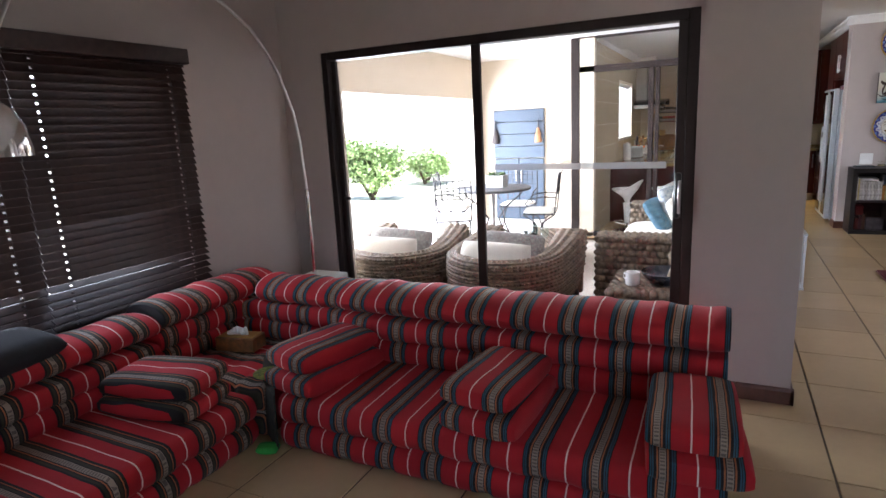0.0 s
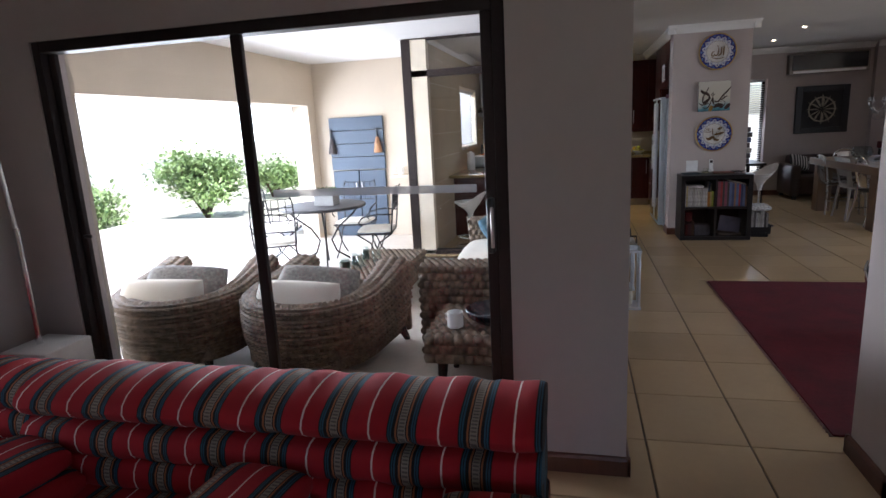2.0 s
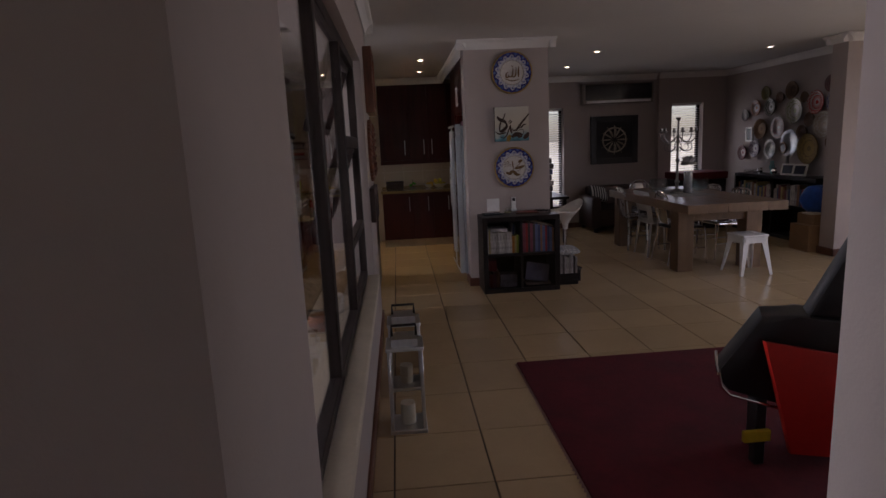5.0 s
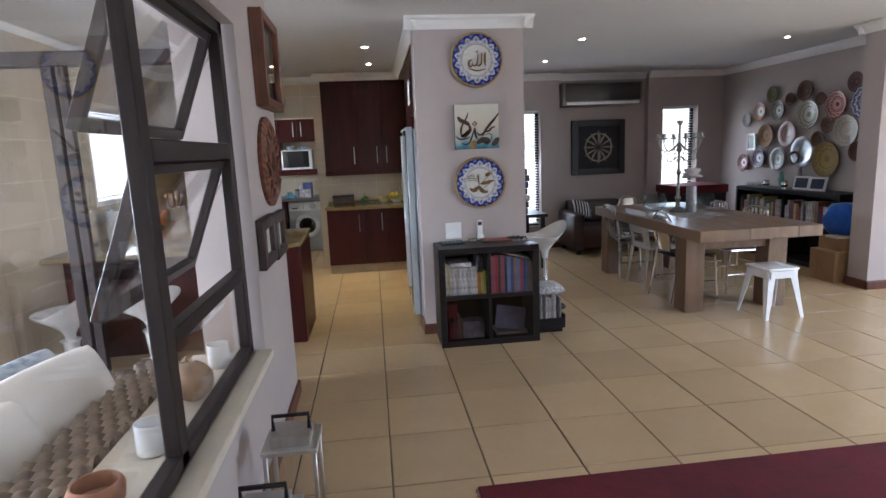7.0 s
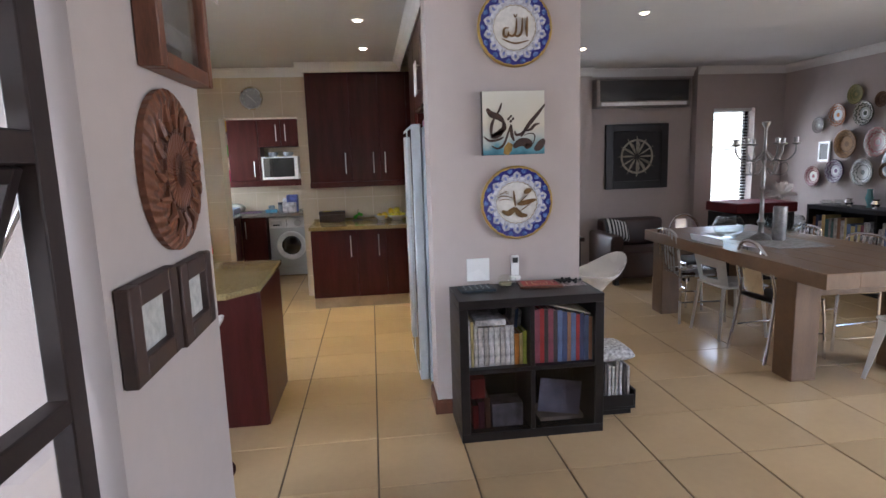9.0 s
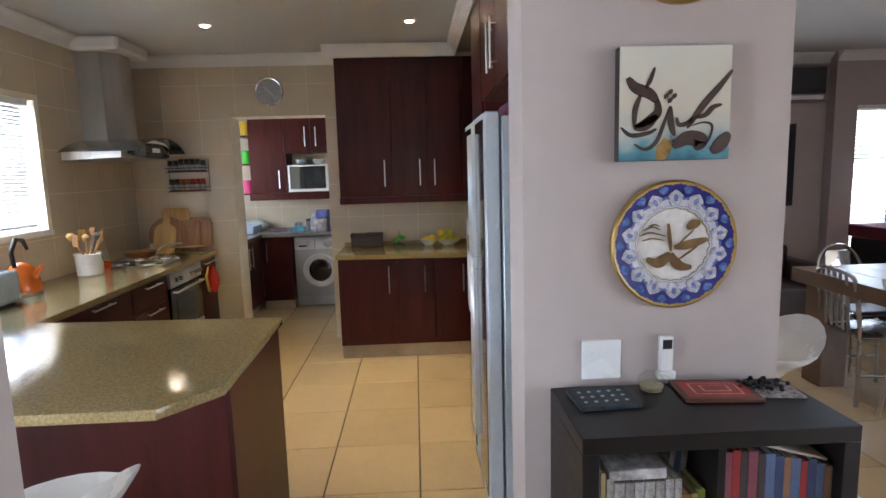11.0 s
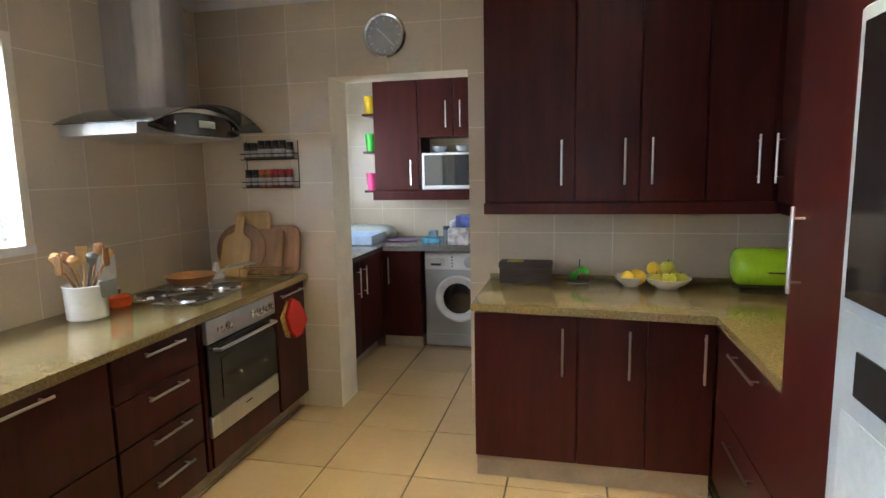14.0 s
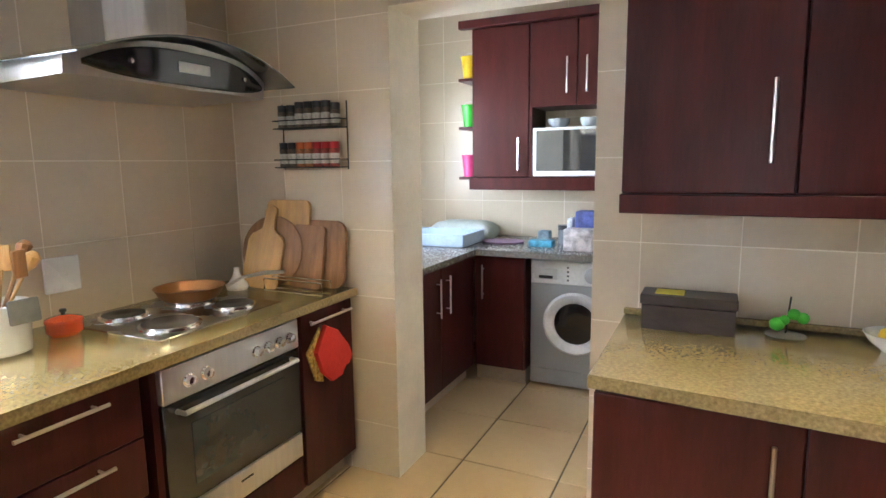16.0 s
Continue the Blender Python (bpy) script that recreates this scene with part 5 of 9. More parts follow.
part("plinth", box(-0.62, -0.06, 9.61, 10.57, 0, 0.1), M_PLINTH, u1, "cream tiled plinth")
for z0, z1 in ((0.11, 0.48), (0.485, 0.855)):
    front(u1, "drawer_front", (0.0, 0.02, 9.62, 10.565, z0, z1), (1, 0, 0), ((0.02, 10.07, z1 - 0.03), (0.02, 10.31, z1 - 0.03)))
u2 = thing("drawer_unit", (-0.3, 10.83, 0), "narrow dark mahogany unit of four drawers with bar handles", "cabinet", "cooking-side units")
part("carcass", box(-0.64, -0.002, 10.58, 11.09, 0.1, 0.86), M_MAHOG, u2)
part("plinth", box(-0.62, -0.06, 10.58, 11.09, 0, 0.1), M_PLINTH, u2)
for k in range(4):
    z0 = 0.11 + k * 0.187
    front(u2, "drawer_front", (0.0, 0.02, 10.58, 11.085, z0, z0 + 0.183), (1, 0, 0), ((0.02, 10.73, z0 + 0.15), (0.02, 10.97, z0 + 0.15)))
ov = thing("oven", (-0.3, 11.46, 0.1), "built-in stainless steel oven with a dark glass door", "oven")
part("body", box(-0.6, 0.0, 11.13, 11.8, 0.1, 0.86), M_MAHOG, ov, "mahogany housing")
part("plinth", box(-0.62, -0.06, 11.09, 12.18, 0, 0.1), M_PLINTH, ov)
pn = part("control_panel", box(0.0, 0.028, 11.15, 11.785, 0.735, 0.852, 0.004), M_STEEL, ov, "brushed steel control panel")
for y in (11.245, 11.315, 11.545, 11.605, 11.665, 11.725):
    bm = B()
    lathe(bm, [(0.022, 0), (0.022, 0.006), (0.017, 0.01), (0.015, 0.026), (0.0, 0.028)], (0.028, y, 0.79), 16, "X")
    part("knob", bm, M_CHROME, pn)
dr = part("door", box(0.0, 0.024, 11.15, 11.785, 0.375, 0.73, 0.004), mat("black_oven_glass", (0.012, 0.012, 0.013), 0.06, var=0.1, coat=0.5), ov, "black glass oven door")
bm = B()
tube(bm, [(0.024, 11.2, 0.70), (0.06, 11.2, 0.70), (0.06, 11.735, 0.70), (0.024, 11.735, 0.70)], 0.009, 8)
part("handle", bm, M_STEEL, dr)
part("window", box(0.0245, 0.0265, 11.25, 11.69, 0.43, 0.64), mat("grey_oven_window", (0.03, 0.034, 0.03), 0.05, coat=0.5), dr)
lw = part("lower_panel", box(0.0, 0.024, 11.15, 11.785, 0.265, 0.37, 0.004), M_STEEL, ov, "brushed steel lower panel")
part("badge", box(0.0245, 0.0255, 11.44, 11.5, 0.33, 0.338), M_BLACK, lw)
front(ov, "filler", (0.0, 0.018, 11.15, 11.785, 0.11, 0.258), (1, 0, 0))
u3 = thing("cabinet", (-0.3, 11.98, 0), "narrow dark mahogany cabinet beside the oven", "cabinet", "cooking-side units")
part("carcass", box(-0.64, -0.002, 11.805, 12.18, 0.1, 0.86), M_MAHOG, u3)
front(u3, "door", (0.0, 0.02, 11.81, 12.17, 0.11, 0.855), (1, 0, 0), ((0.02, 11.84, 0.815), (0.02, 12.13, 0.815)))

mt = thing("oven_mitt", (0.07, 11.93, 0.55), "red oven mitt with a yellow lining hanging from the cabinet handle", "oven mitt")
bm = B()
prism(bm, [(11.90, 0.8), (11.83, 0.70), (11.87, 0.60), (11.93, 0.545), (12.0, 0.55), (12.02, 0.60), (12.05, 0.585), (12.08, 0.62), (12.05, 0.68), (11.98, 0.76)], 0.058, 0.085, "X", 0.008)
part("mitt", bm, mat("red_quilted_cotton", (0.62, 0.03, 0.015), 0.9, var=0.1, bump=0.3), mt)
bm = B()
prism(bm, [(11.89, 0.79), (11.80, 0.70), (11.85, 0.57), (11.90, 0.55), (11.885, 0.70)], 0.045, 0.056, "X", 0.003)
part("lining", bm, mat("yellow_checked_cotton", (0.55, 0.4, 0.1), 0.9, var=0.4, scale=80), mt)

# extractor hood
hd = thing("extractor_hood", (-0.4, 11.6, 1.72), "stainless steel chimney hood with a curved glass canopy", "extractor hood")
bm = B()
prism(bm, [(-0.649, 11.42), (-0.46, 11.42), (-0.455, 11.43), (-0.37, 11.50), (-0.355, 11.52), (-0.355, 11.68), (-0.37, 11.70), (-0.455, 11.77), (-0.46, 11.78), (-0.649, 11.78)], 1.84, 2.545)
part("chimney", bm, M_HOOD, hd, smooth=50)


def hood_arch(y):
    return 1.78 + 0.105 * (1 - ((y - 11.54) / 0.46) ** 2)


bm = B()
n = 20
rows = []
for i in range(n + 1):
    y = 11.08 + 0.92 * i / n
    xf = -0.075 - 0.03 * abs((y - 11.54) / 0.46) ** 2.2
    rows.append([bm.verts.new((x, y, hood_arch(y) + dz)) for x, dz in ((-0.648, 0), (xf, 0), (xf, 0.006), (-0.648, 0.006))])
for a, c in zip(rows, rows[1:]):
    for k in range(4):
        bm.faces.new((a[k], a[(k + 1) % 4], c[(k + 1) % 4], c[k]))
bm.faces.new(rows[0])
bm.faces.new(rows[-1][::-1])
part("canopy", bm, mat("smoked_glass_canopy", (0.10, 0.11, 0.11), 0.05, var=0.05, coat=0.6), hd, "smoked curved glass canopy", smooth=30)
bm = B()
rows = []
for i in range(n + 1):
    y = 11.11 + 0.83 * i / n
    k = abs((y - 11.525) / 0.415)
    xf = -0.165 - 0.06 * k ** 3
    zb = 1.715 + 0.01 * k
    zt = max(zb + 0.008, min(hood_arch(y) - 0.004, 1.876 - 0.03 * k))
    rows.append([bm.verts.new(p) for p in ((-0.645, y, zb), (xf, y, zb + 0.01), (xf + 0.008, y, zt), (-0.645, y, zt))])
for a, c in zip(rows, rows[1:]):
    for k in range(4):
        bm.faces.new((a[k], a[(k + 1) % 4], c[(k + 1) % 4], c[k]))
bm.faces.new(rows[0])
bm.faces.new(rows[-1][::-1])
part("body", bm, M_HOOD, hd, smooth=30)
bm = B()
rows = []
for i in range(n + 1):
    y = 11.15 + 0.75 * i / n
    k = abs((y - 11.525) / 0.375)
    x = -0.151 - 0.06 * (abs((y - 11.525) / 0.415)) ** 3
    rows.append([bm.verts.new(p) for p in ((x, y, 1.735 + 0.03 * k ** 4), (x + 0.004, y, 1.742 + 0.03 * k ** 4), (x + 0.006, y, 1.845 - 0.07 * k ** 3), (x, y, 1.85 - 0.07 * k ** 3))])
for a, c in zip(rows, rows[1:]):
    for k in range(4):
        bm.faces.new((a[k], a[(k + 1) % 4], c[(k + 1) % 4], c[k]))
bm.faces.new(rows[0])
bm.faces.new(rows[-1][::-1])
gp = part("control_glass", bm, mat("black_hood_glass", (0.012, 0.012, 0.015), 0.08, coat=0.5), hd, "black glass control panel", smooth=30)
part("display", box(-0.146, -0.141, 11.455, 11.585, 1.778, 1.812), mat("silver_key_strip", (0.6, 0.62, 0.62), 0.4, 0.4), gp)
for y in (11.285, 11.765):
    bm = B()
    lathe(bm, [(0.008, 0), (0.008, 0.004), (0, 0.005)], (-0.156, y, 1.79), 10, "X")
    part("stud", bm, M_CHROME, gp)
structure("trim_hood", box(-0.648, -0.28, 11.34, 11.86, 2.548, 2.648, 0.02), M_CORN, "white boxed cornice above the hood")

# hob with pan
hb = thing("hob", (-0.31, 11.52, 0.9), "stainless steel electric hob with four solid plates", "hob")
# Steel colour is darkened to stand in for the dark surroundings it mirrors.
part("plate", box(-0.56, -0.07, 11.235, 11.81, 0.9005, 0.908, 0.003), mat("darkened_hob_steel", (0.3, 0.28, 0.26), 0.26, 1.0, var=0.1, scale=6), hb)
for x, y, r in ((-0.46, 11.39, 0.075), (-0.2, 11.38, 0.095), (-0.42, 11.66, 0.095), (-0.2, 11.68, 0.075)):
    bm = B()
    lathe(bm, [(r + 0.012, 0), (r + 0.01, 0.006), (r, 0.007), (r, 0.012), (r * 0.35, 0.012), (r * 0.3, 0.010), (0, 0.010)], (x, y, 0.908), 28)
    part("ring", bm, M_CHROME, hb)
    bm = B()
    lathe(bm, [(r, 0.0), (r * 0.99, 0.006), (r * 0.35, 0.006), (r * 0.3, 0.004), (0, 0.004)], (x, y, 0.9145), 28)
    part("hotplate", bm, mat("dark_cast_hotplate", (0.035, 0.028, 0.025), 0.5, 0.1), hb)
fp = thing("frying_pan", (-0.42, 11.66, 0.921), "copper-coloured frying pan on the hob", "pan")
M_COPPER = mat("copper_coating", (0.4, 0.2, 0.08), 0.4, 0.7, var=0.1)
bm = B()
lathe(bm, [(0, 0), (0.095, 0), (0.115, 0.012), (0.135, 0.05), (0.138, 0.052), (0.131, 0.05), (0.11, 0.014), (0.0, 0.006)], (-0.42, 11.66, 0.922), 36)
part("pan", bm, M_COPPER, fp)
bm = B()
tube(bm, [(-0.32, 11.76, 0.962), (-0.29, 11.82, 0.99), (-0.24, 11.9, 1.0), (-0.19, 11.97, 0.995)], [0.008, 0.007, 0.009, 0.008], 8)
part("handle", bm, M_STEEL, fp)
bm = B()
lathe(bm, [(0.045, 0), (0.05, 0.012), (0.045, 0.025), (0.02, 0.06), (0.012, 0.09), (0.014, 0.1), (0.0, 0.105)], (-0.45, 11.95, 0.9), 20)
single("tagine", bm, M_WHITE, "small white tagine on the worktop behind the hob", "tagine", loc=(-0.45, 11.95, 0.9))

# boards leaning in the corner
def board(label, m, outline, th, material, holes=0):
    bm = B()
    prism(bm, outline, 0, th, "Y", 0.004)
    ob = single("chopping_board", bm, material, label, "chopping board", "boards in the corner")
    ob.matrix_world = m
    return ob


def rounded(w, h, r=0.03, n=5):
    out = []
    for cx, cz, a0 in ((w / 2 - r, r, -90), (w / 2 - r, h - r, 0), (-w / 2 + r, h - r, 90), (-w / 2 + r, r, 180)):
        for i in range(n + 1):
            a = radians(a0 + 90 * i / n)
            out.append((cx + r * math.cos(a), cz + r * math.sin(a)))
    return out


rnd = [(0.165 * math.cos(i * math.tau / 32), 0.165 + 0.165 * math.sin(i * math.tau / 32)) for i in range(32)]
paddle = [(-0.085, 0.0), (0.085, 0.0), (0.09, 0.01), (0.09, 0.22), (0.075, 0.25), (0.025, 0.275), (0.02, 0.33), (0.03, 0.355), (0.024, 0.38), (0, 0.392), (-0.024, 0.38), (-0.03, 0.355), (-0.02, 0.33), (-0.025, 0.275), (-0.075, 0.25), (-0.09, 0.22), (-0.09, 0.01)]
board("tall beech chopping board leaning against the tiles", pose(-0.29, 12.10, 0.902, -6, 0, 4), rounded(0.24, 0.40), 0.018, M_BOARD)
board("round acacia board leaning against the tiles", pose(-0.35, 12.05, 0.902, -10, 0, 6), rnd, 0.016, M_BOARD2)
board("pale beech paddle board with a long handle leaning against the others", pose(-0.37, 11.99, 0.902, -14, 7, 12), paddle, 0.016, M_BOARD)
board("dark acacia board with rounded corners leaning against the tiles", pose(-0.10, 12.11, 0.902, -7, 0, 0), rounded(0.25, 0.31, 0.06), 0.02, M_BOARD2)
board("striped acacia board leaning against the tiles", pose(-0.17, 12.075, 0.902, -9, 3, 3), rounded(0.17, 0.29, 0.02), 0.018, M_BOARD2)
rk = thing("board_rack", (-0.15, 12.0, 0.9), "thin chrome wire rack holding the boards", "rack")
for y in (11.96, 12.02):
    bm = B()
    tube(bm, [(-0.3, y, 0.905), (-0.3, y, 0.96), (0.02, y, 0.96), (0.02, y, 0.905), (-0.3, y, 0.905)], 0.004, 6)
    part("wire", bm, M_CHROME, rk)

# spice rack
sp = thing("spice_rack", (-0.15, 12.15, 1.44), "two-tier wire spice rack on the tiled wall", "spice rack")
for z in (1.45, 1.625):
    for y in (12.115, 12.182):
        bm = B()
        tube(bm, [(-0.335, y, z), (0.025, y, z)], 0.003, 6)
        part("wire", bm, M_IRON, sp)
    bm = B()
    tube(bm, [(-0.335, 12.182, z + 0.035), (-0.335, 12.112, z + 0.035), (0.025, 12.112, z + 0.035), (0.025, 12.182, z + 0.035)], 0.003, 6)
    part("rail", bm, M_IRON, sp)
    part("shelf", box(-0.33, 0.02, 12.115, 12.18, z - 0.002, z + 0.001), M_IRON, sp)
for x in (-0.335, 0.025):
    bm = B()
    tube(bm, [(x, 12.183, 1.44), (x, 12.183, 1.74)], 0.003, 6)
    part("upright", bm, M_IRON, sp)
M_SPICE = {"black": (mat("spice_dark", (0.1, 0.075, 0.05), 0.5, var=0.4, scale=60), M_BLACK), "orange": (mat("spice_orange", (0.35, 0.13, 0.04), 0.5, var=0.4, scale=60), mat("orange_cap", (0.6, 0.12, 0.02), 0.4)), "red": (mat("spice_red", (0.3, 0.05, 0.03), 0.5, var=0.4, scale=60), mat("red_cap", (0.5, 0.015, 0.02), 0.4))}
M_LABEL = mat("paper_label", (0.55, 0.53, 0.48), 0.8, var=0.25, scale=40)


def spice(x, z, kind, r=0.022, h=0.075):
    t = thing("spice_jar", (x, 12.148, z), "glass spice jar with a %s cap in the rack" % kind, "jar", "spice jars")
    bm = B()
    lathe(bm, [(0, 0), (r, 0), (r, h), (r * 0.8, h + 0.006), (0, h + 0.006)], (x, 12.148, z), 14)
    part("glass", bm, M_SPICE[kind][0], t)
    bm = B()
    lathe(bm, [(r * 0.95, h), (r * 0.97, h + 0.03), (0, h + 0.032)], (x, 12.148, z), 14)
    part("cap", bm, M_SPICE[kind][1], t)
    bm = B()
    lathe(bm, [(r + 0.0008, 0.015), (r + 0.0008, h * 0.75)], (x, 12.148, z), 14)
    part("label", bm, M_LABEL, t)


for i in range(7):
    spice(-0.305 + i * 0.049, 1.627, "black", 0.022, 0.072 + 0.012 * (i in (2, 3, 4, 5)))
for i, k in enumerate(("black", "black", "orange", "orange", "red", "red", "red")):
    spice(-0.305 + i * 0.047, 1.452, k, 0.022, 0.08)

# wall clock over the doorway
ck = thing("wall_clock", (0.622, 12.17, 2.325), "round chrome-rimmed wall clock with a dark face above the doorway", "clock")
bm = B()
lathe(bm, [(0.105, 0.0), (0.128, 0.0), (0.13, 0.02), (0.12, 0.034), (0.108, 0.03), (0.105, 0.02)], (0.622, 12.184, 2.325), 40, "Y", hollow=True)
part("rim", bm, M_CHROME, ck)
bm = B()
lathe(bm, [(0, 0.018), (0.107, 0.018), (0.107, 0.01), (0, 0.01)], (0.622, 12.184, 2.325), 40, "Y")
part("face", bm, mat("slate_clock_face", (0.42, 0.43, 0.45), 0.6, var=0.1), ck)
for k in range(12):
    a = k * math.tau / 12
    bm = B()
    obox(bm, (0.622 + 0.09 * math.sin(a), 12.164, 2.325 + 0.09 * math.cos(a)), (0.004, 0.002, 0.018), (0, math.degrees(a), 0))
    part("marker", bm, M_WHITE, ck)
for a, ln, w in ((-48, 0.06, 0.007), (137, 0.085, 0.005)):
    bm = B()
    ar = radians(a)
    obox(bm, (0.622 + ln / 2 * math.sin(ar), 12.161, 2.325 + ln / 2 * math.cos(ar)), (w, 0.002, ln), (0, a, 0))
    part("clock_hand", bm, M_WHITE, ck)


def plate(loc, label, axis, w=0.12, h=0.12):
    """A white electrical plate on a wall that faces +x or -y."""
    x, y, z = loc
    t = thing("socket_plate", loc, label, "socket")
    if axis == "x":
        part("plate", box(x, x + 0.01, y - w / 2, y + w / 2, z - h / 2, z + h / 2, 0.003), M_WHITE, t)
        part("switch", box(x + 0.0105, x + 0.014, y - 0.015, y + 0.015, z - 0.006, z + 0.008, 0.001), M_WHITE, t)
    else:
        part("plate", box(x - w / 2, x + w / 2, y - 0.01, y, z - h / 2, z + h / 2, 0.003), M_WHITE, t)
        for dx in (-0.025, 0.02):
            part("switch", box(x + dx - 0.012, x + dx + 0.012, y - 0.014, y - 0.0105, z + 0.012, z + 0.03, 0.001), M_WHITE, t)
    return t


plate((-0.642, 11.29, 1.075), "white socket plate on the tiles behind the hob", "x", 0.13, 0.13)
plate((2.54, 8.68, 0.905), "white double socket plate above the bookcase", "y", 0.14, 0.14)

# crock, casserole, kettle and toaster
cr = thing("utensil_crock", (-0.45, 10.97, 0.9), "white enamel crock full of wooden spoons", "utensil crock")
bm = B()
lathe(bm, [(0.075, 0), (0.085, 0.005), (0.092, 0.15), (0.096, 0.155), (0.09, 0.158), (0.084, 0.15), (0.075, 0.01), (0, 0.01)], (-0.45, 10.97, 0.9), 28)
part("pot", bm, M_WHITE, cr)
bm = B()
obox(bm, (-0.352, 11.0, 1.035), (0.012, 0.09, 0.075), (0, -6, 0), 0.006, 2)
part("grey_band", bm, mat("grey_silicone", (0.2, 0.2, 0.2), 0.6), cr, "grey silicone rest")
random.seed(11)
for i in range(9):
    a = i * 0.7 + 0.3
    top = Vector((-0.45 + 0.11 * math.cos(a), 10.97 + 0.12 * math.sin(a), 1.16 + random.uniform(0, 0.08)))
    base = Vector((-0.45 - 0.03 * math.cos(a), 10.97 - 0.03 * math.sin(a), 0.915))
    bm = B()
    d = (top - base).normalized()
    tube(bm, [base, top - d * 0.06], 0.006, 6)
    if i % 3:
        tube(bm, [top - d * 0.065, top - d * 0.045, top - d * 0.015, top], [0.007, 0.02, 0.024, 0.01], 8)
    else:
        obox(bm, top - d * 0.02, (0.008, 0.05, 0.085), (0, 0, math.degrees(a)), 0.003)
    part("spoon" if i % 3 else "spatula", bm, M_BOARD if i % 2 else (M_BOARD2 if i < 7 else bpy.data.materials["grey_silicone"]), cr)
M_ORANGE = mat("orange_enamel", (0.7, 0.16, 0.015), 0.2, var=0.06, coat=0.4)
cs = thing("small_casserole", (-0.47, 11.18, 0.9), "small orange-red enamel casserole with a lid", "casserole")
bm = B()
lathe(bm, [(0.045, 0), (0.055, 0.01), (0.056, 0.045), (0.0, 0.046)], (-0.47, 11.18, 0.9), 22)
part("pot", bm, mat("red_orange_enamel", (0.55, 0.07, 0.012), 0.2, var=0.06, coat=0.4), cs)
bm = B()
lathe(bm, [(0.058, 0.046), (0.056, 0.055), (0.02, 0.066), (0.0, 0.067)], (-0.47, 11.18, 0.9), 22)
lid = part("lid", bm, bpy.data.materials["red_orange_enamel"], cs)
bm = B()
lathe(bm, [(0.006, 0.066), (0.007, 0.075), (0.012, 0.08), (0.01, 0.088), (0, 0.09)], (-0.47, 11.18, 0.9), 12)
part("knob", bm, M_BLACK, lid)
kt = thing("kettle", (-0.46, 10.27, 0.9), "shiny orange pyramid kettle with a black handle", "kettle")
bm = B()
lathe(bm, [(0.1, 0), (0.102, 0.025), (0.095, 0.03)], (-0.46, 10.27, 0.9), 30)
part("base", bm, M_CHROME, kt)
bm = B()
lathe(bm, [(0.103, 0.028), (0.105, 0.04), (0.09, 0.1), (0.062, 0.17), (0.045, 0.19), (0.02, 0.2), (0, 0.203)], (-0.46, 10.27, 0.9), 30)
part("body", bm, M_ORANGE, kt)
bm = B()
tube(bm, [(-0.46, 10.215, 1.08), (-0.46, 10.2, 1.17), (-0.46, 10.25, 1.24), (-0.46, 10.31, 1.23), (-0.46, 10.345, 1.17)], [0.012, 0.014, 0.015, 0.014, 0.01], 10)
part("handle", bm, M_BLACK, kt)
bm = B()
tube(bm, [(-0.4, 10.27, 1.0), (-0.36, 10.27, 1.05), (-0.335, 10.27, 1.08)], [0.025, 0.018, 0.012], 10)
part("spout", bm, M_ORANGE, kt)
ts = thing("toaster", (-0.42, 9.92, 0.9), "pale grey toaster on the worktop", "toaster")
part("body", box(-0.53, -0.33, 9.78, 10.07, 0.91, 1.09, 0.03, 3), mat("pale_blue_grey_enamel", (0.45, 0.5, 0.52), 0.3), ts)
for x in (-0.47, -0.39):
    part("slot", box(x - 0.012, x + 0.012, 9.83, 10.02, 1.088, 1.0915), M_BLACK, ts)
part("foot", box(-0.5, -0.36, 9.81, 10.04, 0.9, 0.912), M_BLACK, ts)
bm = B()
lathe(bm, [(0, 0), (0.06, 0), (0.06, 0.26), (0.018, 0.26), (0.018, 0.28), (0, 0.28)], (-0.5, 9.4, 0.9), 20)
single("paper_towel", bm, M_WHITE, "white paper towel roll standing on the worktop", "paper towel", loc=(-0.5, 9.4, 0.9))

# right-hand base units
b1 = thing("base_cabinet", (1.8, 11.85, 0), "dark mahogany base cabinet with three doors and bar handles", "cabinet", "corner units")
part("carcass", box(1.25, 2.34, 11.522, 12.18, 0.12, 0.86), M_MAHOG, b1)
part("plinth", box(1.25, 2.34, 11.54, 12.18, 0, 0.12), M_PLINTH, b1, "cream tiled plinth")
for x0, x1, hx in ((1.25, 1.735, 1.67), (1.74, 2.045, 1.97), (2.05, 2.335, 2.29)):
    front(b1, "door", (x0, x1, 11.5, 11.52, 0.125, 0.855), (0, -1, 0), ((hx, 11.5, 0.57), (hx, 11.5, 0.8)))
b2 = thing("drawer_unit", (2.66, 11.0, 0), "dark mahogany drawer unit with bar handles beside the tall cabinet", "cabinet", "corner units")
part("carcass", box(2.362, 2.97, 10.6, 11.5, 0.12, 0.86), M_MAHOG, b2)
part("plinth", box(2.4, 2.97, 10.6, 11.5, 0, 0.12), M_PLINTH, b2)
for z0, z1 in ((0.125, 0.49), (0.495, 0.855)):
    front(b2, "drawer_front", (2.34, 2.36, 10.605, 11.48, z0, z1), (-1, 0, 0), ((2.34, 10.88, z1 - 0.055), (2.34, 11.2, z1 - 0.055)))
# wall units
b3 = thing("wall_cabinet", (2.0, 12.0, 1.3), "tall dark mahogany wall cabinets with bar handles", "cabinet", "wall units")
part("carcass", box(1.25, 2.97, 11.902, 12.184, 1.3, 2.552), M_MAHOG, b3)
part("pelmet", box(1.245, 2.66, 11.87, 11.9, 1.3, 1.36, 0.003), M_MAHOG, b3)
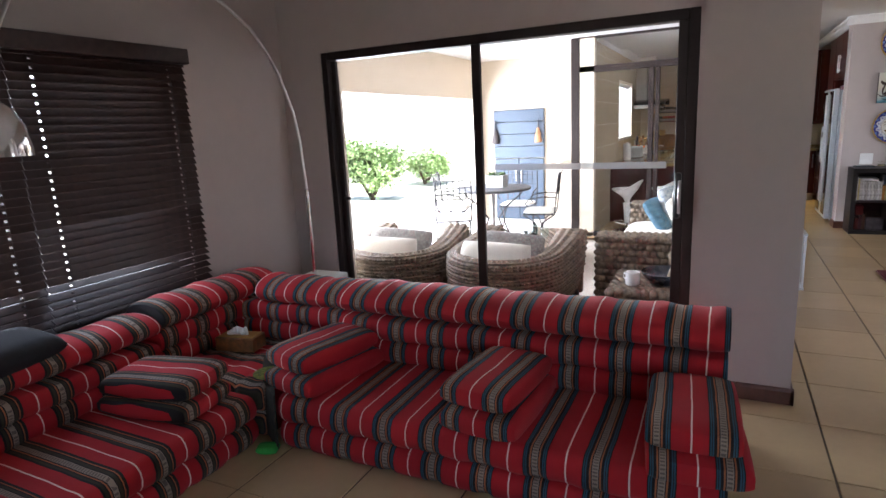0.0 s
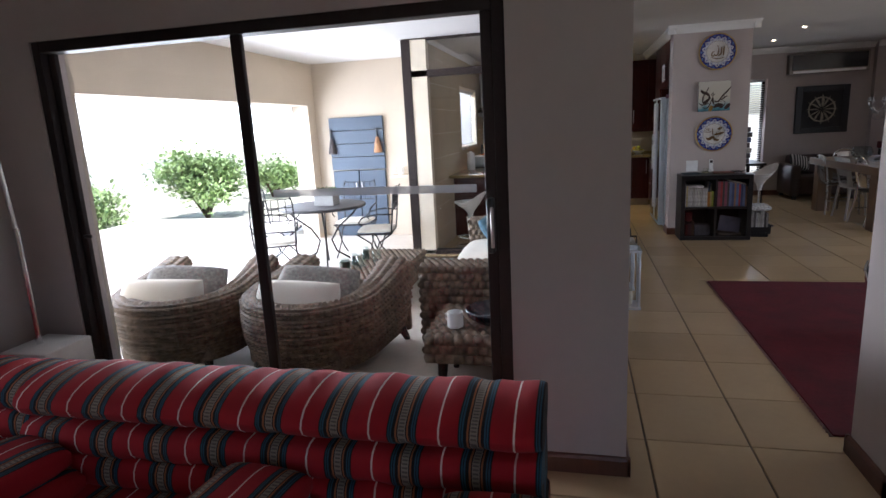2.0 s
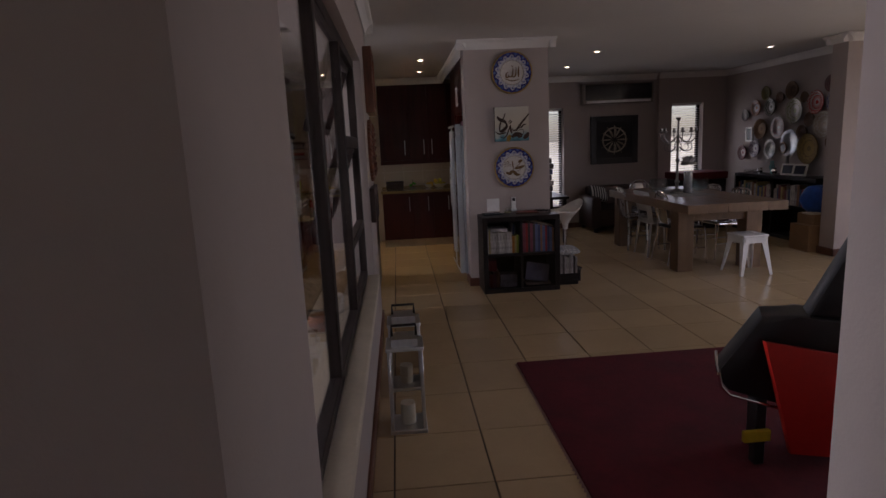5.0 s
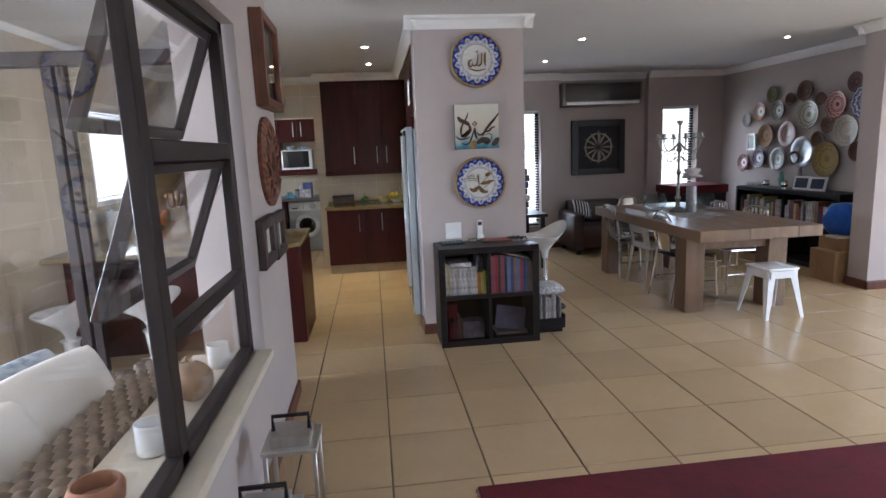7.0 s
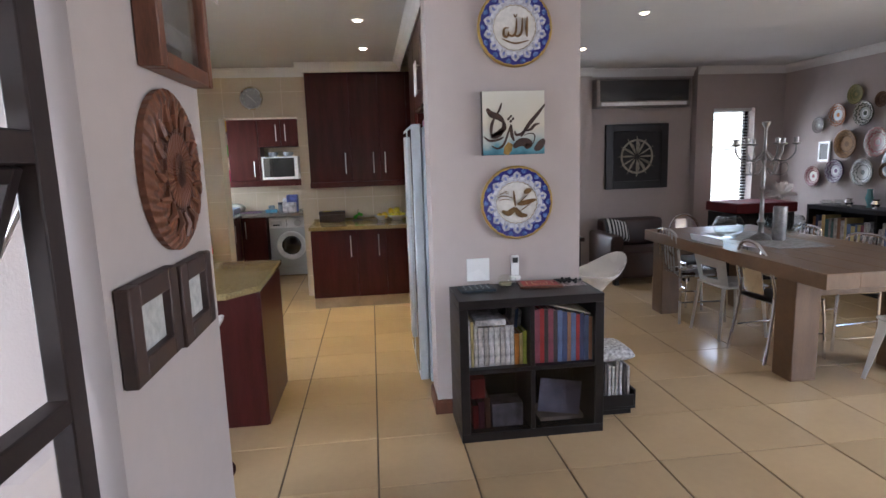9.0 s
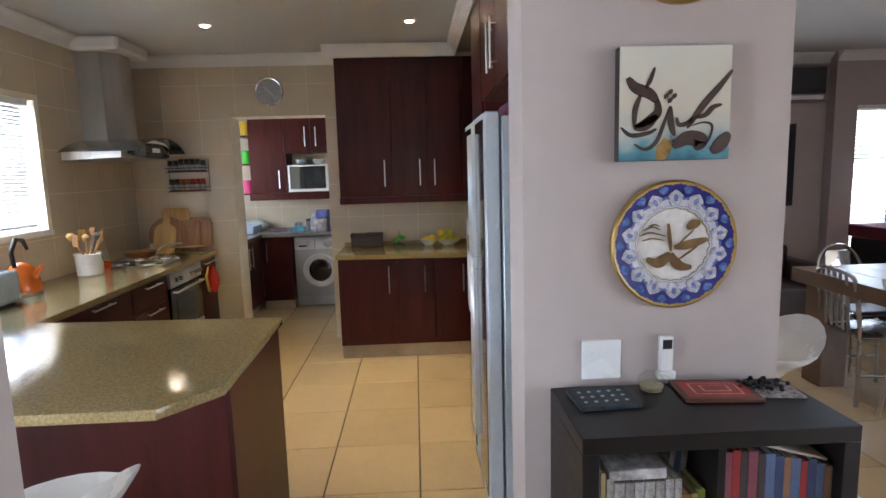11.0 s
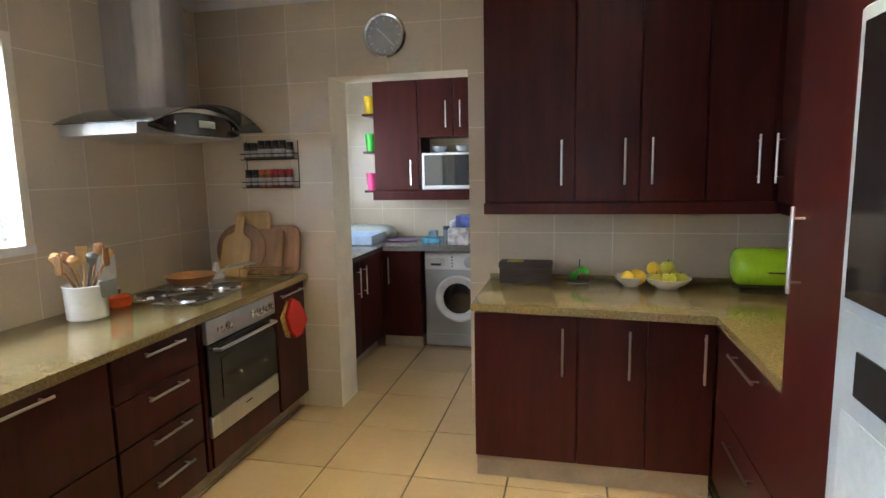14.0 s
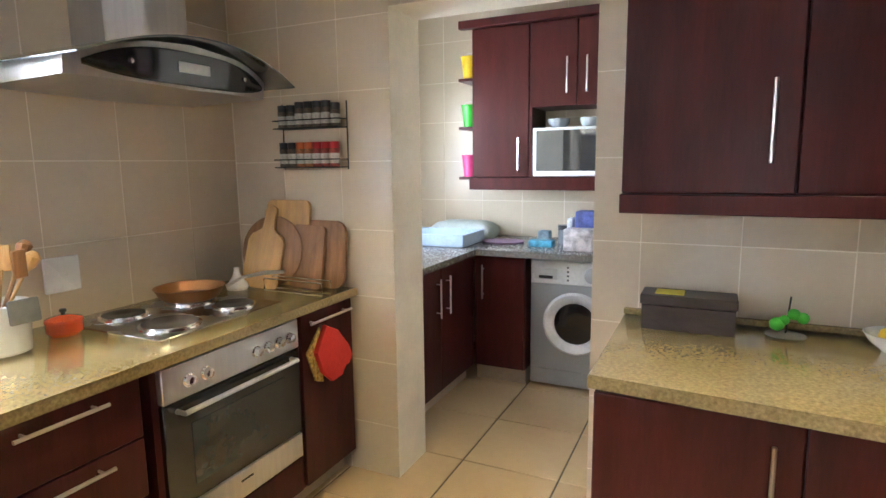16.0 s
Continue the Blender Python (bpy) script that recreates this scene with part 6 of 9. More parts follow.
for x0, x1, hx in ((1.25, 1.715, 1.65), (1.72, 2.03, 1.96), (2.035, 2.34, 2.09), (2.345, 2.64, 2.57)):
    front(b3, "door", (x0, x1, 11.88, 11.9, 1.364, 2.55), (0, -1, 0), ((hx, 11.88, 1.45), (hx, 11.88, 1.68)))
b4 = thing("wall_cabinet", (2.8, 11.2, 1.3), "dark mahogany wall cabinet beside the tall unit", "cabinet", "wall units")
part("carcass", box(2.68, 2.97, 10.6, 11.87, 1.3, 2.552), M_MAHOG, b4)
for y0, y1 in ((10.6, 11.22), (11.225, 11.865)):
    front(b4, "door", (2.66, 2.68, y0, y1, 1.36, 2.55), (-1, 0, 0), ((2.66, y1 - 0.06, 1.45), (2.66, y1 - 0.06, 1.68)))
b5 = thing("tall_cabinet", (2.6, 10.32, 0), "tall dark mahogany cabinet beside the refrigerator", "cabinet", "tall units")
part("carcass", box(2.322, 2.97, 10.07, 10.585, 0.0, 2.552), M_MAHOG, b5)
front(b5, "door", (2.3, 2.32, 10.075, 10.58, 0.1, 2.545), (-1, 0, 0), ((2.3, 10.49, 1.2), (2.3, 10.49, 1.43)))
b6 = thing("over_fridge_cabinet", (2.6, 9.55, 1.95), "dark mahogany cabinet above the refrigerator", "cabinet", "tall units")
part("carcass", box(2.322, 2.97, 8.958, 10.065, 1.95, 2.552), M_MAHOG, b6)
for y0, y1, hy in ((8.96, 9.51, 9.45), (9.515, 10.06, 9.58)):
    front(b6, "door", (2.3, 2.32, y0, y1, 1.955, 2.55), (-1, 0, 0), ((2.3, hy, 2.03), (2.3, hy, 2.26)))
single("fridge_surround", box(2.32, 2.97, 8.958, 9.105, 0, 1.948, 0.003), M_MAHOG, "dark mahogany panel beside the refrigerator", "panel", loc=(2.6, 9.03, 0))

# refrigerator
M_FRSIDE = mat("pale_silver_enamel", (0.54, 0.60, 0.65), 0.4, 0.35, var=0.04)
M_FRH = mat("satin_silver", (0.66, 0.70, 0.74), 0.34, 0.6, var=0.03)
M_FRGL = mat("black_mirror_glass", (0.015, 0.012, 0.013), 0.05, var=0.1, coat=0.6)
fr = thing("refrigerator", (2.55, 9.575, 0), "double-door silver refrigerator with black glass doors and a water dispenser", "refrigerator")
part("body", box(2.27, 2.95, 9.13, 10.02, 0.03, 1.79, 0.006), M_FRSIDE, fr)
part("foot", box(2.3, 2.9, 9.16, 9.99, 0.0, 0.03), M_BLACK, fr)
for y0, y1 in ((9.13, 9.572), (9.578, 10.02)):
    d = part("door", box(2.2, 2.262, y0, y1, 0.05, 1.81, 0.006), M_FRSIDE, fr, "silver door frame")
    near = y0 < 9.3
    if near:
        part("glass_panel", box(2.196, 2.2, y0 + 0.05, y1 - 0.1, 0.1, 1.78), M_FRGL, d, "black glass panel")
    else:
        part("glass_panel", box(2.196, 2.2, y0 + 0.1, y1 - 0.03, 1.3, 1.78), M_FRGL, d, "black glass panel")
        part("glass_panel", box(2.196, 2.2, y0 + 0.1, y1 - 0.03, 0.1, 0.78), M_FRGL, d, "black glass panel")
        dp = part("dispenser", box(2.194, 2.2, y0 + 0.1, y1 - 0.03, 0.8, 1.28, 0.004), M_FRSIDE, d, "water dispenser")
        part("recess", box(2.191, 2.194, y0 + 0.14, y1 - 0.06, 0.84, 1.1), mat("pale_lit_recess", (0.62, 0.68, 0.72), 0.3), dp)
        part("keypad", box(2.191, 2.194, y0 + 0.17, y1 - 0.1, 1.14, 1.22), M_BLACK, dp)
    hy0, hy1 = (y1 - 0.082, y1 - 0.004) if near else (y0 + 0.004, y0 + 0.082)
    for z0, z1 in ((0.25, 1.1), (1.16, 1.74)):
        for u0, u1 in ((hy0, hy0 + 0.018), (hy1 - 0.018, hy1)):
            part("handle_bar", box(2.176, 2.2, u0, u1, z0, z1, 0.004), M_FRH, d, "long silver handle")
        for w0, w1 in ((z0, z0 + 0.03), (z1 - 0.03, z1)):
            part("handle_end", box(2.177, 2.2, hy0 + 0.018, hy1 - 0.018, w0, w1), M_FRH, d)
    part("handle_bridge", box(2.172, 2.2, hy0, hy1, 1.1, 1.16, 0.004), M_FRH, d)
    part("handle_recess", box(2.195, 2.199, hy0 + 0.018, hy1 - 0.018, 0.28, 1.71), M_FRGL, d, "black handle recess")
bm = B()
bx(bm, 2.3, 2.45, 9.2, 9.42, 1.792, 1.85, 0.006)
single("carton", bm, mat("blue_red_carton", (0.12, 0.12, 0.3), 0.6, var=0.6, scale=14, col2=(0.35, 0.06, 0.06)), "small blue and red carton on top of the refrigerator", "carton", loc=(2.37, 9.3, 1.792))

# things on the corner worktop
bx1 = thing("wooden_box", (1.45, 12.05, 0.9), "long dark brown wooden box with a yellow paper on top", "box")
M_DBOX = mat("dark_stained_box", (0.045, 0.03, 0.027), 0.5, var=0.25, stretch=(2, 8, 8))
part("box", box(1.31, 1.595, 12.0, 12.12, 0.9, 0.985, 0.003), M_DBOX, bx1)
part("lid", box(1.305, 1.6, 11.995, 12.125, 0.987, 1.02, 0.004), M_DBOX, bx1)
part("paper", box(1.35, 1.44, 12.02, 12.1, 1.0205, 1.022), mat("yellow_paper", (0.6, 0.5, 0.05), 0.8), bx1)
fg = thing("frog_ornament", (1.74, 12.08, 0.9), "little green wire ornament on a round stand", "ornament")
bm = B()
lathe(bm, [(0, 0), (0.055, 0), (0.06, 0.006), (0.0, 0.012)], (1.74, 12.08, 0.901), 20)
part("stand", bm, mat("grey_stone_stand", (0.15, 0.14, 0.13), 0.5), fg)
bm = B()
tube(bm, [(1.74, 12.08, 0.91), (1.745, 12.08, 0.98), (1.75, 12.09, 1.03)], 0.003, 6)
part("stem", bm, M_IRON, fg)
M_FROG = mat("bright_green_felt", (0.08, 0.45, 0.03), 0.7)
for x, z, s in ((1.715, 0.94, 0.023), (1.76, 0.975, 0.019), (1.785, 0.965, 0.019), (1.735, 0.955, 0.016)):
    bm = B()
    bmesh.ops.create_icosphere(bm, subdivisions=2, radius=s, matrix=Matrix.Translation((x, 12.08, z)))
    part("leaf", bm, M_FROG, fg)
fb = thing("fruit_bowl", (2.12, 12.0, 0.9), "white double porcelain dish of lemons and apples", "fruit bowl")
for x, y, r in ((2.02, 12.03, 0.085), (2.2, 12.0, 0.115)):
    bm = B()
    lathe(bm, [(r * 0.45, 0), (r * 0.5, 0.004), (r * 0.85, 0.03), (r * 1.05, 0.055), (r, 0.056), (r * 0.8, 0.034), (r * 0.4, 0.012), (0, 0.01)], (x, y, 0.9), 30)
    part("dish", bm, M_WHITE, fb)
for i, (x, y, z, c) in enumerate(((2.0, 12.02, 0.945, 0), (2.05, 12.06, 0.95, 0), (2.06, 11.99, 0.955, 0), (2.14, 11.97, 0.95, 1), (2.2, 11.94, 0.955, 1), (2.26, 11.98, 0.95, 1), (2.22, 12.04, 0.955, 1), (2.15, 12.05, 0.955, 0), (2.2, 12.0, 1.01, 1), (2.13, 12.01, 1.0, 0))):
    f = thing("lemon" if c == 0 else "apple", (x, y, z), "ripe yellow lemon in the dish" if c == 0 else "yellow-green apple in the dish", "fruit", "fruit in the dish")
    bm = B()
    lathe(bm, [(0.004, -0.038), (0.014, -0.034), (0.03, -0.018), (0.034, 0.0), (0.03, 0.018), (0.014, 0.032), (0.004, 0.037)] if c == 0 else [(0.006, -0.028), (0.02, -0.034), (0.034, -0.012), (0.036, 0.01), (0.024, 0.03), (0.01, 0.03), (0.002, 0.024)], (x, y, z), 16)
    part("flesh", bm, mat("lemon_skin", (0.72, 0.5, 0.03), 0.45, bump=0.2) if c == 0 else mat("green_apple_skin", (0.56, 0.5, 0.05), 0.35, var=0.15), f)
    if c:
        bm = B()
        tube(bm, [(x, y, z + 0.024), (x + 0.004, y, z + 0.042)], 0.002, 5)
        part("stalk", bm, M_BARK, f)
bb = thing("bread_bin", (2.70, 11.95, 0.9), "lime green rounded enamel bread bin", "bread bin")
M_LIME = mat("lime_enamel", (0.38, 0.62, 0.01), 0.22, var=0.04, coat=0.5)
bm = B()
sec = [(0.115 * math.cos(i * math.tau / 24), 1.03 + 0.095 * math.sin(i * math.tau / 24)) for i in range(24)]
for k, (x, s) in enumerate(((2.50, 0.55), (2.505, 0.8), (2.52, 0.95), (2.55, 1.0), (2.88, 1.0), (2.91, 0.95), (2.925, 0.8), (2.93, 0.55))):
    ring = [bm.verts.new((x, 11.95 + d * s, 1.03 + (z - 1.03) * s)) for d, z in sec]
    if k:
        for i in range(24):
            bm.faces.new((prev[i], prev[(i + 1) % 24], ring[(i + 1) % 24], ring[i]))
    else:
        bm.faces.new(ring[::-1])
    prev = ring
bm.faces.new(prev)
part("body", bm, M_LIME, bb)
for y in (11.88, 12.02):
    bm = B()
    tube(bm, [(2.52, y, 0.95), (2.52, y, 0.908), (2.86, y, 0.908), (2.86, y, 0.95)], 0.005, 6)
    part("leg", bm, M_CHROME, bb)
bm = B()
tube(bm, [(2.63, 11.835, 1.02), (2.63, 11.82, 1.02), (2.7, 11.82, 1.02), (2.7, 11.835, 1.02)], 0.005, 6)
part("handle", bm, M_CHROME, bb)


# bar stools
def bar_stool(loc, rot, label, low=0.0):
    t = thing("bar_stool", loc, label, "bar stool", "white bar stools", rot, True)
    bm = B()
    n, m = 24, 7
    rows = []
    for j in range(m + 1):
        row = []
        for i in range(n):
            a = i * math.tau / n
            back = max(0.0, -math.sin(a))
            r = 0.02 + 0.2 * (j / m) ** 0.8
            z = 0.70 - low + (0.03 + 0.13 * back ** 1.5) * (j / m) ** 2.6
            row.append(bm.verts.new((math.cos(a) * r, math.sin(a) * r * 0.95, z)))
        rows.append(row)
    under = []
    for j in range(m, -1, -1):
        row = []
        for i in range(n):
            a = i * math.tau / n
            back = max(0.0, -math.sin(a))
            r = (0.03 + 0.185 * (j / m) ** 1.6)
            z = 0.50 - low + 0.185 * (j / m) ** 0.55 + (0.03 + 0.13 * back ** 1.5) * (j / m) ** 3
            row.append(bm.verts.new((math.cos(a) * r, math.sin(a) * r * 0.95, z)))
        under.append(row)
    allr = rows + under
    for p, q in zip(allr, allr[1:]):
        for i in range(n):
            bm.faces.new((p[i], p[(i + 1) % n], q[(i + 1) % n], q[i]))
    bm.faces.new(rows[0][::-1])
    bm.faces.new(under[-1])
    part("seat", bm, M_WHITE, t, "moulded white shell seat")
    bm = B()
    tube(bm, [(0, 0, 0.02), (0, 0, 0.3 - low)], 0.03, 14)
    tube(bm, [(0, 0, 0.3 - low), (0, 0, 0.52 - low)], 0.018, 12)
    part("column", bm, M_CHROME, t)
    if low:
        bm = B()
        tube(bm, [(0, 0, 0.12), (0, 0, 0.26), (0, 0, 0.40), (0, 0, 0.52 - low)], [0.036, 0.044, 0.056, 0.07], 20)
        part("column_cover", bm, M_WHITE, t, "tapering white cover")
    bm = B()
    lathe(bm, [(0, 0), (0.2, 0), (0.2, 0.008), (0.08, 0.03), (0.035, 0.05), (0, 0.05)], (0, 0, 0), 36)
    part("base", bm, M_CHROME, t)
    bm = B()
    zf = 0.13 if low else 0.27
    tube(bm, [(0.03, 0, zf - 0.03 * bool(low)), (0.1, 0.12, zf), (0.0, 0.19, zf), (-0.1, 0.12, zf), (-0.03, 0, zf - 0.03 * bool(low))], 0.009, 8)
    part("footrest", bm, M_CHROME, t)
    return t


s0 = bar_stool((0.95, 8.17, 0), 72, "moulded white bar stool on a chrome pedestal by the peninsula")
s1 = bar_stool((0.225, 8.09, 0), 55, "lowered moulded white bar stool with a tapering white column cover", 0.13)
copy_thing(s1, pose(-0.28, 7.98, 0, 0, 0, 75))
copy_thing(s0, pose(3.52, 9.25, 0, 0, 0, 100))["label"] = "moulded white bar stool on a chrome pedestal behind the bookcase"

# ---- laundry ----
bm = B()
prism(bm, [(-0.745, 12.5), (0.115, 12.5), (0.115, 13.47), (1.74, 13.47), (1.74, 14.245), (-0.745, 14.245)], 0.862, 0.9, "Z", 0.006)
single("worktop", bm, mat("grey_speckled_worktop", (0.2, 0.18, 0.155), 0.25, var=0.1, scale=90), "grey speckled laundry worktop", "worktop", loc=(0, 13.4, 0.862))
l1 = thing("base_cabinet", (-0.3, 13.0, 0), "dark mahogany laundry base cabinet with bar handles", "cabinet", "laundry units")
part("carcass", box(-0.74, 0.068, 12.5, 13.5, 0.1, 0.86), M_MAHOG, l1)
part("plinth", box(-0.74, 0.03, 12.5, 13.5, 0, 0.1), M_PLINTH, l1)
for y0, y1, hy in ((12.5, 12.99, 12.93), (12.995, 13.49, 13.06)):
    front(l1, "door", (0.07, 0.09, y0, y1, 0.105, 0.855), (1, 0, 0), ((0.09, hy, 0.57), (0.09, hy, 0.8)))
l2 = thing("base_cabinet", (0.25, 13.9, 0), "narrow dark mahogany laundry cabinet beside the washing machine", "cabinet", "laundry units")
part("carcass", box(0.095, 0.44, 13.52, 14.24, 0.1, 0.86), M_MAHOG, l2)
part("plinth", box(0.095, 0.44, 13.54, 14.24, 0, 0.1), M_PLINTH, l2)
front(l2, "door", (0.098, 0.435, 13.5, 13.52, 0.105, 0.855), (0, -1, 0), ((0.16, 13.5, 0.57), (0.16, 13.5, 0.8)))
wm = thing("washing_machine", (0.75, 13.85, 0), "silver-grey front-loading washing machine with a round door", "washing machine")
M_WM = mat("silver_grey_enamel", (0.42, 0.43, 0.44), 0.35, 0.3, var=0.04)
part("body", box(0.46, 1.05, 13.57, 14.15, 0.012, 0.845, 0.01, 2), M_WM, wm)
part("foot", box(0.48, 1.03, 13.62, 14.1, 0, 0.014), M_BLACK, wm)
fa = part("fascia", box(0.465, 1.045, 13.558, 13.572, 0.69, 0.838, 0.004), mat("white_fascia", (0.75, 0.75, 0.75), 0.35), wm, "white control fascia")
part("soap_drawer", box(0.49, 0.64, 13.552, 13.557, 0.72, 0.79, 0.004), mat("pale_grey_drawer", (0.6, 0.6, 0.6), 0.4), fa)
part("soap_grip", box(0.52, 0.61, 13.548, 13.551, 0.725, 0.745, 0.002), M_BLACK, fa)
for i in range(4):
    part("button", box(0.70, 0.712, 13.552, 13.557, 0.715 + i * 0.027, 0.727 + i * 0.027, 0.001), M_BLACK, fa)
bm = B()
lathe(bm, [(0.05, 0), (0.05, 0.015), (0.04, 0.022), (0, 0.022)], (0.86, 13.557, 0.76), 24, "Y")
part("dial", bm, M_WM, fa)
bm = B()
lathe(bm, [(0.135, 0.0), (0.2, 0.0), (0.205, 0.02), (0.19, 0.035), (0.15, 0.03), (0.135, 0.015)], (0.755, 13.571, 0.44), 44, "Y", hollow=True)
ring = part("door_ring", bm, mat("white_door_ring", (0.68, 0.68, 0.69), 0.3), wm, "pale round door frame")
bm = B()
lathe(bm, [(0, 0.012), (0.08, 0.018), (0.137, 0.006)], (0.755, 13.571, 0.44), 36, "Y")
part("door_glass", bm, M_FRGL, ring, "dark door glass")
part("kick_panel", box(0.465, 1.045, 13.563, 13.572, 0.02, 0.12, 0.002), M_WM, wm)
l3 = thing("wall_cabinet", (0.8, 14.08, 1.29), "dark mahogany laundry wall cabinets round a microwave niche", "cabinet", "laundry units")
part("carcass", box(-0.08, 0.335, 13.922, 14.245, 1.29, 2.4), M_MAHOG, l3)
front(l3, "door", (-0.08, 0.335, 13.9, 13.92, 1.36, 2.38), (0, -1, 0), ((0.27, 13.9, 1.41), (0.27, 13.9, 1.63)))
part("pelmet", box(-0.1, 1.5, 13.88, 13.92, 1.27, 1.355, 0.003), M_MAHOG, l3)
part("top_rail", box(-0.17, 1.5, 13.86, 13.92, 2.385, 2.44, 0.004), M_MAHOG, l3)
part("upper_carcass", box(0.34, 1.5, 13.922, 14.245, 1.83, 2.4), M_MAHOG, l3)
for x0, x1, hx in ((0.34, 0.66, 0.60), (0.665, 0.99, 0.73)):
    front(l3, "door", (x0, x1, 13.9, 13.92, 1.83, 2.38), (0, -1, 0), ((hx, 13.9, 1.91), (hx, 13.9, 2.14)))
part("niche_side", box(0.34, 0.36, 13.9, 14.245, 1.36, 1.83), M_MAHOG, l3)
part("niche_shelf", box(0.36, 1.5, 13.9, 14.245, 1.30, 1.36), M_MAHOG, l3)
M_MIRROR = mat("smoked_mirror_glass", (0.16, 0.16, 0.16), 0.04, 0.85, var=0.05, rvar=0.0)
mw = thing("microwave", (0.65, 14.05, 1.362), "white microwave oven with a mirrored door in the cabinet niche", "microwave")
part("body", box(0.375, 0.88, 13.87, 14.2, 1.365, 1.69, 0.006), M_WHITE, mw)
part("door_glass", box(0.4, 0.83, 13.866, 13.87, 1.40, 1.67), M_MIRROR, mw, "mirrored door")
for x in (0.52, 0.74):
    bm = B()
    lathe(bm, [(0.05, 0), (0.07, 0.03), (0.075, 0.06), (0.07, 0.062), (0, 0.062)], (x, 14.0, 1.692), 22)
    single("storage_bowl", bm, mat("grey_clear_plastic", (0.35, 0.37, 0.38), 0.25), "grey plastic storage bowl on the microwave", "bowl", "bowls on the microwave", loc=(x, 14.0, 1.692))
for z, cname, col in ((2.06, "yellow", (0.75, 0.5, 0.0)), (1.72, "green", (0.06, 0.5, 0.03)), (1.36, "pink", (0.65, 0.05, 0.2))):
    structure("corner_shelf", box(-0.2, -0.083, 13.93, 14.244, z - 0.02, z), M_MAHOG, "open end shelf of the laundry cabinet")
    q = thing("hanging_pot", (-0.145, 14.02, z), "bright %s tin pot on the open end shelf" % cname, "pot", "coloured pots")
    bm = B()
    lathe(bm, [(0.045, 0), (0.06, 0.15), (0.064, 0.152), (0.064, 0.16), (0.058, 0.16), (0.042, 0.01), (0, 0.01)], (-0.145, 14.01, z), 22)
    part("body", bm, mat(cname + "_enamel_tin", col, 0.35, var=0.08), q)
    bm = B()
    tube(bm, bow((-0.205, 14.01, z + 0.155), (-0.085, 14.01, z + 0.155), 0.03, 8), 0.002, 5)
    part("bail", bm, M_STEEL, q)
tr = thing("dish_tray", (-0.25, 13.7, 0.9), "pale blue plastic washing-up tray on the laundry worktop", "tray")
bm = B()
prism(bm, [(-0.5, 13.5), (0.0, 13.5), (0.0, 13.86), (-0.5, 13.86)], 0.902, 0.91)
for q in ((-0.52, 0.02, 13.48, 13.5, 0.902, 0.985), (-0.52, 0.02, 13.86, 13.88, 0.902, 0.985), (-0.52, -0.5, 13.5, 13.86, 0.902, 0.985), (0.0, 0.02, 13.5, 13.86, 0.902, 0.985)):
    bx(bm, *q, 0.005)
part("tub", bm, mat("pale_blue_plastic", (0.45, 0.55, 0.66), 0.4), tr)
bm = B()
cushion(bm, (-0.2, 14.03, 0.95), (0.5, 0.28, 0.16), 0.6)
single("folded_towel", bm, mat("pale_sage_towel", (0.5, 0.53, 0.46), 0.95, bump=0.5, bscale=200), "heaped pale sage towel on the laundry worktop", "towel", loc=(-0.2, 14.03, 0.9))
bm = B()
lathe(bm, [(0, 0), (0.11, 0), (0.12, 0.012), (0, 0.02)], (0.17, 13.85, 0.9), 24, sx=1.3)
single("placemat", bm, mat("mauve_felt", (0.28, 0.18, 0.26), 0.9), "mauve oval mat on the laundry worktop", "mat", loc=(0.17, 13.85, 0.9))
for x0, x1, y0, y1, h, col, lab, nm in ((0.40, 0.56, 13.7, 13.8, 0.045, (0.1, 0.35, 0.5), "turquoise plastic lunch box", "lunch_box"), (0.42, 0.5, 13.86, 13.94, 0.09, (0.3, 0.4, 0.45), "small glass storage box", "storage_box"), (0.66, 0.84, 13.6, 13.72, 0.14, (0.55, 0.5, 0.5), "printed soap powder box", "soap_box"), (0.70, 0.85, 13.75, 13.9, 0.24, (0.1, 0.12, 0.35), "blue washing powder packet", "powder_packet"), (0.64, 0.68, 13.78, 13.9, 0.19, (0.75, 0.75, 0.75), "white spray bottle", "bottle")):
    single(nm, box(x0, x1, y0, y1, 0.9, 0.9 + h, 0.008, 2), mat(nm + "_print", col, 0.5, var=0.4, scale=18), lab + " on the laundry worktop", nm.replace("_", " "), "laundry clutter", loc=((x0 + x1) / 2, (y0 + y1) / 2, 0.9))
pj = thing("storage_jar", (0.59, 13.92, 0.9), "glass storage jar with a black lid on the laundry worktop", "jar")
bm = B()
lathe(bm, [(0, 0), (0.04, 0), (0.04, 0.1), (0, 0.1)], (0.59, 13.92, 0.9), 18)
part("glass", bm, mat("grey_jar", (0.2, 0.22, 0.24), 0.2), pj)
bm = B()
lathe(bm, [(0.042, 0.1), (0.042, 0.13), (0, 0.132)], (0.59, 13.92, 0.9), 18)
part("lid", bm, M_BLACK, pj)


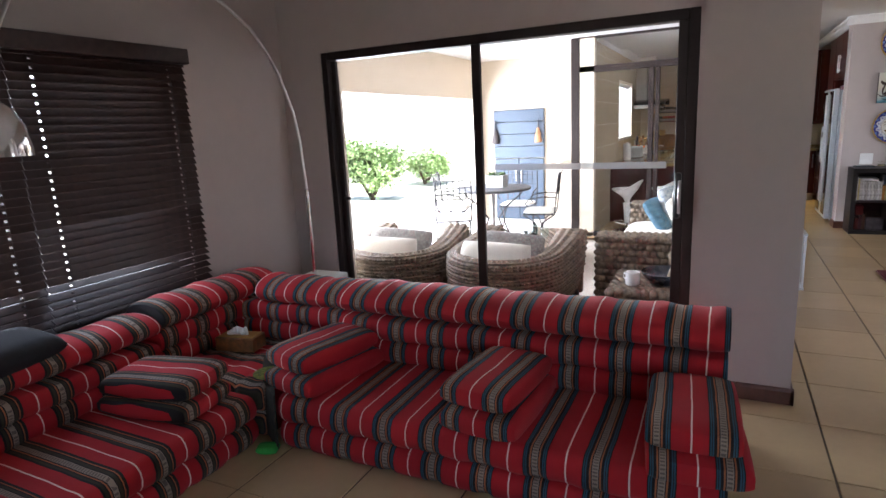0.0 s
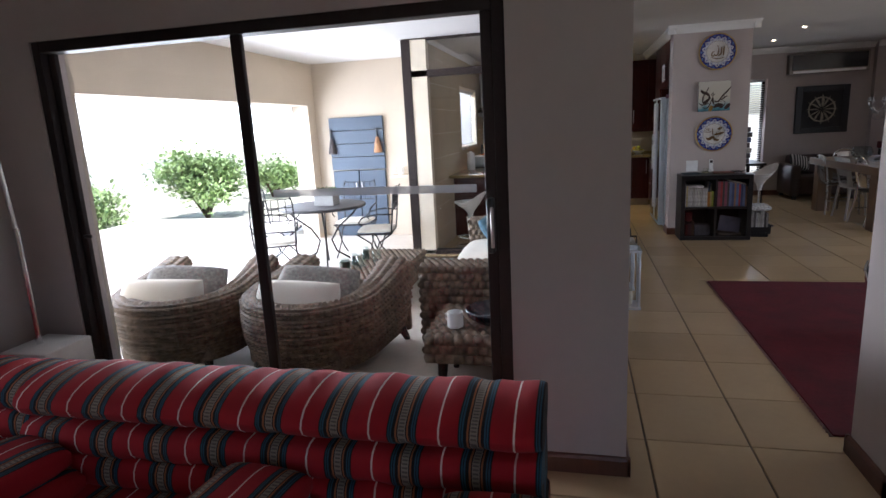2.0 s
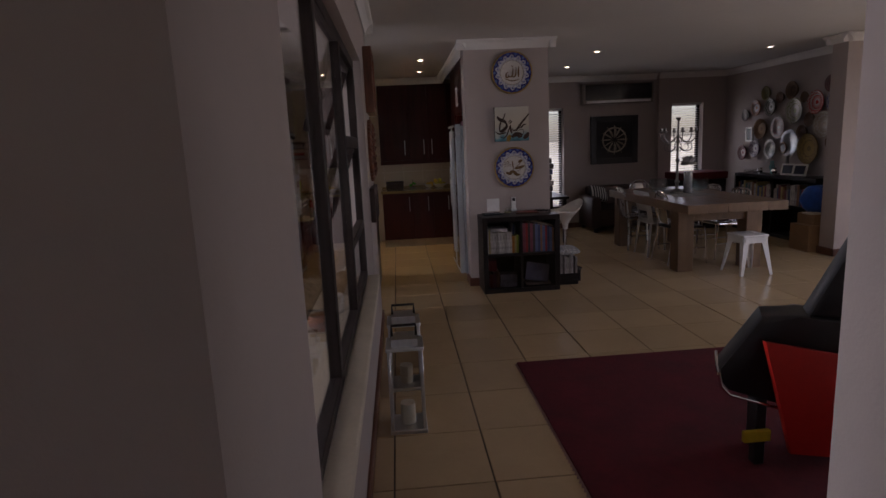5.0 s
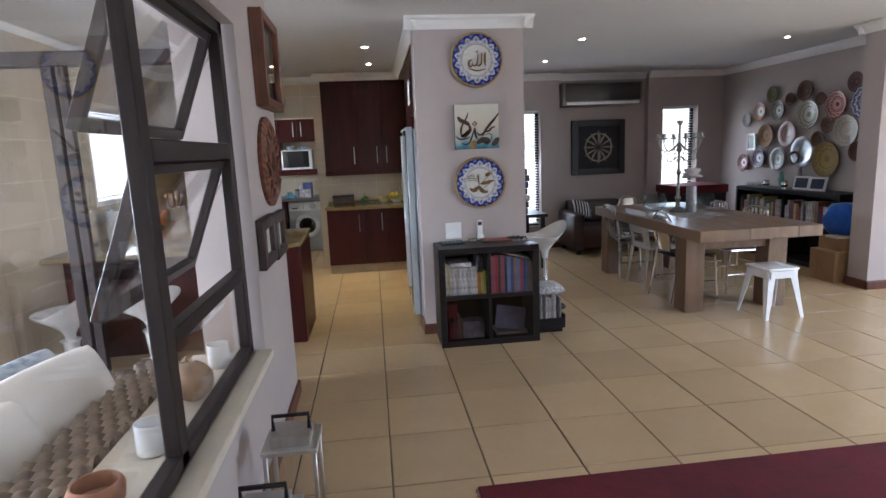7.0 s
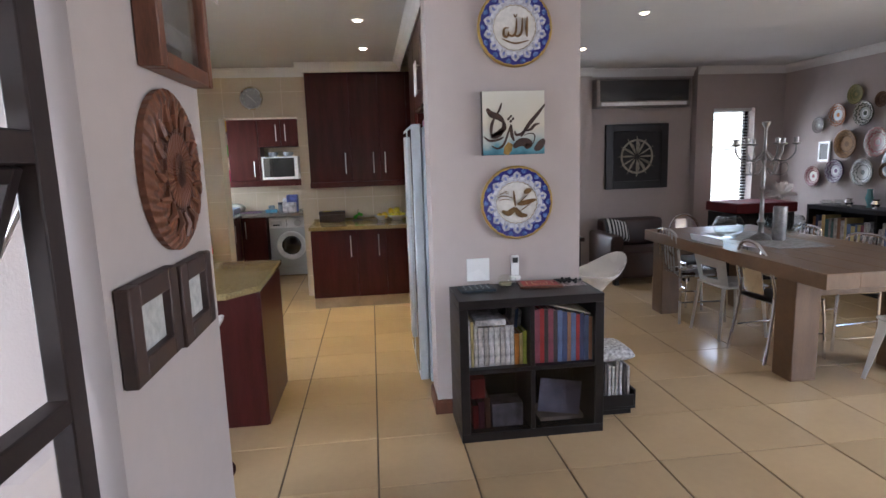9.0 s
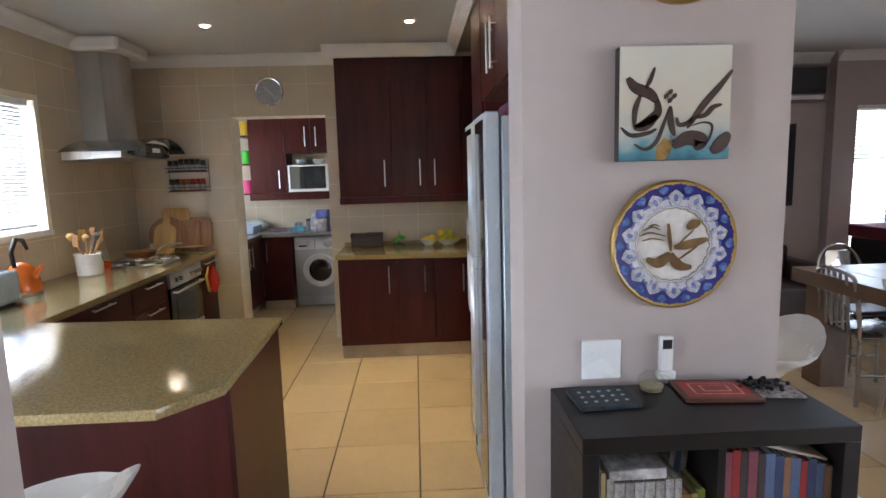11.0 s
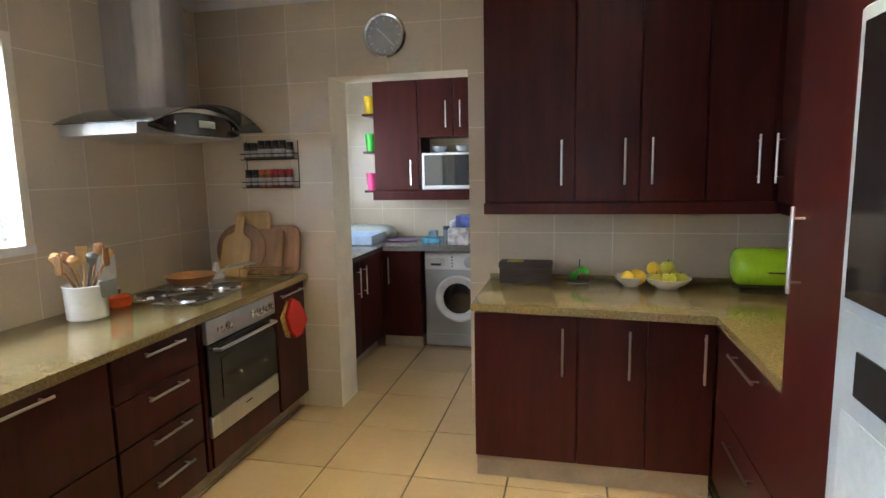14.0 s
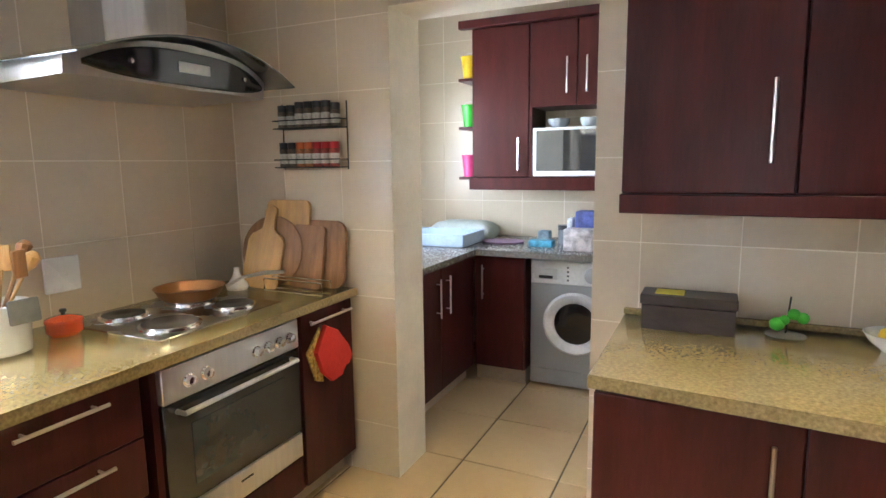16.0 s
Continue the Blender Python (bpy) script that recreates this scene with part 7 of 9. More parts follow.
# ceiling downlights
def downlight(x, y, power, z=CEIL):
    t = thing("downlight", (x, y, z), "small round recessed ceiling downlight", "ceiling light", "downlights")
    bm = B()
    lathe(bm, [(0.0285, -0.002), (0.046, -0.003), (0.048, -0.007), (0.0285, -0.009)], (x, y, z), 24, hollow=True)
    part("rim", bm, M_CORN, t)
    bm = B()
    lathe(bm, [(0, -0.004), (0.028, -0.004)], (x, y, z), 20)
    part("bulb", bm, M_LAMPGLOW, t, "lit bulb")
    if power:
        d = bpy.data.lights.new("downlight_bulb", "SPOT")
        d.energy, d.color, d.spot_size, d.spot_blend, d.shadow_soft_size = power, (1.0, 0.78, 0.35), radians(84), 0.8, 0.1
        ob = new("downlight_bulb", d)
        ob.matrix_world = look((x, y, z - 0.015), (x, y + 0.0001, 0))


for x, y in ((0.45, 11.12), (1.91, 11.08), (1.88, 9.95)):
    downlight(x, y, 21)
for x, y in ((4.09, 9.75), (4.14, 11.2), (6.45, 9.87)):
    downlight(x, y, 2.9)
for x, y in ((-2.0, 5.2), (-1.0, 6.3), (-2.2, 7.6), (0.3, 5.3)):
    downlight(x, y, 0, 2.602)

# ---- passage and dining ----
def ringed(name, R, plane, bands, petals=14, amp=0.04, rough=0.3, metal=0.0, bump=0.0):
    """Glaze in rings round the thing's origin; bands of (end radius share, colour), their edges scalloped."""
    m = bpy.data.materials.new(name)
    m.use_nodes = True
    nt = m.node_tree
    b = nt.nodes["Principled BSDF"]
    b.inputs["Roughness"].default_value, b.inputs["Metallic"].default_value = rough, metal
    tc = nt.nodes.new("ShaderNodeTexCoord")
    sp = nt.nodes.new("ShaderNodeSeparateXYZ")
    nt.links.new(tc.outputs["Object"], sp.inputs[0])

    def mn(op, a, c=None):
        n = nt.nodes.new("ShaderNodeMath")
        n.operation = op
        for i, v in enumerate((a, c)):
            if v is None:
                continue
            if isinstance(v, (int, float)):
                n.inputs[i].default_value = v
            else:
                nt.links.new(v, n.inputs[i])
        return n.outputs[0]
    a, c = sp.outputs["XYZ".index(plane[0])], sp.outputs["XYZ".index(plane[1])]
    r = mn("DIVIDE", mn("SQRT", mn("ADD", mn("MULTIPLY", a, a), mn("MULTIPLY", c, c))), R)
    th = mn("ARCTAN2", c, a)
    w1 = mn("SINE", mn("MULTIPLY", th, float(petals)))
    w2 = mn("SINE", mn("ADD", mn("MULTIPLY", th, float(petals * 3)), mn("MULTIPLY", r, 30.0)))
    wob = mn("MULTIPLY", mn("ADD", w1, mn("MULTIPLY", w2, 0.6)), amp)
    mask = mn("MULTIPLY", mn("GREATER_THAN", r, 0.56), mn("LESS_THAN", r, 0.97))
    f = mn("ADD", r, mn("MULTIPLY", wob, mask))
    ramp = nt.nodes.new("ShaderNodeValToRGB")
    ramp.color_ramp.interpolation = "CONSTANT"
    start = 0.0
    els = ramp.color_ramp.elements
    for i, (end, col) in enumerate(bands):
        e = els[i] if i < 2 else els.new(start)
        e.position = start
        e.color = (*col, 1)
        start = end
    nt.links.new(f, ramp.inputs[0])
    nz = nt.nodes.new("ShaderNodeTexNoise")
    nz.inputs["Scale"].default_value = 40
    nt.links.new(tc.outputs["Object"], nz.inputs["Vector"])
    mr = nt.nodes.new("ShaderNodeMapRange")
    mr.inputs["To Min"].default_value, mr.inputs["To Max"].default_value = 0.75, 1.15
    nt.links.new(nz.outputs[0], mr.inputs["Value"])
    sc = nt.nodes.new("ShaderNodeVectorMath")
    sc.operation = "SCALE"
    nt.links.new(ramp.outputs[0], sc.inputs[0])
    nt.links.new(mr.outputs[0], sc.inputs["Scale"])
    nt.links.new(sc.outputs[0], b.inputs["Base Color"])
    if bump:
        bp = nt.nodes.new("ShaderNodeBump")
        bp.inputs["Strength"].default_value = bump
        bp.inputs["Distance"].default_value = 0.004
        nt.links.new(mn("ADD", w2, nz.outputs[0]), bp.inputs["Height"])
        nt.links.new(bp.outputs[0], b.inputs["Normal"])
    return m


def stroke(bm, pts, ws, y, d=0.006):
    """A flat pen stroke in the x-z plane through points with widths, standing off a wall that faces -y."""
    n = len(pts)
    L, Rr = [], []
    for i in range(n):
        p = Vector((pts[i][0], 0, pts[i][1]))
        t = Vector((pts[min(i + 1, n - 1)][0] - pts[max(i - 1, 0)][0], 0, pts[min(i + 1, n - 1)][1] - pts[max(i - 1, 0)][1])).normalized()
        s = Vector((-t.z, 0, t.x)) * ws[i] / 2
        L.append(p + s)
        Rr.append(p - s)
    f = [(bm.verts.new((a.x, y, a.z)), bm.verts.new((c.x, y, c.z)), bm.verts.new((a.x, y + d, a.z)), bm.verts.new((c.x, y + d, c.z))) for a, c in zip(L, Rr)]
    for a, c in zip(f, f[1:]):
        bm.faces.new((a[0], a[1], c[1], c[0]))
        bm.faces.new((a[0], c[0], c[2], a[2]))
        bm.faces.new((a[1], a[3], c[3], c[1]))
        bm.faces.new((a[2], c[2], c[3], a[3]))
    bm.faces.new((f[0][0], f[0][2], f[0][3], f[0][1]))
    bm.faces.new((f[-1][0], f[-1][1], f[-1][3], f[-1][2]))


def curve_pts(ctrl, n=8):
    """A smooth line through control points."""
    out = []
    c = [Vector(p) for p in ctrl]
    for i in range(len(c) - 1):
        p0, p1, p2, p3 = c[max(i - 1, 0)], c[i], c[i + 1], c[min(i + 2, len(c) - 1)]
        for k in range(n):
            t = k / n
            out.append(0.5 * ((2 * p1) + (p2 - p0) * t + (2 * p0 - 5 * p1 + 4 * p2 - p3) * t * t + (3 * p1 - p0 - 3 * p2 + p3) * t ** 3))
    out.append(c[-1])
    return out


BLUEW = [(0.565, (0.72, 0.70, 0.66)), (0.585, (0.34, 0.27, 0.16)), (0.60, (0.66, 0.66, 0.68)), (0.625, (0.40, 0.42, 0.5)), (0.72, (0.62, 0.63, 0.68)), (0.76, (0.16, 0.18, 0.42)), (0.95, (0.035, 0.035, 0.19)), (1.0, (0.45, 0.3, 0.09))]
M_INK = mat("bronze_relief", (0.20, 0.12, 0.05), 0.35, 0.6, var=0.2, scale=30)


M_PETAL = mat("white_petal_glaze", (0.52, 0.52, 0.58), 0.25, var=0.25, scale=60)
M_BUD = mat("slate_blue_glaze", (0.2, 0.23, 0.5), 0.25, var=0.3, scale=60)
M_LOZ = mat("sky_blue_glaze", (0.09, 0.16, 0.42), 0.25, var=0.3, scale=60)


def calligraphy_plate(z, strokes, label):
    x, y, R = 2.783, 8.68, 0.215
    t = thing("calligraphy_plate", (x, y - 0.02, z), label, "wall plate", "calligraphy plates", local=True)
    bm = B()
    lathe(bm, [(0, 0.012), (0.12, 0.012), (0.125, 0.018), (0.2, 0.026), (0.212, 0.03), (0.2155, 0.022), (0.21, 0.0), (0.0, 0.0)], (0, 0.02, 0), 64, "Y")
    part("plate", bm, ringed("blue_white_glazed_border", 0.215, "XZ", BLUEW, 24, 0.008, 0.25, 0.0, 0.0), t, smooth=20)
    for k in range(14):
        a = (k + 0.5) * math.tau / 14
        c, e = math.cos(a), math.sin(a)
        for nm, r0, r1, w, y, d, m in (("petal", 0.132, 0.186, 0.052, -0.0072, 0.009, M_PETAL), ("bud", 0.148, 0.172, 0.017, -0.0082, 0.002, M_BUD)):
            bm = B()
            stroke(bm, [(c * (r0 + (r1 - r0) * q / 5), e * (r0 + (r1 - r0) * q / 5)) for q in range(6)], [w * f for f in (0.45, 0.8, 0.72, 1.0, 0.66, 0.08)], y, d)
            part(nm, bm, m, t)
        c, e = math.cos(a + math.pi / 14), math.sin(a + math.pi / 14)
        bm = B()
        stroke(bm, [(c * r, e * r) for r in (0.176, 0.184, 0.192, 0.2)], [0.006, 0.026, 0.034, 0.018], -0.0088, 0.006)
        part("lozenge", bm, M_LOZ, t)
    for ctrl, w in strokes:
        pts = curve_pts([Vector((a, b, 0)) for a, b in ctrl])
        n = len(pts)
        ws = [w * (0.35 + 0.65 * math.sin(math.pi * min(1, max(0, i / (n - 1))))) for i in range(n)]
        bm = B()
        stroke(bm, [(p.x, p.y) for p in pts], ws, 0.0, 0.006)
        part("letter", bm, M_INK, t)
    bm = B()
    lathe(bm, [(0.2125, 0.006), (0.219, 0.008), (0.219, 0.024), (0.2135, 0.03)], (0, 0.02, 0), 64, "Y", hollow=True)
    part("gilt_rim", bm, mat("worn_gilt", (0.5, 0.33, 0.1), 0.35, 0.8, var=0.2), t)
    return t


calligraphy_plate(2.305, [([(0.075, 0.06), (0.07, 0.0), (0.072, -0.05)], 0.016), ([(0.045, 0.055), (0.04, -0.02), (0.02, -0.045), (0.0, -0.04)], 0.014), ([(0.012, 0.05), (0.006, -0.02), (-0.015, -0.045), (-0.04, -0.035)], 0.014), ([(-0.035, 0.0), (-0.06, -0.005), (-0.065, -0.04), (-0.045, -0.05), (-0.035, -0.02)], 0.014), ([(-0.005, 0.075), (0.005, 0.06), (0.015, 0.075)], 0.008), ([(0.08, -0.07), (0.0, -0.085), (-0.075, -0.06)], 0.01)], "round plate with a blue and white border and raised bronze calligraphy")
calligraphy_plate(1.304, [([(0.0456, 0.0539), (0.067, 0.0669), (0.0911, 0.0747)], 0.032), ([(0.0683, 0.0474), (0.0402, 0.0215), (0.0147, -0.0032)], 0.005), ([(0.0034, -0.011), (0.0536, -0.0019), (0.1166, 0.0149)], 0.03), ([(0.0838, -0.0084), (0.0536, -0.0292), (0.0201, -0.052)], 0.005), ([(0.0643, -0.0799), (0.0268, -0.076), (0.0034, -0.0553), (-0.008, -0.0292)], 0.034), ([(-0.0188, 0.0721), (-0.0147, 0.0292), (-0.0087, -0.024)], 0.012), ([(-0.0911, -0.0474), (-0.057, -0.063), (-0.0301, -0.0487), (-0.0121, -0.0279)], 0.036), ([(-0.1173, 0.0325), (-0.0804, 0.0422), (-0.0268, 0.0292)], 0.006), ([(-0.1059, 0.05), (-0.0737, 0.0617), (-0.0469, 0.05)], 0.005), ([(-0.1085, 0.0149), (-0.0737, 0.0227), (-0.0335, 0.0149)], 0.005), ([(-0.0871, 0.0643), (-0.067, 0.0696), (-0.0503, 0.063)], 0.004)], "round plate with a blue and white border and raised bronze calligraphy")

cv = thing("canvas_print", (2.763, 8.66, 1.77), "square canvas with brown calligraphy on a cream and teal ground", "picture", local=True)
part("canvas", box(-0.185, 0.185, -0.022, 0.018, -0.182, 0.182, 0.002), mat("dark_canvas_edge", (0.05, 0.04, 0.035), 0.7), cv, "dark canvas edge")
cm = bpy.data.materials.new("painted_canvas")
cm.use_nodes = True
nt = cm.node_tree
tcn, spn, nzn, adn, rpn = nt.nodes.new("ShaderNodeTexCoord"), nt.nodes.new("ShaderNodeSeparateXYZ"), nt.nodes.new("ShaderNodeTexNoise"), nt.nodes.new("ShaderNodeMath"), nt.nodes.new("ShaderNodeValToRGB")
nzn.inputs["Scale"].default_value = 11
nzn.inputs["Detail"].default_value = 6
adn.operation = "MULTIPLY_ADD"
adn.inputs[1].default_value = 0.16
nt.links.new(tcn.outputs["Object"], spn.inputs[0])
nt.links.new(tcn.outputs["Object"], nzn.inputs["Vector"])
nt.links.new(nzn.outputs[0], adn.inputs[0])
nt.links.new(spn.outputs[2], adn.inputs[2])
cmr = nt.nodes.new("ShaderNodeMapRange")
cmr.inputs["From Min"].default_value, cmr.inputs["From Max"].default_value = -0.12, 0.26
nt.links.new(adn.outputs[0], cmr.inputs["Value"])
nt.links.new(cmr.outputs[0], rpn.inputs[0])
for i, (p, c) in enumerate(((0.0, (0.03, 0.12, 0.17)), (0.14, (0.10, 0.27, 0.33)), (0.28, (0.45, 0.48, 0.44)), (0.5, (0.60, 0.55, 0.44)), (1.0, (0.62, 0.60, 0.52)))):
    e = rpn.color_ramp.elements[i] if i < 2 else rpn.color_ramp.elements.new(p)
    e.position, e.color = p, (*c, 1)
nt.links.new(rpn.outputs[0], nt.nodes["Principled BSDF"].inputs["Base Color"])
nt.nodes["Principled BSDF"].inputs["Roughness"].default_value = 0.7
part("painting", box(-0.184, 0.184, -0.0255, -0.0225, -0.181, 0.181), cm, cv, "cream and teal painted ground")
M_BRUSH = mat("brown_brush_ink", (0.055, 0.026, 0.016), 0.6, var=0.3, scale=30)
for ctrl, w in [([(-0.0702, 0.115), (-0.0852, 0.0738), (-0.102, 0.0472)], 0.013), ([(-0.1584, 0.0844), (-0.1332, 0.0531), (-0.0852, 0.0324), (-0.06, 0.0059)], 0.036), ([(-0.0612, 0.0148), (-0.0582, -0.0266), (-0.0852, -0.0502), (-0.132, -0.0749)], 0.03), ([(-0.114, 0.0324), (-0.132, -0.0148), (-0.1344, -0.0708)], 0.018), ([(-0.1368, -0.0749), (-0.0972, -0.0667), (-0.06, -0.0354)], 0.034), ([(-0.1794, -0.0726), (-0.1452, -0.0985), (-0.0912, -0.0926), (-0.0612, -0.0796)], 0.015), ([(-0.018, -0.0077), (-0.0342, -0.0561), (-0.0612, -0.121), (-0.0972, -0.1446), (-0.1344, -0.1269)], 0.013), ([(-0.0162, -0.0077), (-0.0132, -0.062), (0.0, -0.1033)], 0.02), ([(0.0048, -0.0443), (0.0138, -0.0679), (0.0408, -0.0631), (0.0588, -0.0443)], 0.015), ([(0.186, 0.1021), (0.1488, 0.0561), (0.1008, 0.003), (0.0648, -0.0443), (0.0408, -0.0796)], 0.022), ([(0.0618, -0.0472), (0.1008, -0.0384), (0.1248, -0.0148), (0.1548, -0.0059)], 0.017), ([(-0.0042, -0.1398), (0.0408, -0.1121), (0.0888, -0.121), (0.0678, -0.1469)], 0.05), ([(0.0528, -0.0738), (0.0948, -0.062), (0.1248, -0.0738), (0.1128, -0.121), (0.0768, -0.1505)], 0.007), ([(0.1818, -0.0974), (0.1548, -0.1328), (0.1248, -0.1593)], 0.045), ([(-0.0222, 0.0413), (-0.0132, 0.033)], 0.02), ([(-0.036, 0.0277), (-0.0264, 0.0195)], 0.02), ([(-0.009, 0.0277), (0.0006, 0.0195)], 0.02), ([(-0.0222, 0.0142), (-0.0132, 0.0059)], 0.02)]:
    pts = curve_pts([Vector((a, b, 0)) for a, b in ctrl])
    n = len(pts)
    bm = B()
    stroke(bm, [(p.x, p.y) for p in pts], [w * (0.3 + 0.7 * math.sin(math.pi * i / (n - 1)) ** 0.8) for i in range(n)], -0.0285, 0.0025)
    part("brush_stroke", bm, M_BRUSH, cv)

bm = B()
stroke(bm, [(-0.02, -0.115), (-0.035, -0.145), (-0.05, -0.18)], [0.03, 0.05, 0.03], -0.027, 0.0015)
part("ochre_patch", bm, mat("ochre_paint", (0.32, 0.19, 0.04), 0.7, var=0.3, scale=30), cv)

# bookcase
bc = thing("bookcase", (2.765, 8.46, 0), "low black-brown four-cube bookcase with two glass doors", "bookcase")
X0, X1, Y0, Y1, ZT = 2.356, 3.174, 8.27, 8.655, 0.815
for q, nm in (((X0, X1, Y0, Y1, ZT - 0.05, ZT), "top"), ((X0, X1, Y0, Y1, 0.0, 0.05), "bottom"), ((X0, X0 + 0.05, Y0, Y1, 0.05, ZT - 0.05), "side"), ((X1 - 0.05, X1, Y0, Y1, 0.05, ZT - 0.05), "side"), ((X0 + 0.05, X1 - 0.05, Y1 - 0.012, Y1, 0.05, ZT - 0.05), "back"),
              ((X0 + 0.05, X1 - 0.05, Y0 + 0.004, Y1 - 0.012, 0.395, 0.42), "shelf"), ((2.753, 2.777, Y0 + 0.004, Y1 - 0.012, 0.05, 0.395), "divider"), ((2.753, 2.777, Y0 + 0.004, Y1 - 0.012, 0.42, ZT - 0.05), "divider")):
    part(nm, box(*q, 0.002), M_BLACKWOOD, bc)
for x0, x1 in ((X0 + 0.052, 2.752), (2.778, X1 - 0.052)):
    d = pane(bc, x0, x1, Y0 + 0.006, Y0 + 0.01, 0.052, 0.393, "glass_door", glass("smoked_door_glass", (0.62, 0.6, 0.62)))
BOOKC = [(0.6, 0.58, 0.54), (0.45, 0.42, 0.40), (0.62, 0.6, 0.6), (0.12, 0.1, 0.1), (0.5, 0.2, 0.03), (0.35, 0.42, 0.06), (0.34, 0.03, 0.03), (0.05, 0.07, 0.16), (0.11, 0.16, 0.3), (0.3, 0.15, 0.08), (0.05, 0.04, 0.04), (0.55, 0.45, 0.2), (0.25, 0.07, 0.1), (0.1, 0.2, 0.2)]
M_BOOK = [mat("book_cover", c, 0.5, var=0.4 if i < 3 else 0.2, scale=26 if i < 3 else 12) for i, c in enumerate(BOOKC)]
M_PAGES = mat("book_pages", (0.62, 0.56, 0.45), 0.9, var=0.05)


def book(loc, th, depth, h, mi, lean=0.0, yaw=0.0, flat=False):
    """A book with its spine to -y."""
    t = thing("book", loc, "%s-spined book on a shelf" % ("pale", "grey", "white", "black", "orange", "green", "red", "navy", "blue", "brown", "black", "yellow", "maroon", "teal")[mi], "book", "books on shelves", 0, True)
    t.matrix_world = pose(*loc, 0, lean, yaw)
    bm = B()
    bx(bm, 0, 0.003, 0, depth, 0, h)
    bx(bm, th - 0.003, th, 0, depth, 0, h)
    bx(bm, 0.003, th - 0.003, 0, 0.003, 0, h)
    part("cover", bm, M_BOOK[mi], t)
    part("pages", box(0.0032, th - 0.0032, 0.0035, depth - 0.004, 0.003, h - 0.004), M_PAGES, t)
    return t


random.seed(21)
x = X0 + 0.055
for mi, th, h in ((2, 0.012, 0.27), (11, 0.014, 0.26), (0, 0.02, 0.24), (2, 0.03, 0.225), (1, 0.024, 0.225), (2, 0.028, 0.225), (0, 0.03, 0.225), (1, 0.026, 0.225), (2, 0.024, 0.23), (0, 0.02, 0.23), (4, 0.025, 0.18), (11, 0.016, 0.18), (5, 0.02, 0.19)):
    book((x, Y0 + 0.05, 0.4215), th, 0.24, h, mi)
    x += th + 0.0035
x = 2.785
for mi, th, h in ((12, 0.03, 0.31), (6, 0.024, 0.315), (10, 0.022, 0.31), (12, 0.028, 0.31), (10, 0.022, 0.3), (8, 0.028, 0.3), (7, 0.026, 0.29), (9, 0.02, 0.285), (8, 0.028, 0.28), (6, 0.02, 0.27), (7, 0.024, 0.275), (8, 0.026, 0.26), (9, 0.02, 0.25), (13, 0.018, 0.25)):
    book((x, Y0 + 0.04, 0.4215), th, 0.24, h, mi)
    x += th + 0.0015
single("magazine_pile", box(2.45, 2.625, Y0 + 0.05, Y0 + 0.28, 0.6535, 0.688, 0.004), M_BOOK[2], "white printed magazines lying flat on the row of books", "magazines", loc=(2.53, Y0 + 0.15, 0.6535))
for i, mi in enumerate((2, 8, 2)):
    book((2.662 + i * 0.02, Y0 + 0.17, 0.4215), 0.017, 0.16, 0.3 - 0.012 * i, mi, 6)
bm = B()
obox(bm, (2.995, Y0 + 0.15, 0.7205), (0.25, 0.2, 0.008), (0, 15.6, 0), 0.002)
single("folder", bm, M_PAGES, "thin pale folder lying aslant on the books", "folder", loc=(2.995, Y0 + 0.15, 0.7205))
for i in range(3):
    book((2.43 + i * 0.035, Y0 + 0.06, 0.0515), 0.03, 0.2, 0.14 + 0.02 * i, (6, 12, 9)[i])
single("box_file", box(2.54, 2.72, Y0 + 0.06, Y0 + 0.2, 0.0515, 0.19, 0.003), mat("grey_printed_card", (0.4, 0.38, 0.4), 0.7, var=0.3, scale=20), "grey printed box behind the glass door", "box", loc=(2.63, Y0 + 0.1, 0.0515))
single("red_box", box(2.42, 2.5, Y0 + 0.05, Y0 + 0.18, 0.235, 0.35, 0.003), M_BOOK[6], "small red box behind the glass door", "box", loc=(2.46, Y0 + 0.1, 0.235))
bm = B()
obox(bm, (2.95, Y0 + 0.1, 0.19), (0.25, 0.006, 0.19), (-12, 10, 0), 0.001)
single("picture_book", bm, mat("pale_blue_cover", (0.5, 0.52, 0.66), 0.5, var=0.25, scale=9), "pale blue picture book leaning behind the glass door", "book", loc=(2.95, Y0 + 0.1, 0.06))
single("magazine_pile", box(2.83, 3.09, Y0 + 0.08, Y0 + 0.28, 0.0515, 0.075, 0.002), M_PAGES, "small pile of magazines behind the glass door", "magazines", loc=(2.95, Y0 + 0.15, 0.0515))
# on the bookcase
bm = B()
obox(bm, (2.5, 8.53, 0.822), (0.2, 0.15, 0.014), (0, 0, 4), 0.002)
nb = single("notebook", bm, mat("dark_teal_cover", (0.02, 0.035, 0.045), 0.6, var=0.5, scale=50), "dark teal notebook dotted with pale studs on the bookcase", "notebook", loc=(2.5, 8.53, 0.815))
for i in range(15):
    bm = B()
    lathe(bm, [(0.007, 0), (0.006, 0.0012), (0, 0.0015)], (2.432 + 0.034 * (i % 5), 8.49 + 0.04 * (i // 5) + 0.002 * (i % 5), 0.8292), 8)
    part("stud", bm, mat("pale_teal_stud", (0.3, 0.38, 0.4), 0.6) if i == 0 else bpy.data.materials["pale_teal_stud"], nb)
gt = thing("glass_cup", (2.69, 8.6, 0.815), "small clear glass teapot on the bookcase", "glass")
bm = B()
lathe(bm, [(0.03, 0.0), (0.042, 0.012), (0.045, 0.03), (0.036, 0.052), (0.022, 0.062), (0.0, 0.066)], (2.69, 8.6, 0.816), 22)
part("bowl", bm, glass("clear_teapot_glass", (0.96, 0.98, 0.95), 0.0), gt)
bm = B()
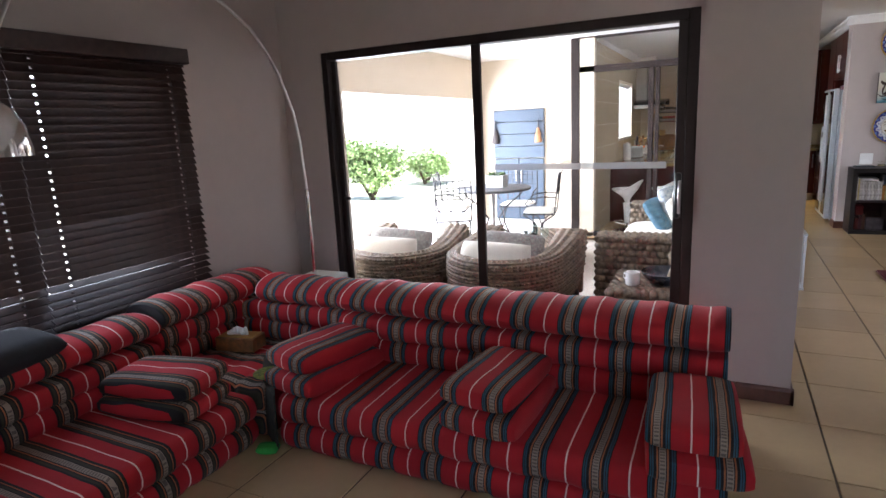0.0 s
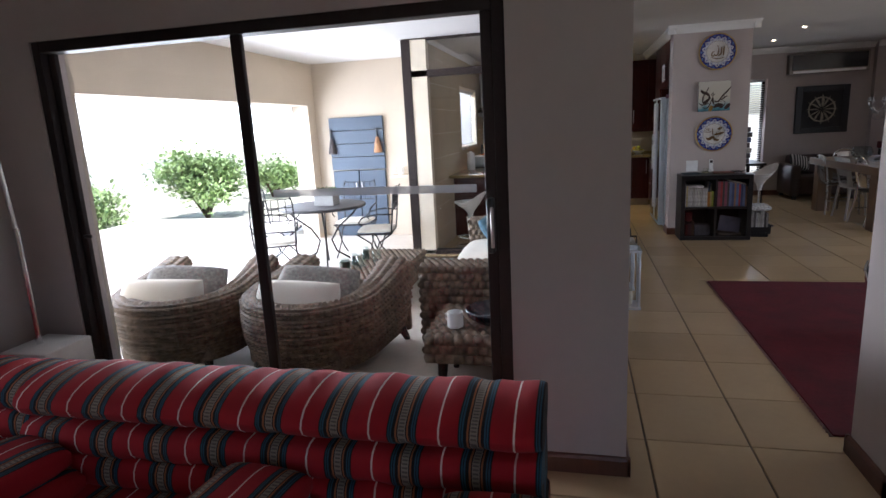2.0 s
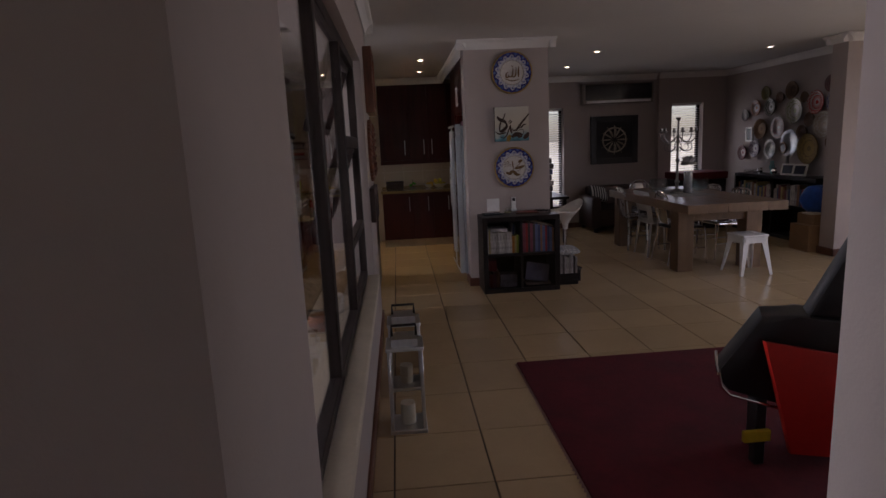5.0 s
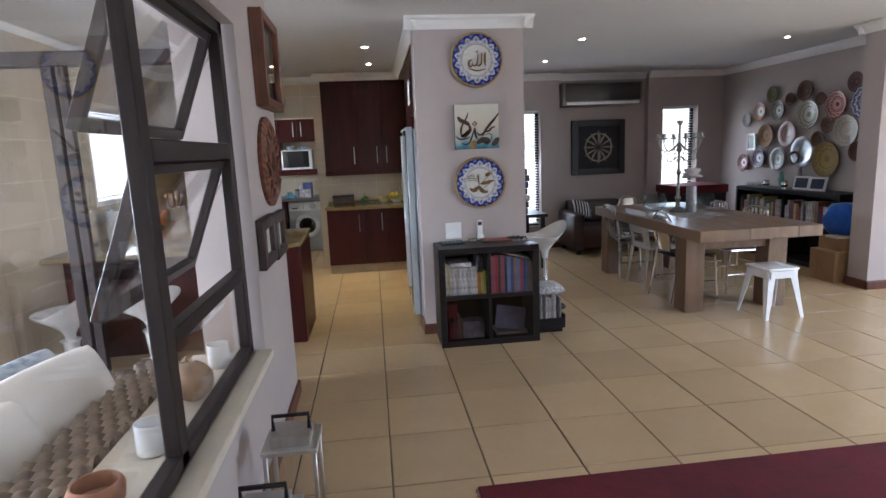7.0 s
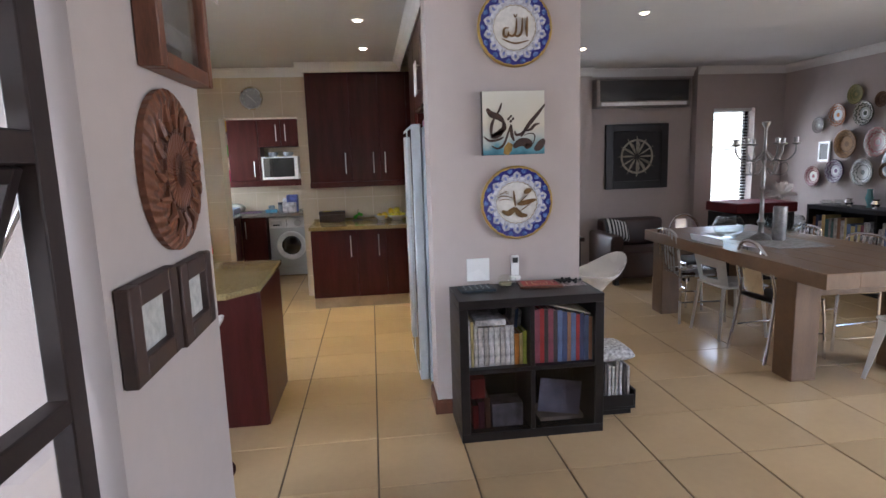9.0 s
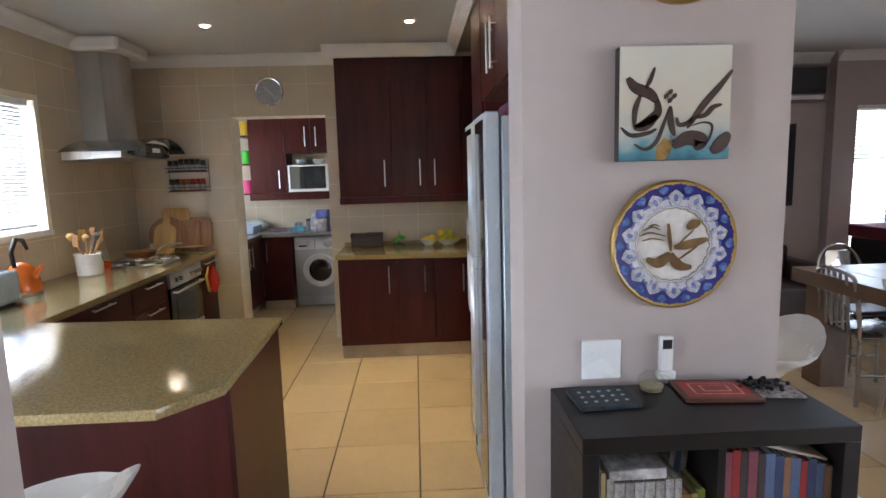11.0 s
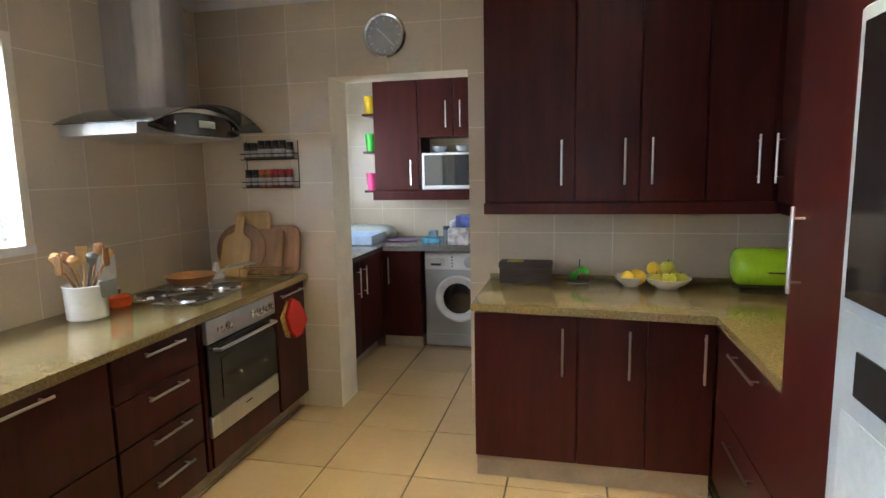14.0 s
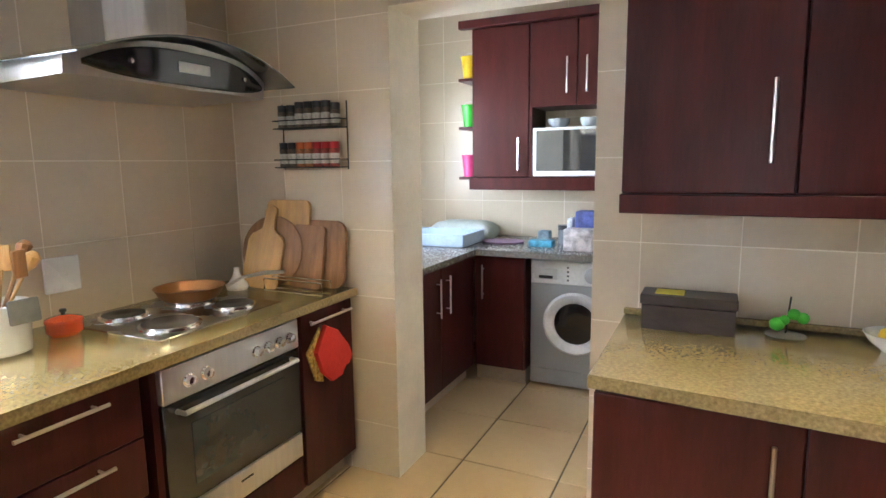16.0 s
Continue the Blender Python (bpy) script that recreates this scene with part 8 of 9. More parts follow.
tube(bm, [(2.73, 8.6, 0.865), (2.755, 8.6, 0.855), (2.75, 8.6, 0.83), (2.73, 8.6, 0.826)], 0.004, 8)
part("handle", bm, M_JAR, gt)
bm = B()
lathe(bm, [(0, 0.0), (0.036, 0.0), (0.04, 0.016), (0, 0.018)], (2.69, 8.6, 0.818), 22)
part("tea", bm, mat("amber_tea", (0.42, 0.38, 0.24), 0.2), gt)
rm = thing("remote_control", (2.765, 8.665, 0.82), "white air-conditioner remote in a wall holder", "remote control")
part("body", box(2.742, 2.79, 8.652, 8.676, 0.845, 0.985, 0.005), M_WHITE, rm)
part("display", box(2.75, 2.782, 8.649, 8.6515, 0.94, 0.972), M_BLACK, rm)
part("holder", box(2.735, 2.797, 8.645, 8.679, 0.83, 0.86, 0.004), M_WHITE, rm)
ly = thing("lacquer_tray", (2.885, 8.55, 0.815), "red lacquered tray with nested pale frames on the bookcase", "tray", rot=-6, local=True)
M_LACQ, M_LINE = mat("red_lacquer", (0.36, 0.03, 0.03), 0.4, var=0.15, scale=20), mat("pale_inlay", (0.6, 0.4, 0.28), 0.6, var=0.2, scale=40)
part("base", box(-0.125, 0.125, -0.085, 0.085, 0, 0.014, 0.003), mat("brown_lacquer_edge", (0.12, 0.05, 0.03), 0.4), ly, "brown edge")
for i, (w, d) in enumerate(((0.105, 0.068), (0.078, 0.047), (0.072, 0.042), (0.046, 0.026), (0.04, 0.021))):
    part("inlay", box(-w, w, -d, d, 0.0142 + i * 0.0008, 0.0148 + i * 0.0008), M_LINE if i % 2 else M_LACQ, ly)
bm = B()
random.seed(3)
for i in range(30):
    a = i * 0.55
    r = 0.035 + 0.02 * math.sin(i * 1.3)
    bmesh.ops.create_icosphere(bm, subdivisions=1, radius=0.009, matrix=Matrix.Translation((3.06 + r * 1.5 * math.cos(a), 8.57 + r * math.sin(a), 0.826 + 0.004 * (i % 3))))
single("prayer_beads", bm, M_BLACK, "heap of black beads on a lace mat on the bookcase", "beads", loc=(3.06, 8.57, 0.815))
bm = B()
obox(bm, (3.06, 8.55, 0.8175), (0.2, 0.13, 0.004), (0, 0, -8), 0.001)
single("lace_mat", bm, mat("black_white_lace", (0.6, 0.55, 0.55), 0.9, var=0.5, scale=60, col2=(0.06, 0.04, 0.05)), "black and white lace mat on the bookcase", "mat", loc=(3.06, 8.55, 0.815))
# magazine rack
mg = thing("magazine_rack", (3.32, 8.6, 0), "black magazine rack full of magazines and a folded cloth", "magazine rack")
for q, nm in (((3.2, 3.45, 8.44, 8.76, 0.04, 0.055), "base"), ((3.2, 3.212, 8.44, 8.76, 0.055, 0.16), "side"), ((3.438, 3.45, 8.44, 8.76, 0.055, 0.16), "side"), ((3.212, 3.438, 8.44, 8.45, 0.055, 0.13), "front"), ((3.22, 3.43, 8.46, 8.74, 0.0, 0.04), "foot")):
    part(nm, box(*q, 0.002), M_BLACKWOOD, mg)
for i in range(9):
    single("magazine", box(3.216 + i * 0.024, 3.216 + i * 0.024 + 0.016, 8.47, 8.72, 0.056, 0.3 + 0.012 * ((i * 7) % 4), 0.001), M_BOOK[(0, 1, 3, 2, 0, 1, 2, 10, 1)[i]], "thin magazine standing in the rack", "magazine", "magazines in the rack", loc=(3.22 + i * 0.024, 8.6, 0.056))
bm = B()
cushion(bm, (3.33, 8.62, 0.36), (0.27, 0.3, 0.08), 0.5)
single("folded_cloth", bm, mat("white_striped_cloth", (0.6, 0.6, 0.6), 0.95, var=0.4, scale=50), "folded white cloth lying over the magazines", "cloth", loc=(3.33, 8.62, 0.32))

# things on the passage wall
wf = thing("framed_picture", (1.32, 7.32, 2.1), "deep reddish wooden box frame on the passage wall", "picture frame")
M_RWOOD = mat("reddish_teak", (0.16, 0.06, 0.03), 0.45, var=0.25, scale=4, stretch=(6, 6, 1))
for q in ((1.292, 1.36, 7.06, 7.11, 1.86, 2.36), (1.292, 1.36, 7.54, 7.59, 1.86, 2.36), (1.292, 1.36, 7.11, 7.54, 1.86, 1.91), (1.292, 1.36, 7.11, 7.54, 2.31, 2.36)):
    part("frame", box(*q, 0.004), M_RWOOD, wf)
part("picture", box(1.293, 1.31, 7.11, 7.54, 1.91, 2.31), mat("dark_print", (0.12, 0.11, 0.1), 0.4, var=0.4, scale=8), wf)
g = pane(wf, 1.34, 1.343, 7.11, 7.54, 1.91, 2.31)
dc = thing("carved_disc", (1.3, 7.215, 1.565), "large carved red-brown wooden disc on the passage wall", "carving", local=True)
bm = B()
lathe(bm, [(0.0, 0.03), (0.05, 0.032), (0.055, 0.026), (0.12, 0.03), (0.125, 0.022), (0.22, 0.028), (0.235, 0.022), (0.25, 0.012), (0.248, -0.008), (0.0, -0.008)], (0, 0, 0), 48, "X")
part("disc", bm, ringed("carved_teak", 0.25, "YZ", [(0.2, (0.13, 0.045, 0.022)), (0.45, (0.2, 0.07, 0.035)), (0.6, (0.10, 0.035, 0.018)), (0.8, (0.21, 0.075, 0.035)), (0.9, (0.11, 0.04, 0.02)), (1.0, (0.18, 0.065, 0.03))], 12, 0.08, 0.5, 0, 1.0), dc)
for k in range(16):
    a = k * math.tau / 16
    bm = B()
    tube(bm, [(0.028, 0.13 * math.cos(a), 0.13 * math.sin(a)), (0.032, 0.17 * math.cos(a + 0.12), 0.17 * math.sin(a + 0.12)), (0.028, 0.21 * math.cos(a), 0.21 * math.sin(a))], [0.006, 0.014, 0.006], 6)
    part("carving", bm, M_RWOOD, dc)
M_DKFRAME = mat("dark_brown_frame_wood", (0.055, 0.03, 0.024), 0.5, var=0.25, scale=6)
for y0, y1, z0, z1 in ((6.74, 7.09, 1.03, 1.287), (7.12, 7.455, 1.015, 1.275)):
    t = thing("wall_picture", (1.3, (y0 + y1) / 2, (z0 + z1) / 2), "small dark wooden picture frame on the passage wall", "picture frame", "passage pictures")
    for q in ((1.292, 1.33, y0, y0 + 0.07, z0, z1), (1.292, 1.33, y1 - 0.07, y1, z0, z1), (1.292, 1.33, y0 + 0.07, y1 - 0.07, z0, z0 + 0.06), (1.292, 1.33, y0 + 0.07, y1 - 0.07, z1 - 0.06, z1)):
        part("frame", box(*q, 0.004), M_DKFRAME, t)
    part("picture", box(1.293, 1.305, y0 + 0.07, y1 - 0.07, z0 + 0.06, z1 - 0.06), mat("pale_sketch", (0.5, 0.49, 0.46), 0.7, var=0.15, scale=40), t)


def lantern(loc, w, h, label):
    t = thing("lantern", loc, label, "lantern", "passage lanterns", 0, True)
    a = w / 2
    for sx in (-1, 1):
        for sy in (-1, 1):
            part("post", box(sx * a - 0.008, sx * a + 0.008, sy * a - 0.008, sy * a + 0.008, 0.02, h, 0.002), M_STEEL, t)
    for z0, z1 in ((0.0, 0.025), (h, h + 0.02)):
        part("plate", box(-a - 0.014, a + 0.014, -a - 0.014, a + 0.014, z0, z1, 0.003), M_STEEL, t)
    for q in ((-a, a, -a - 0.001, -a + 0.001), (-a, a, a - 0.001, a + 0.001), (-a - 0.001, -a + 0.001, -a, a), (a - 0.001, a + 0.001, -a, a)):
        pane(t, *q, 0.026, h - 0.002)
    bm = B()
    prism(bm, [(-a * 0.8, -a * 0.8), (a * 0.8, -a * 0.8), (a * 0.8, a * 0.8), (-a * 0.8, a * 0.8)], h + 0.02, h + 0.06)
    part("cap", bm, M_STEEL, t)
    bm = B()
    tube(bm, [(-a * 0.75, 0, h + 0.05), (-a * 0.75, 0, h + 0.12), (a * 0.75, 0, h + 0.12), (a * 0.75, 0, h + 0.05)], 0.009, 8)
    part("handle", bm, M_BLACKWOOD, t, "dark strap handle")
    bm = B()
    lathe(bm, [(0, 0), (0.042, 0), (0.042, 0.12), (0.0, 0.118)], (0, 0, 0.026), 18)
    part("candle", bm, mat("ivory_wax", (0.6, 0.55, 0.42), 0.5), t, "ivory pillar candle")
    return t


lantern((1.49, 5.50, 0), 0.18, 0.485, "tall steel and glass floor lantern with a candle in the passage")
lantern((1.49, 6.08, 0), 0.19, 0.44, "tall steel and glass floor lantern with a candle in the passage")

# rug
bm = B()
bx(bm, 2.285, 5.0, 3.5, 6.3, 0.002, 0.014, 0.004)
rg = thing("rug", (3.6, 4.9, 0), "flat dark red rug with a narrow pale fringe", "rug")
part("carpet", bm, mat("dark_red_wool", (0.13, 0.008, 0.016), 0.95, var=0.2, scale=4, bump=0.6, bscale=220), rg)
bm = B()
for i in range(240):
    y = 3.5 + i * 2.8 / 240
    bx(bm, 2.268 + 0.004 * ((i * 7) % 3), 2.287, y, y + 0.005, 0.002, 0.008)
tagged(part("fringe", bm, mat("pale_pink_fringe", (0.4, 0.25, 0.22), 0.95), rg), kind="stuff")

# padded exercise bench beyond the opening, turned a little from the wall
def skew(bm):
    for v in bm.verts:
        v.co.x += 0.55 * (v.co.y - 4.8)


eb = thing("exercise_bench", (3.2, 4.75, 0), "black padded bench with chrome trim, red side panel and dark legs", "exercise bench")
M_VINYL = mat("black_vinyl", (0.014, 0.014, 0.016), 0.35, var=0.2, scale=8, bump=0.15, bscale=120)
bm = B()
prism(bm, [(2.925, 0.51), (2.935, 0.44), (2.975, 0.395), (3.75, 0.12), (3.85, 0.3), (3.8, 0.66), (3.3, 0.735), (3.12, 0.745)], 4.8, 5.0, "Y", 0.03)
skew(bm)
part("seat", bm, M_VINYL, eb)
bm = B()
prism(bm, [(3.34, 0.72), (3.8, 0.64), (3.98, 1.05), (3.55, 1.07)], 4.82, 4.99, "Y", 0.03)
skew(bm)
part("backrest", bm, M_VINYL, eb)
bm = B()
tube(bm, [(3.02, 4.99, 0.52), (2.95, 4.86, 0.515), (2.92, 4.79, 0.5), (2.932, 4.786, 0.435), (2.972, 4.785, 0.39), (3.3, 4.785, 0.273), (3.7, 4.785, 0.13)], 0.008, 8)
part("chrome_trim", bm, M_CHROME, eb)
bm = B()
prism(bm, [(3.105, 0.65), (3.65, 0.515), (3.6, 0.03), (3.26, 0.09)], 4.74, 4.77, "Y", 0.004)
part("side_panel", bm, mat("bright_red_panel", (0.55, 0.02, 0.012), 0.45, var=0.06), eb, "bright red side panel")
part("yellow_tag", box(3.05, 3.18, 4.775, 4.8, 0.145, 0.2, 0.003), mat("yellow_tape", (0.65, 0.5, 0.02), 0.5), eb)
for x, z in ((3.14, 0.35), (3.6, 0.22)):
    for y, s in ((4.80, 0.0), (4.95, 0.08)):
        part("leg", box(x + s - 0.02, x + s + 0.03, y, y + 0.05, 0.014, z, 0.004), M_BLACK, eb)

# dining table
dt = thing("dining_table", (5.28, 9.75, 0), "long chunky weathered oak dining table on slab legs", "dining table")
for i in range(5):
    x0 = 4.635 + i * 0.23
    part("plank", box(x0, x0 + 0.2294, 8.40 + 0.002 * (i % 2), 10.76, 0.71, 0.81, 0.0025), M_WOODTABLE, dt)
for x0, y0 in ((4.68, 8.70), (5.5, 8.70), (4.68, 10.47), (5.5, 10.47)):
    part("leg", box(x0, x0 + 0.19, y0, y0 + 0.19, 0, 0.709, 0.006), M_WOODTABLE, dt)
for y0 in (8.74, 10.51):
    part("rail", box(4.871, 5.499, y0, y0 + 0.11, 0.58, 0.708, 0.004), M_WOODTABLE, dt)


def metal_chair(loc, rot, slats, material, label):
    """Tube-framed metal chair; faces +y before it is turned."""
    t = thing("dining_chair", loc, label, "chair", "chairs round the dining table", rot, True)
    bm = B()
    if slats:
        pts = [(-0.2, -0.2, 0.0), (-0.19, -0.2, 0.45), (-0.185, -0.24, 0.78), (-0.14, -0.255, 0.85), (0.0, -0.26, 0.865), (0.14, -0.255, 0.85), (0.185, -0.24, 0.78), (0.19, -0.2, 0.45), (0.2, -0.2, 0.0)]
    else:
        pts = [(-0.2, -0.27, 0.0), (-0.18, -0.2, 0.45), (-0.18, -0.23, 0.66), (-0.15, -0.26, 0.8), (-0.08, -0.28, 0.88), (0.0, -0.285, 0.9), (0.08, -0.28, 0.88), (0.15, -0.26, 0.8), (0.18, -0.23, 0.66), (0.18, -0.2, 0.45), (0.2, -0.27, 0.0)]
    tube(bm, curve_pts(pts, 5), 0.013, 8)
    part("back_frame", bm, material, t)
    for s in (-1, 1):
        bm = B()
        tube(bm, curve_pts([(s * 0.19, -0.19, 0.44), (s * 0.2, 0.15, 0.45), (s * 0.2, 0.2, 0.42), (s * 0.21, 0.23, 0.0)], 5), 0.013, 8)
        part("leg", bm, material, t)
        bm = B()
        tube(bm, [(s * 0.195, -0.2, 0.2), (s * 0.205, 0.21, 0.2)], 0.008, 6)
        part("stretcher", bm, material, t)
    if slats:
        for x in (-0.11, -0.055, 0.0, 0.055, 0.11):
            bm = B()
            obox(bm, (x, -0.235, 0.66), (0.03, 0.004, 0.38), (6, 0, 0), 0.001)
            part("slat", bm, material, t)
    else:
        bm = B()
        obox(bm, (0, -0.25, 0.68), (0.2, 0.012, 0.36), (9, 0, 0), 0.005, 2)
        part("back_panel", bm, material, t)
    bm = B()
    cushion(bm, (0, 0.01, 0.455), (0.42, 0.42, 0.04), 0.3, n=8)
    part("seat", bm, M_VINYL if not slats else material, t)
    return t


M_IRONGREY = mat("dark_brushed_metal", (0.5, 0.49, 0.48), 0.26, 1.0, var=0.1)
metal_chair((4.98, 9.24, 0), -86, False, M_CHROME, "chrome tubular dining chair with a rounded arch back and black seat")
metal_chair((4.89, 10.32, 0), -93, True, M_IRONGREY, "dark brushed metal dining chair with a slatted back")
metal_chair((5.63, 9.42, 0), 94, True, M_CHROME, "brushed aluminium dining chair with a slatted back")
metal_chair((5.63, 10.1, 0), 88, True, M_CHROME, "brushed aluminium dining chair with a slatted back")
metal_chair((5.25, 10.86, 0), 178, False, M_CHROME, "chrome tubular dining chair with a rounded arch back and black seat")


wc = thing("dining_chair", (4.96, 9.80, 0), "moulded white plastic dining chair on aluminium legs", "chair", "chairs round the dining table", -88, True)
bm = B()
rows = []
for j in range(9):
    v = j / 8
    row = []
    for i in range(9):
        u = i / 8 - 0.5
        row.append(bm.verts.new((u * (0.40 + 0.06 * v), -0.2 - 0.09 * v + 0.12 * u * u, 0.45 + 0.42 * v - 0.05 * u * u * v)))
    rows.append(row)
for a, c in zip(rows, rows[1:]):
    for i in range(8):
        if not (0 < rows.index(a) < 3 and 2 <= i <= 5):
            bm.faces.new((a[i], a[i + 1], c[i + 1], c[i]))
bmesh.ops.solidify(bm, geom=list(bm.faces), thickness=0.012)
part("backrest", bm, M_WHITE, wc)
bm = B()
cushion(bm, (0, 0, 0.445), (0.42, 0.42, 0.03), 0.2, n=8)
part("seat", bm, M_WHITE, wc)
for sx in (-1, 1):
    for sy, yy in ((-1, -0.24), (1, 0.2)):
        bm = B()
        tube(bm, [(sx * 0.17, yy * 0.8, 0.44), (sx * 0.2, yy, 0.0)], [0.016, 0.012], 8)
        part("leg", bm, M_STEEL, wc)

# white steel stool
sl = thing("metal_stool", (5.39, 8.5, 0), "white pressed-steel stool with splayed legs at the table end", "stool", local=True, rot=3)
bm = B()
bx(bm, -0.155, 0.155, -0.155, 0.155, 0.425, 0.45, 0.012, 2)
part("seat", bm, M_WHITE, sl)
for sx in (-1, 1):
    for sy in (-1, 1):
        bm = B()
        a, c = [], []
        for (x, y, w, z) in ((0.135, 0.135, 0.075, 0.43), (0.19, 0.19, 0.03, 0.0)):
            for dst, q in ((a if z > 0.2 else c, ((x, y - w), (x, y), (x - w, y), (x - w, y - 0.004), (x - 0.004, y - 0.004), (x - 0.004, y - w))),):
                dst += [bm.verts.new((sx * px, sy * py, z)) for px, py in q]
        for i in range(6):
            bm.faces.new((a[i], a[(i + 1) % 6], c[(i + 1) % 6], c[i]))
        bm.faces.new(a)
        bm.faces.new(c)
        part("leg", bm, M_WHITE, sl)
    part("apron", box(sx * 0.15 - 0.004, sx * 0.15 + 0.004, -0.13, 0.13, 0.36, 0.425), M_WHITE, sl)
for s in (-1, 1):
    part("apron", box(-0.13, 0.13, s * 0.15 - 0.004, s * 0.15 + 0.004, 0.36, 0.425), M_WHITE, sl)

# candelabra and glass on the table
CX, CY = 5.19, 9.78
cd = thing("candelabra", (CX, CY, 0.812), "tall pewter five-arm candelabra on the dining table", "candelabra")
M_PEWTER = mat("dark_pewter", (0.34, 0.33, 0.32), 0.32, 0.9, var=0.2)
bm = B()
lathe(bm, [(0, 0), (0.085, 0), (0.09, 0.015), (0.06, 0.035), (0.025, 0.06), (0.02, 0.12), (0.035, 0.15), (0.018, 0.18), (0.015, 0.4), (0.03, 0.43), (0.016, 0.46), (0.014, 0.64), (0.028, 0.67), (0.014, 0.7), (0.012, 0.93), (0.03, 0.96), (0.035, 0.98), (0, 0.985)], (CX, CY, 0.813), 22)
part("stem", bm, M_PEWTER, cd)
for k in range(6):
    a = k * math.tau / 6 + 0.3
    c, s = math.cos(a), math.sin(a)
    bm = B()
    tube(bm, curve_pts([(CX + c * r, CY + s * r, z) for r, z in ((0.01, 1.56), (0.08, 1.49), (0.16, 1.48), (0.215, 1.54), (0.22, 1.6))], 5), 0.007, 7)
    tube(bm, curve_pts([(CX + c * r, CY + s * r, z) for r, z in ((0.02, 1.42), (0.1, 1.36), (0.17, 1.39), (0.16, 1.46), (0.11, 1.44))], 5), 0.005, 6)
    arm = part("arm", bm, M_PEWTER, cd)
    bm = B()
    lathe(bm, [(0.01, 0), (0.035, 0.012), (0.037, 0.018), (0.018, 0.022), (0.02, 0.06), (0.0, 0.06)], (CX + c * 0.22, CY + s * 0.22, 1.6), 14)
    part("candle_cup", bm, M_PEWTER, arm)
M_CLEAR = glass("clear_bowl_glass", (0.9, 0.93, 0.93))
for x, y, r in ((5.02, 9.97, 0.13), (5.58, 9.93, 0.125), (5.66, 10.25, 0.09)):
    bm = B()
    lathe(bm, [(r * 0.45, 0), (r * 0.9, r * 0.4), (r, r * 0.8), (r * 0.85, r * 1.25), (r * 0.7, r * 1.4), (r * 0.68, r * 1.4), (r * 0.82, r * 1.22), (r * 0.96, r * 0.8), (r * 0.86, r * 0.42), (0, 0.01)], (x, y, 0.815), 30)
    single("glass_bowl", bm, M_CLEAR, "round clear glass bowl on the dining table", "glass bowl", "bowls on the dining table", loc=(x, y, 0.815))
vs = thing("flower_vase", (5.30, 9.70, 0.812), "glass cylinder vase with a white artificial bloom on the dining table", "vase")
bm = B()
lathe(bm, [(0.05, 0), (0.055, 0.01), (0.055, 0.28), (0.051, 0.28), (0.05, 0.012), (0, 0.01)], (5.30, 9.70, 0.815), 22)
part("vase", bm, mat("silver_mercury_glass", (0.45, 0.45, 0.46), 0.2, 0.6, var=0.2, scale=20), vs)
bm = B()
random.seed(8)
for i in range(90):
    a, e = random.uniform(0, math.tau), random.uniform(-0.3, 1.2)
    leaf(bm, (5.30, 9.70, 1.2), (math.cos(a) * math.cos(e), math.sin(a) * math.cos(e), math.sin(e)), random.uniform(0.08, 0.13), 0.03)
part("bloom", bm, mat("white_petal", (0.66, 0.62, 0.6), 0.8, var=0.08), vs, "white bloom", smooth=None)
single("table_runner", box(5.0, 5.48, 9.3, 10.3, 0.8112, 0.8135), mat("grey_runner", (0.33, 0.32, 0.31), 0.9, var=0.2, scale=20), "grey cloth runner on the dining table", "cloth", loc=(5.24, 9.8, 0.8112))

# wall of plates
PC = {"grey": ((0.2, 0.18, 0.17), (0.3, 0.28, 0.27)), "orange": ((0.5, 0.5, 0.48), (0.45, 0.16, 0.05)), "dark": ((0.5, 0.5, 0.46), (0.06, 0.07, 0.05)), "olive": ((0.12, 0.12, 0.04), (0.22, 0.18, 0.06)), "brown": ((0.10, 0.055, 0.035), (0.16, 0.09, 0.05)), "multi": ((0.5, 0.48, 0.45), (0.2, 0.22, 0.1)), "red": ((0.5, 0.48, 0.45), (0.45, 0.04, 0.03)), "maroon": ((0.12, 0.05, 0.05), (0.2, 0.12, 0.11)), "blue": ((0.5, 0.5, 0.52), (0.05, 0.07, 0.3)), "tan": ((0.3, 0.17, 0.07), (0.2, 0.11, 0.05)),
      "lace": ((0.3, 0.1, 0.09), (0.45, 0.35, 0.3)), "white": ((0.5, 0.46, 0.4), (0.4, 0.34, 0.27)), "silver": ((0.5, 0.53, 0.56), (0.42, 0.44, 0.47)), "straw": ((0.36, 0.24, 0.06), (0.22, 0.15, 0.04)), "ring": ((0.4, 0.3, 0.28), (0.2, 0.05, 0.06)), "purple": ((0.42, 0.4, 0.43), (0.12, 0.07, 0.14)), "pale": ((0.5, 0.5, 0.48), (0.16, 0.17, 0.16))}
WORD = {"brown": "round brown woven basket plate", "olive": "round olive woven basket plate", "maroon": "round maroon woven basket plate", "straw": "wide coiled yellow straw basket plate", "tan": "round tan wooden plate", "silver": "large pale silver tray"}
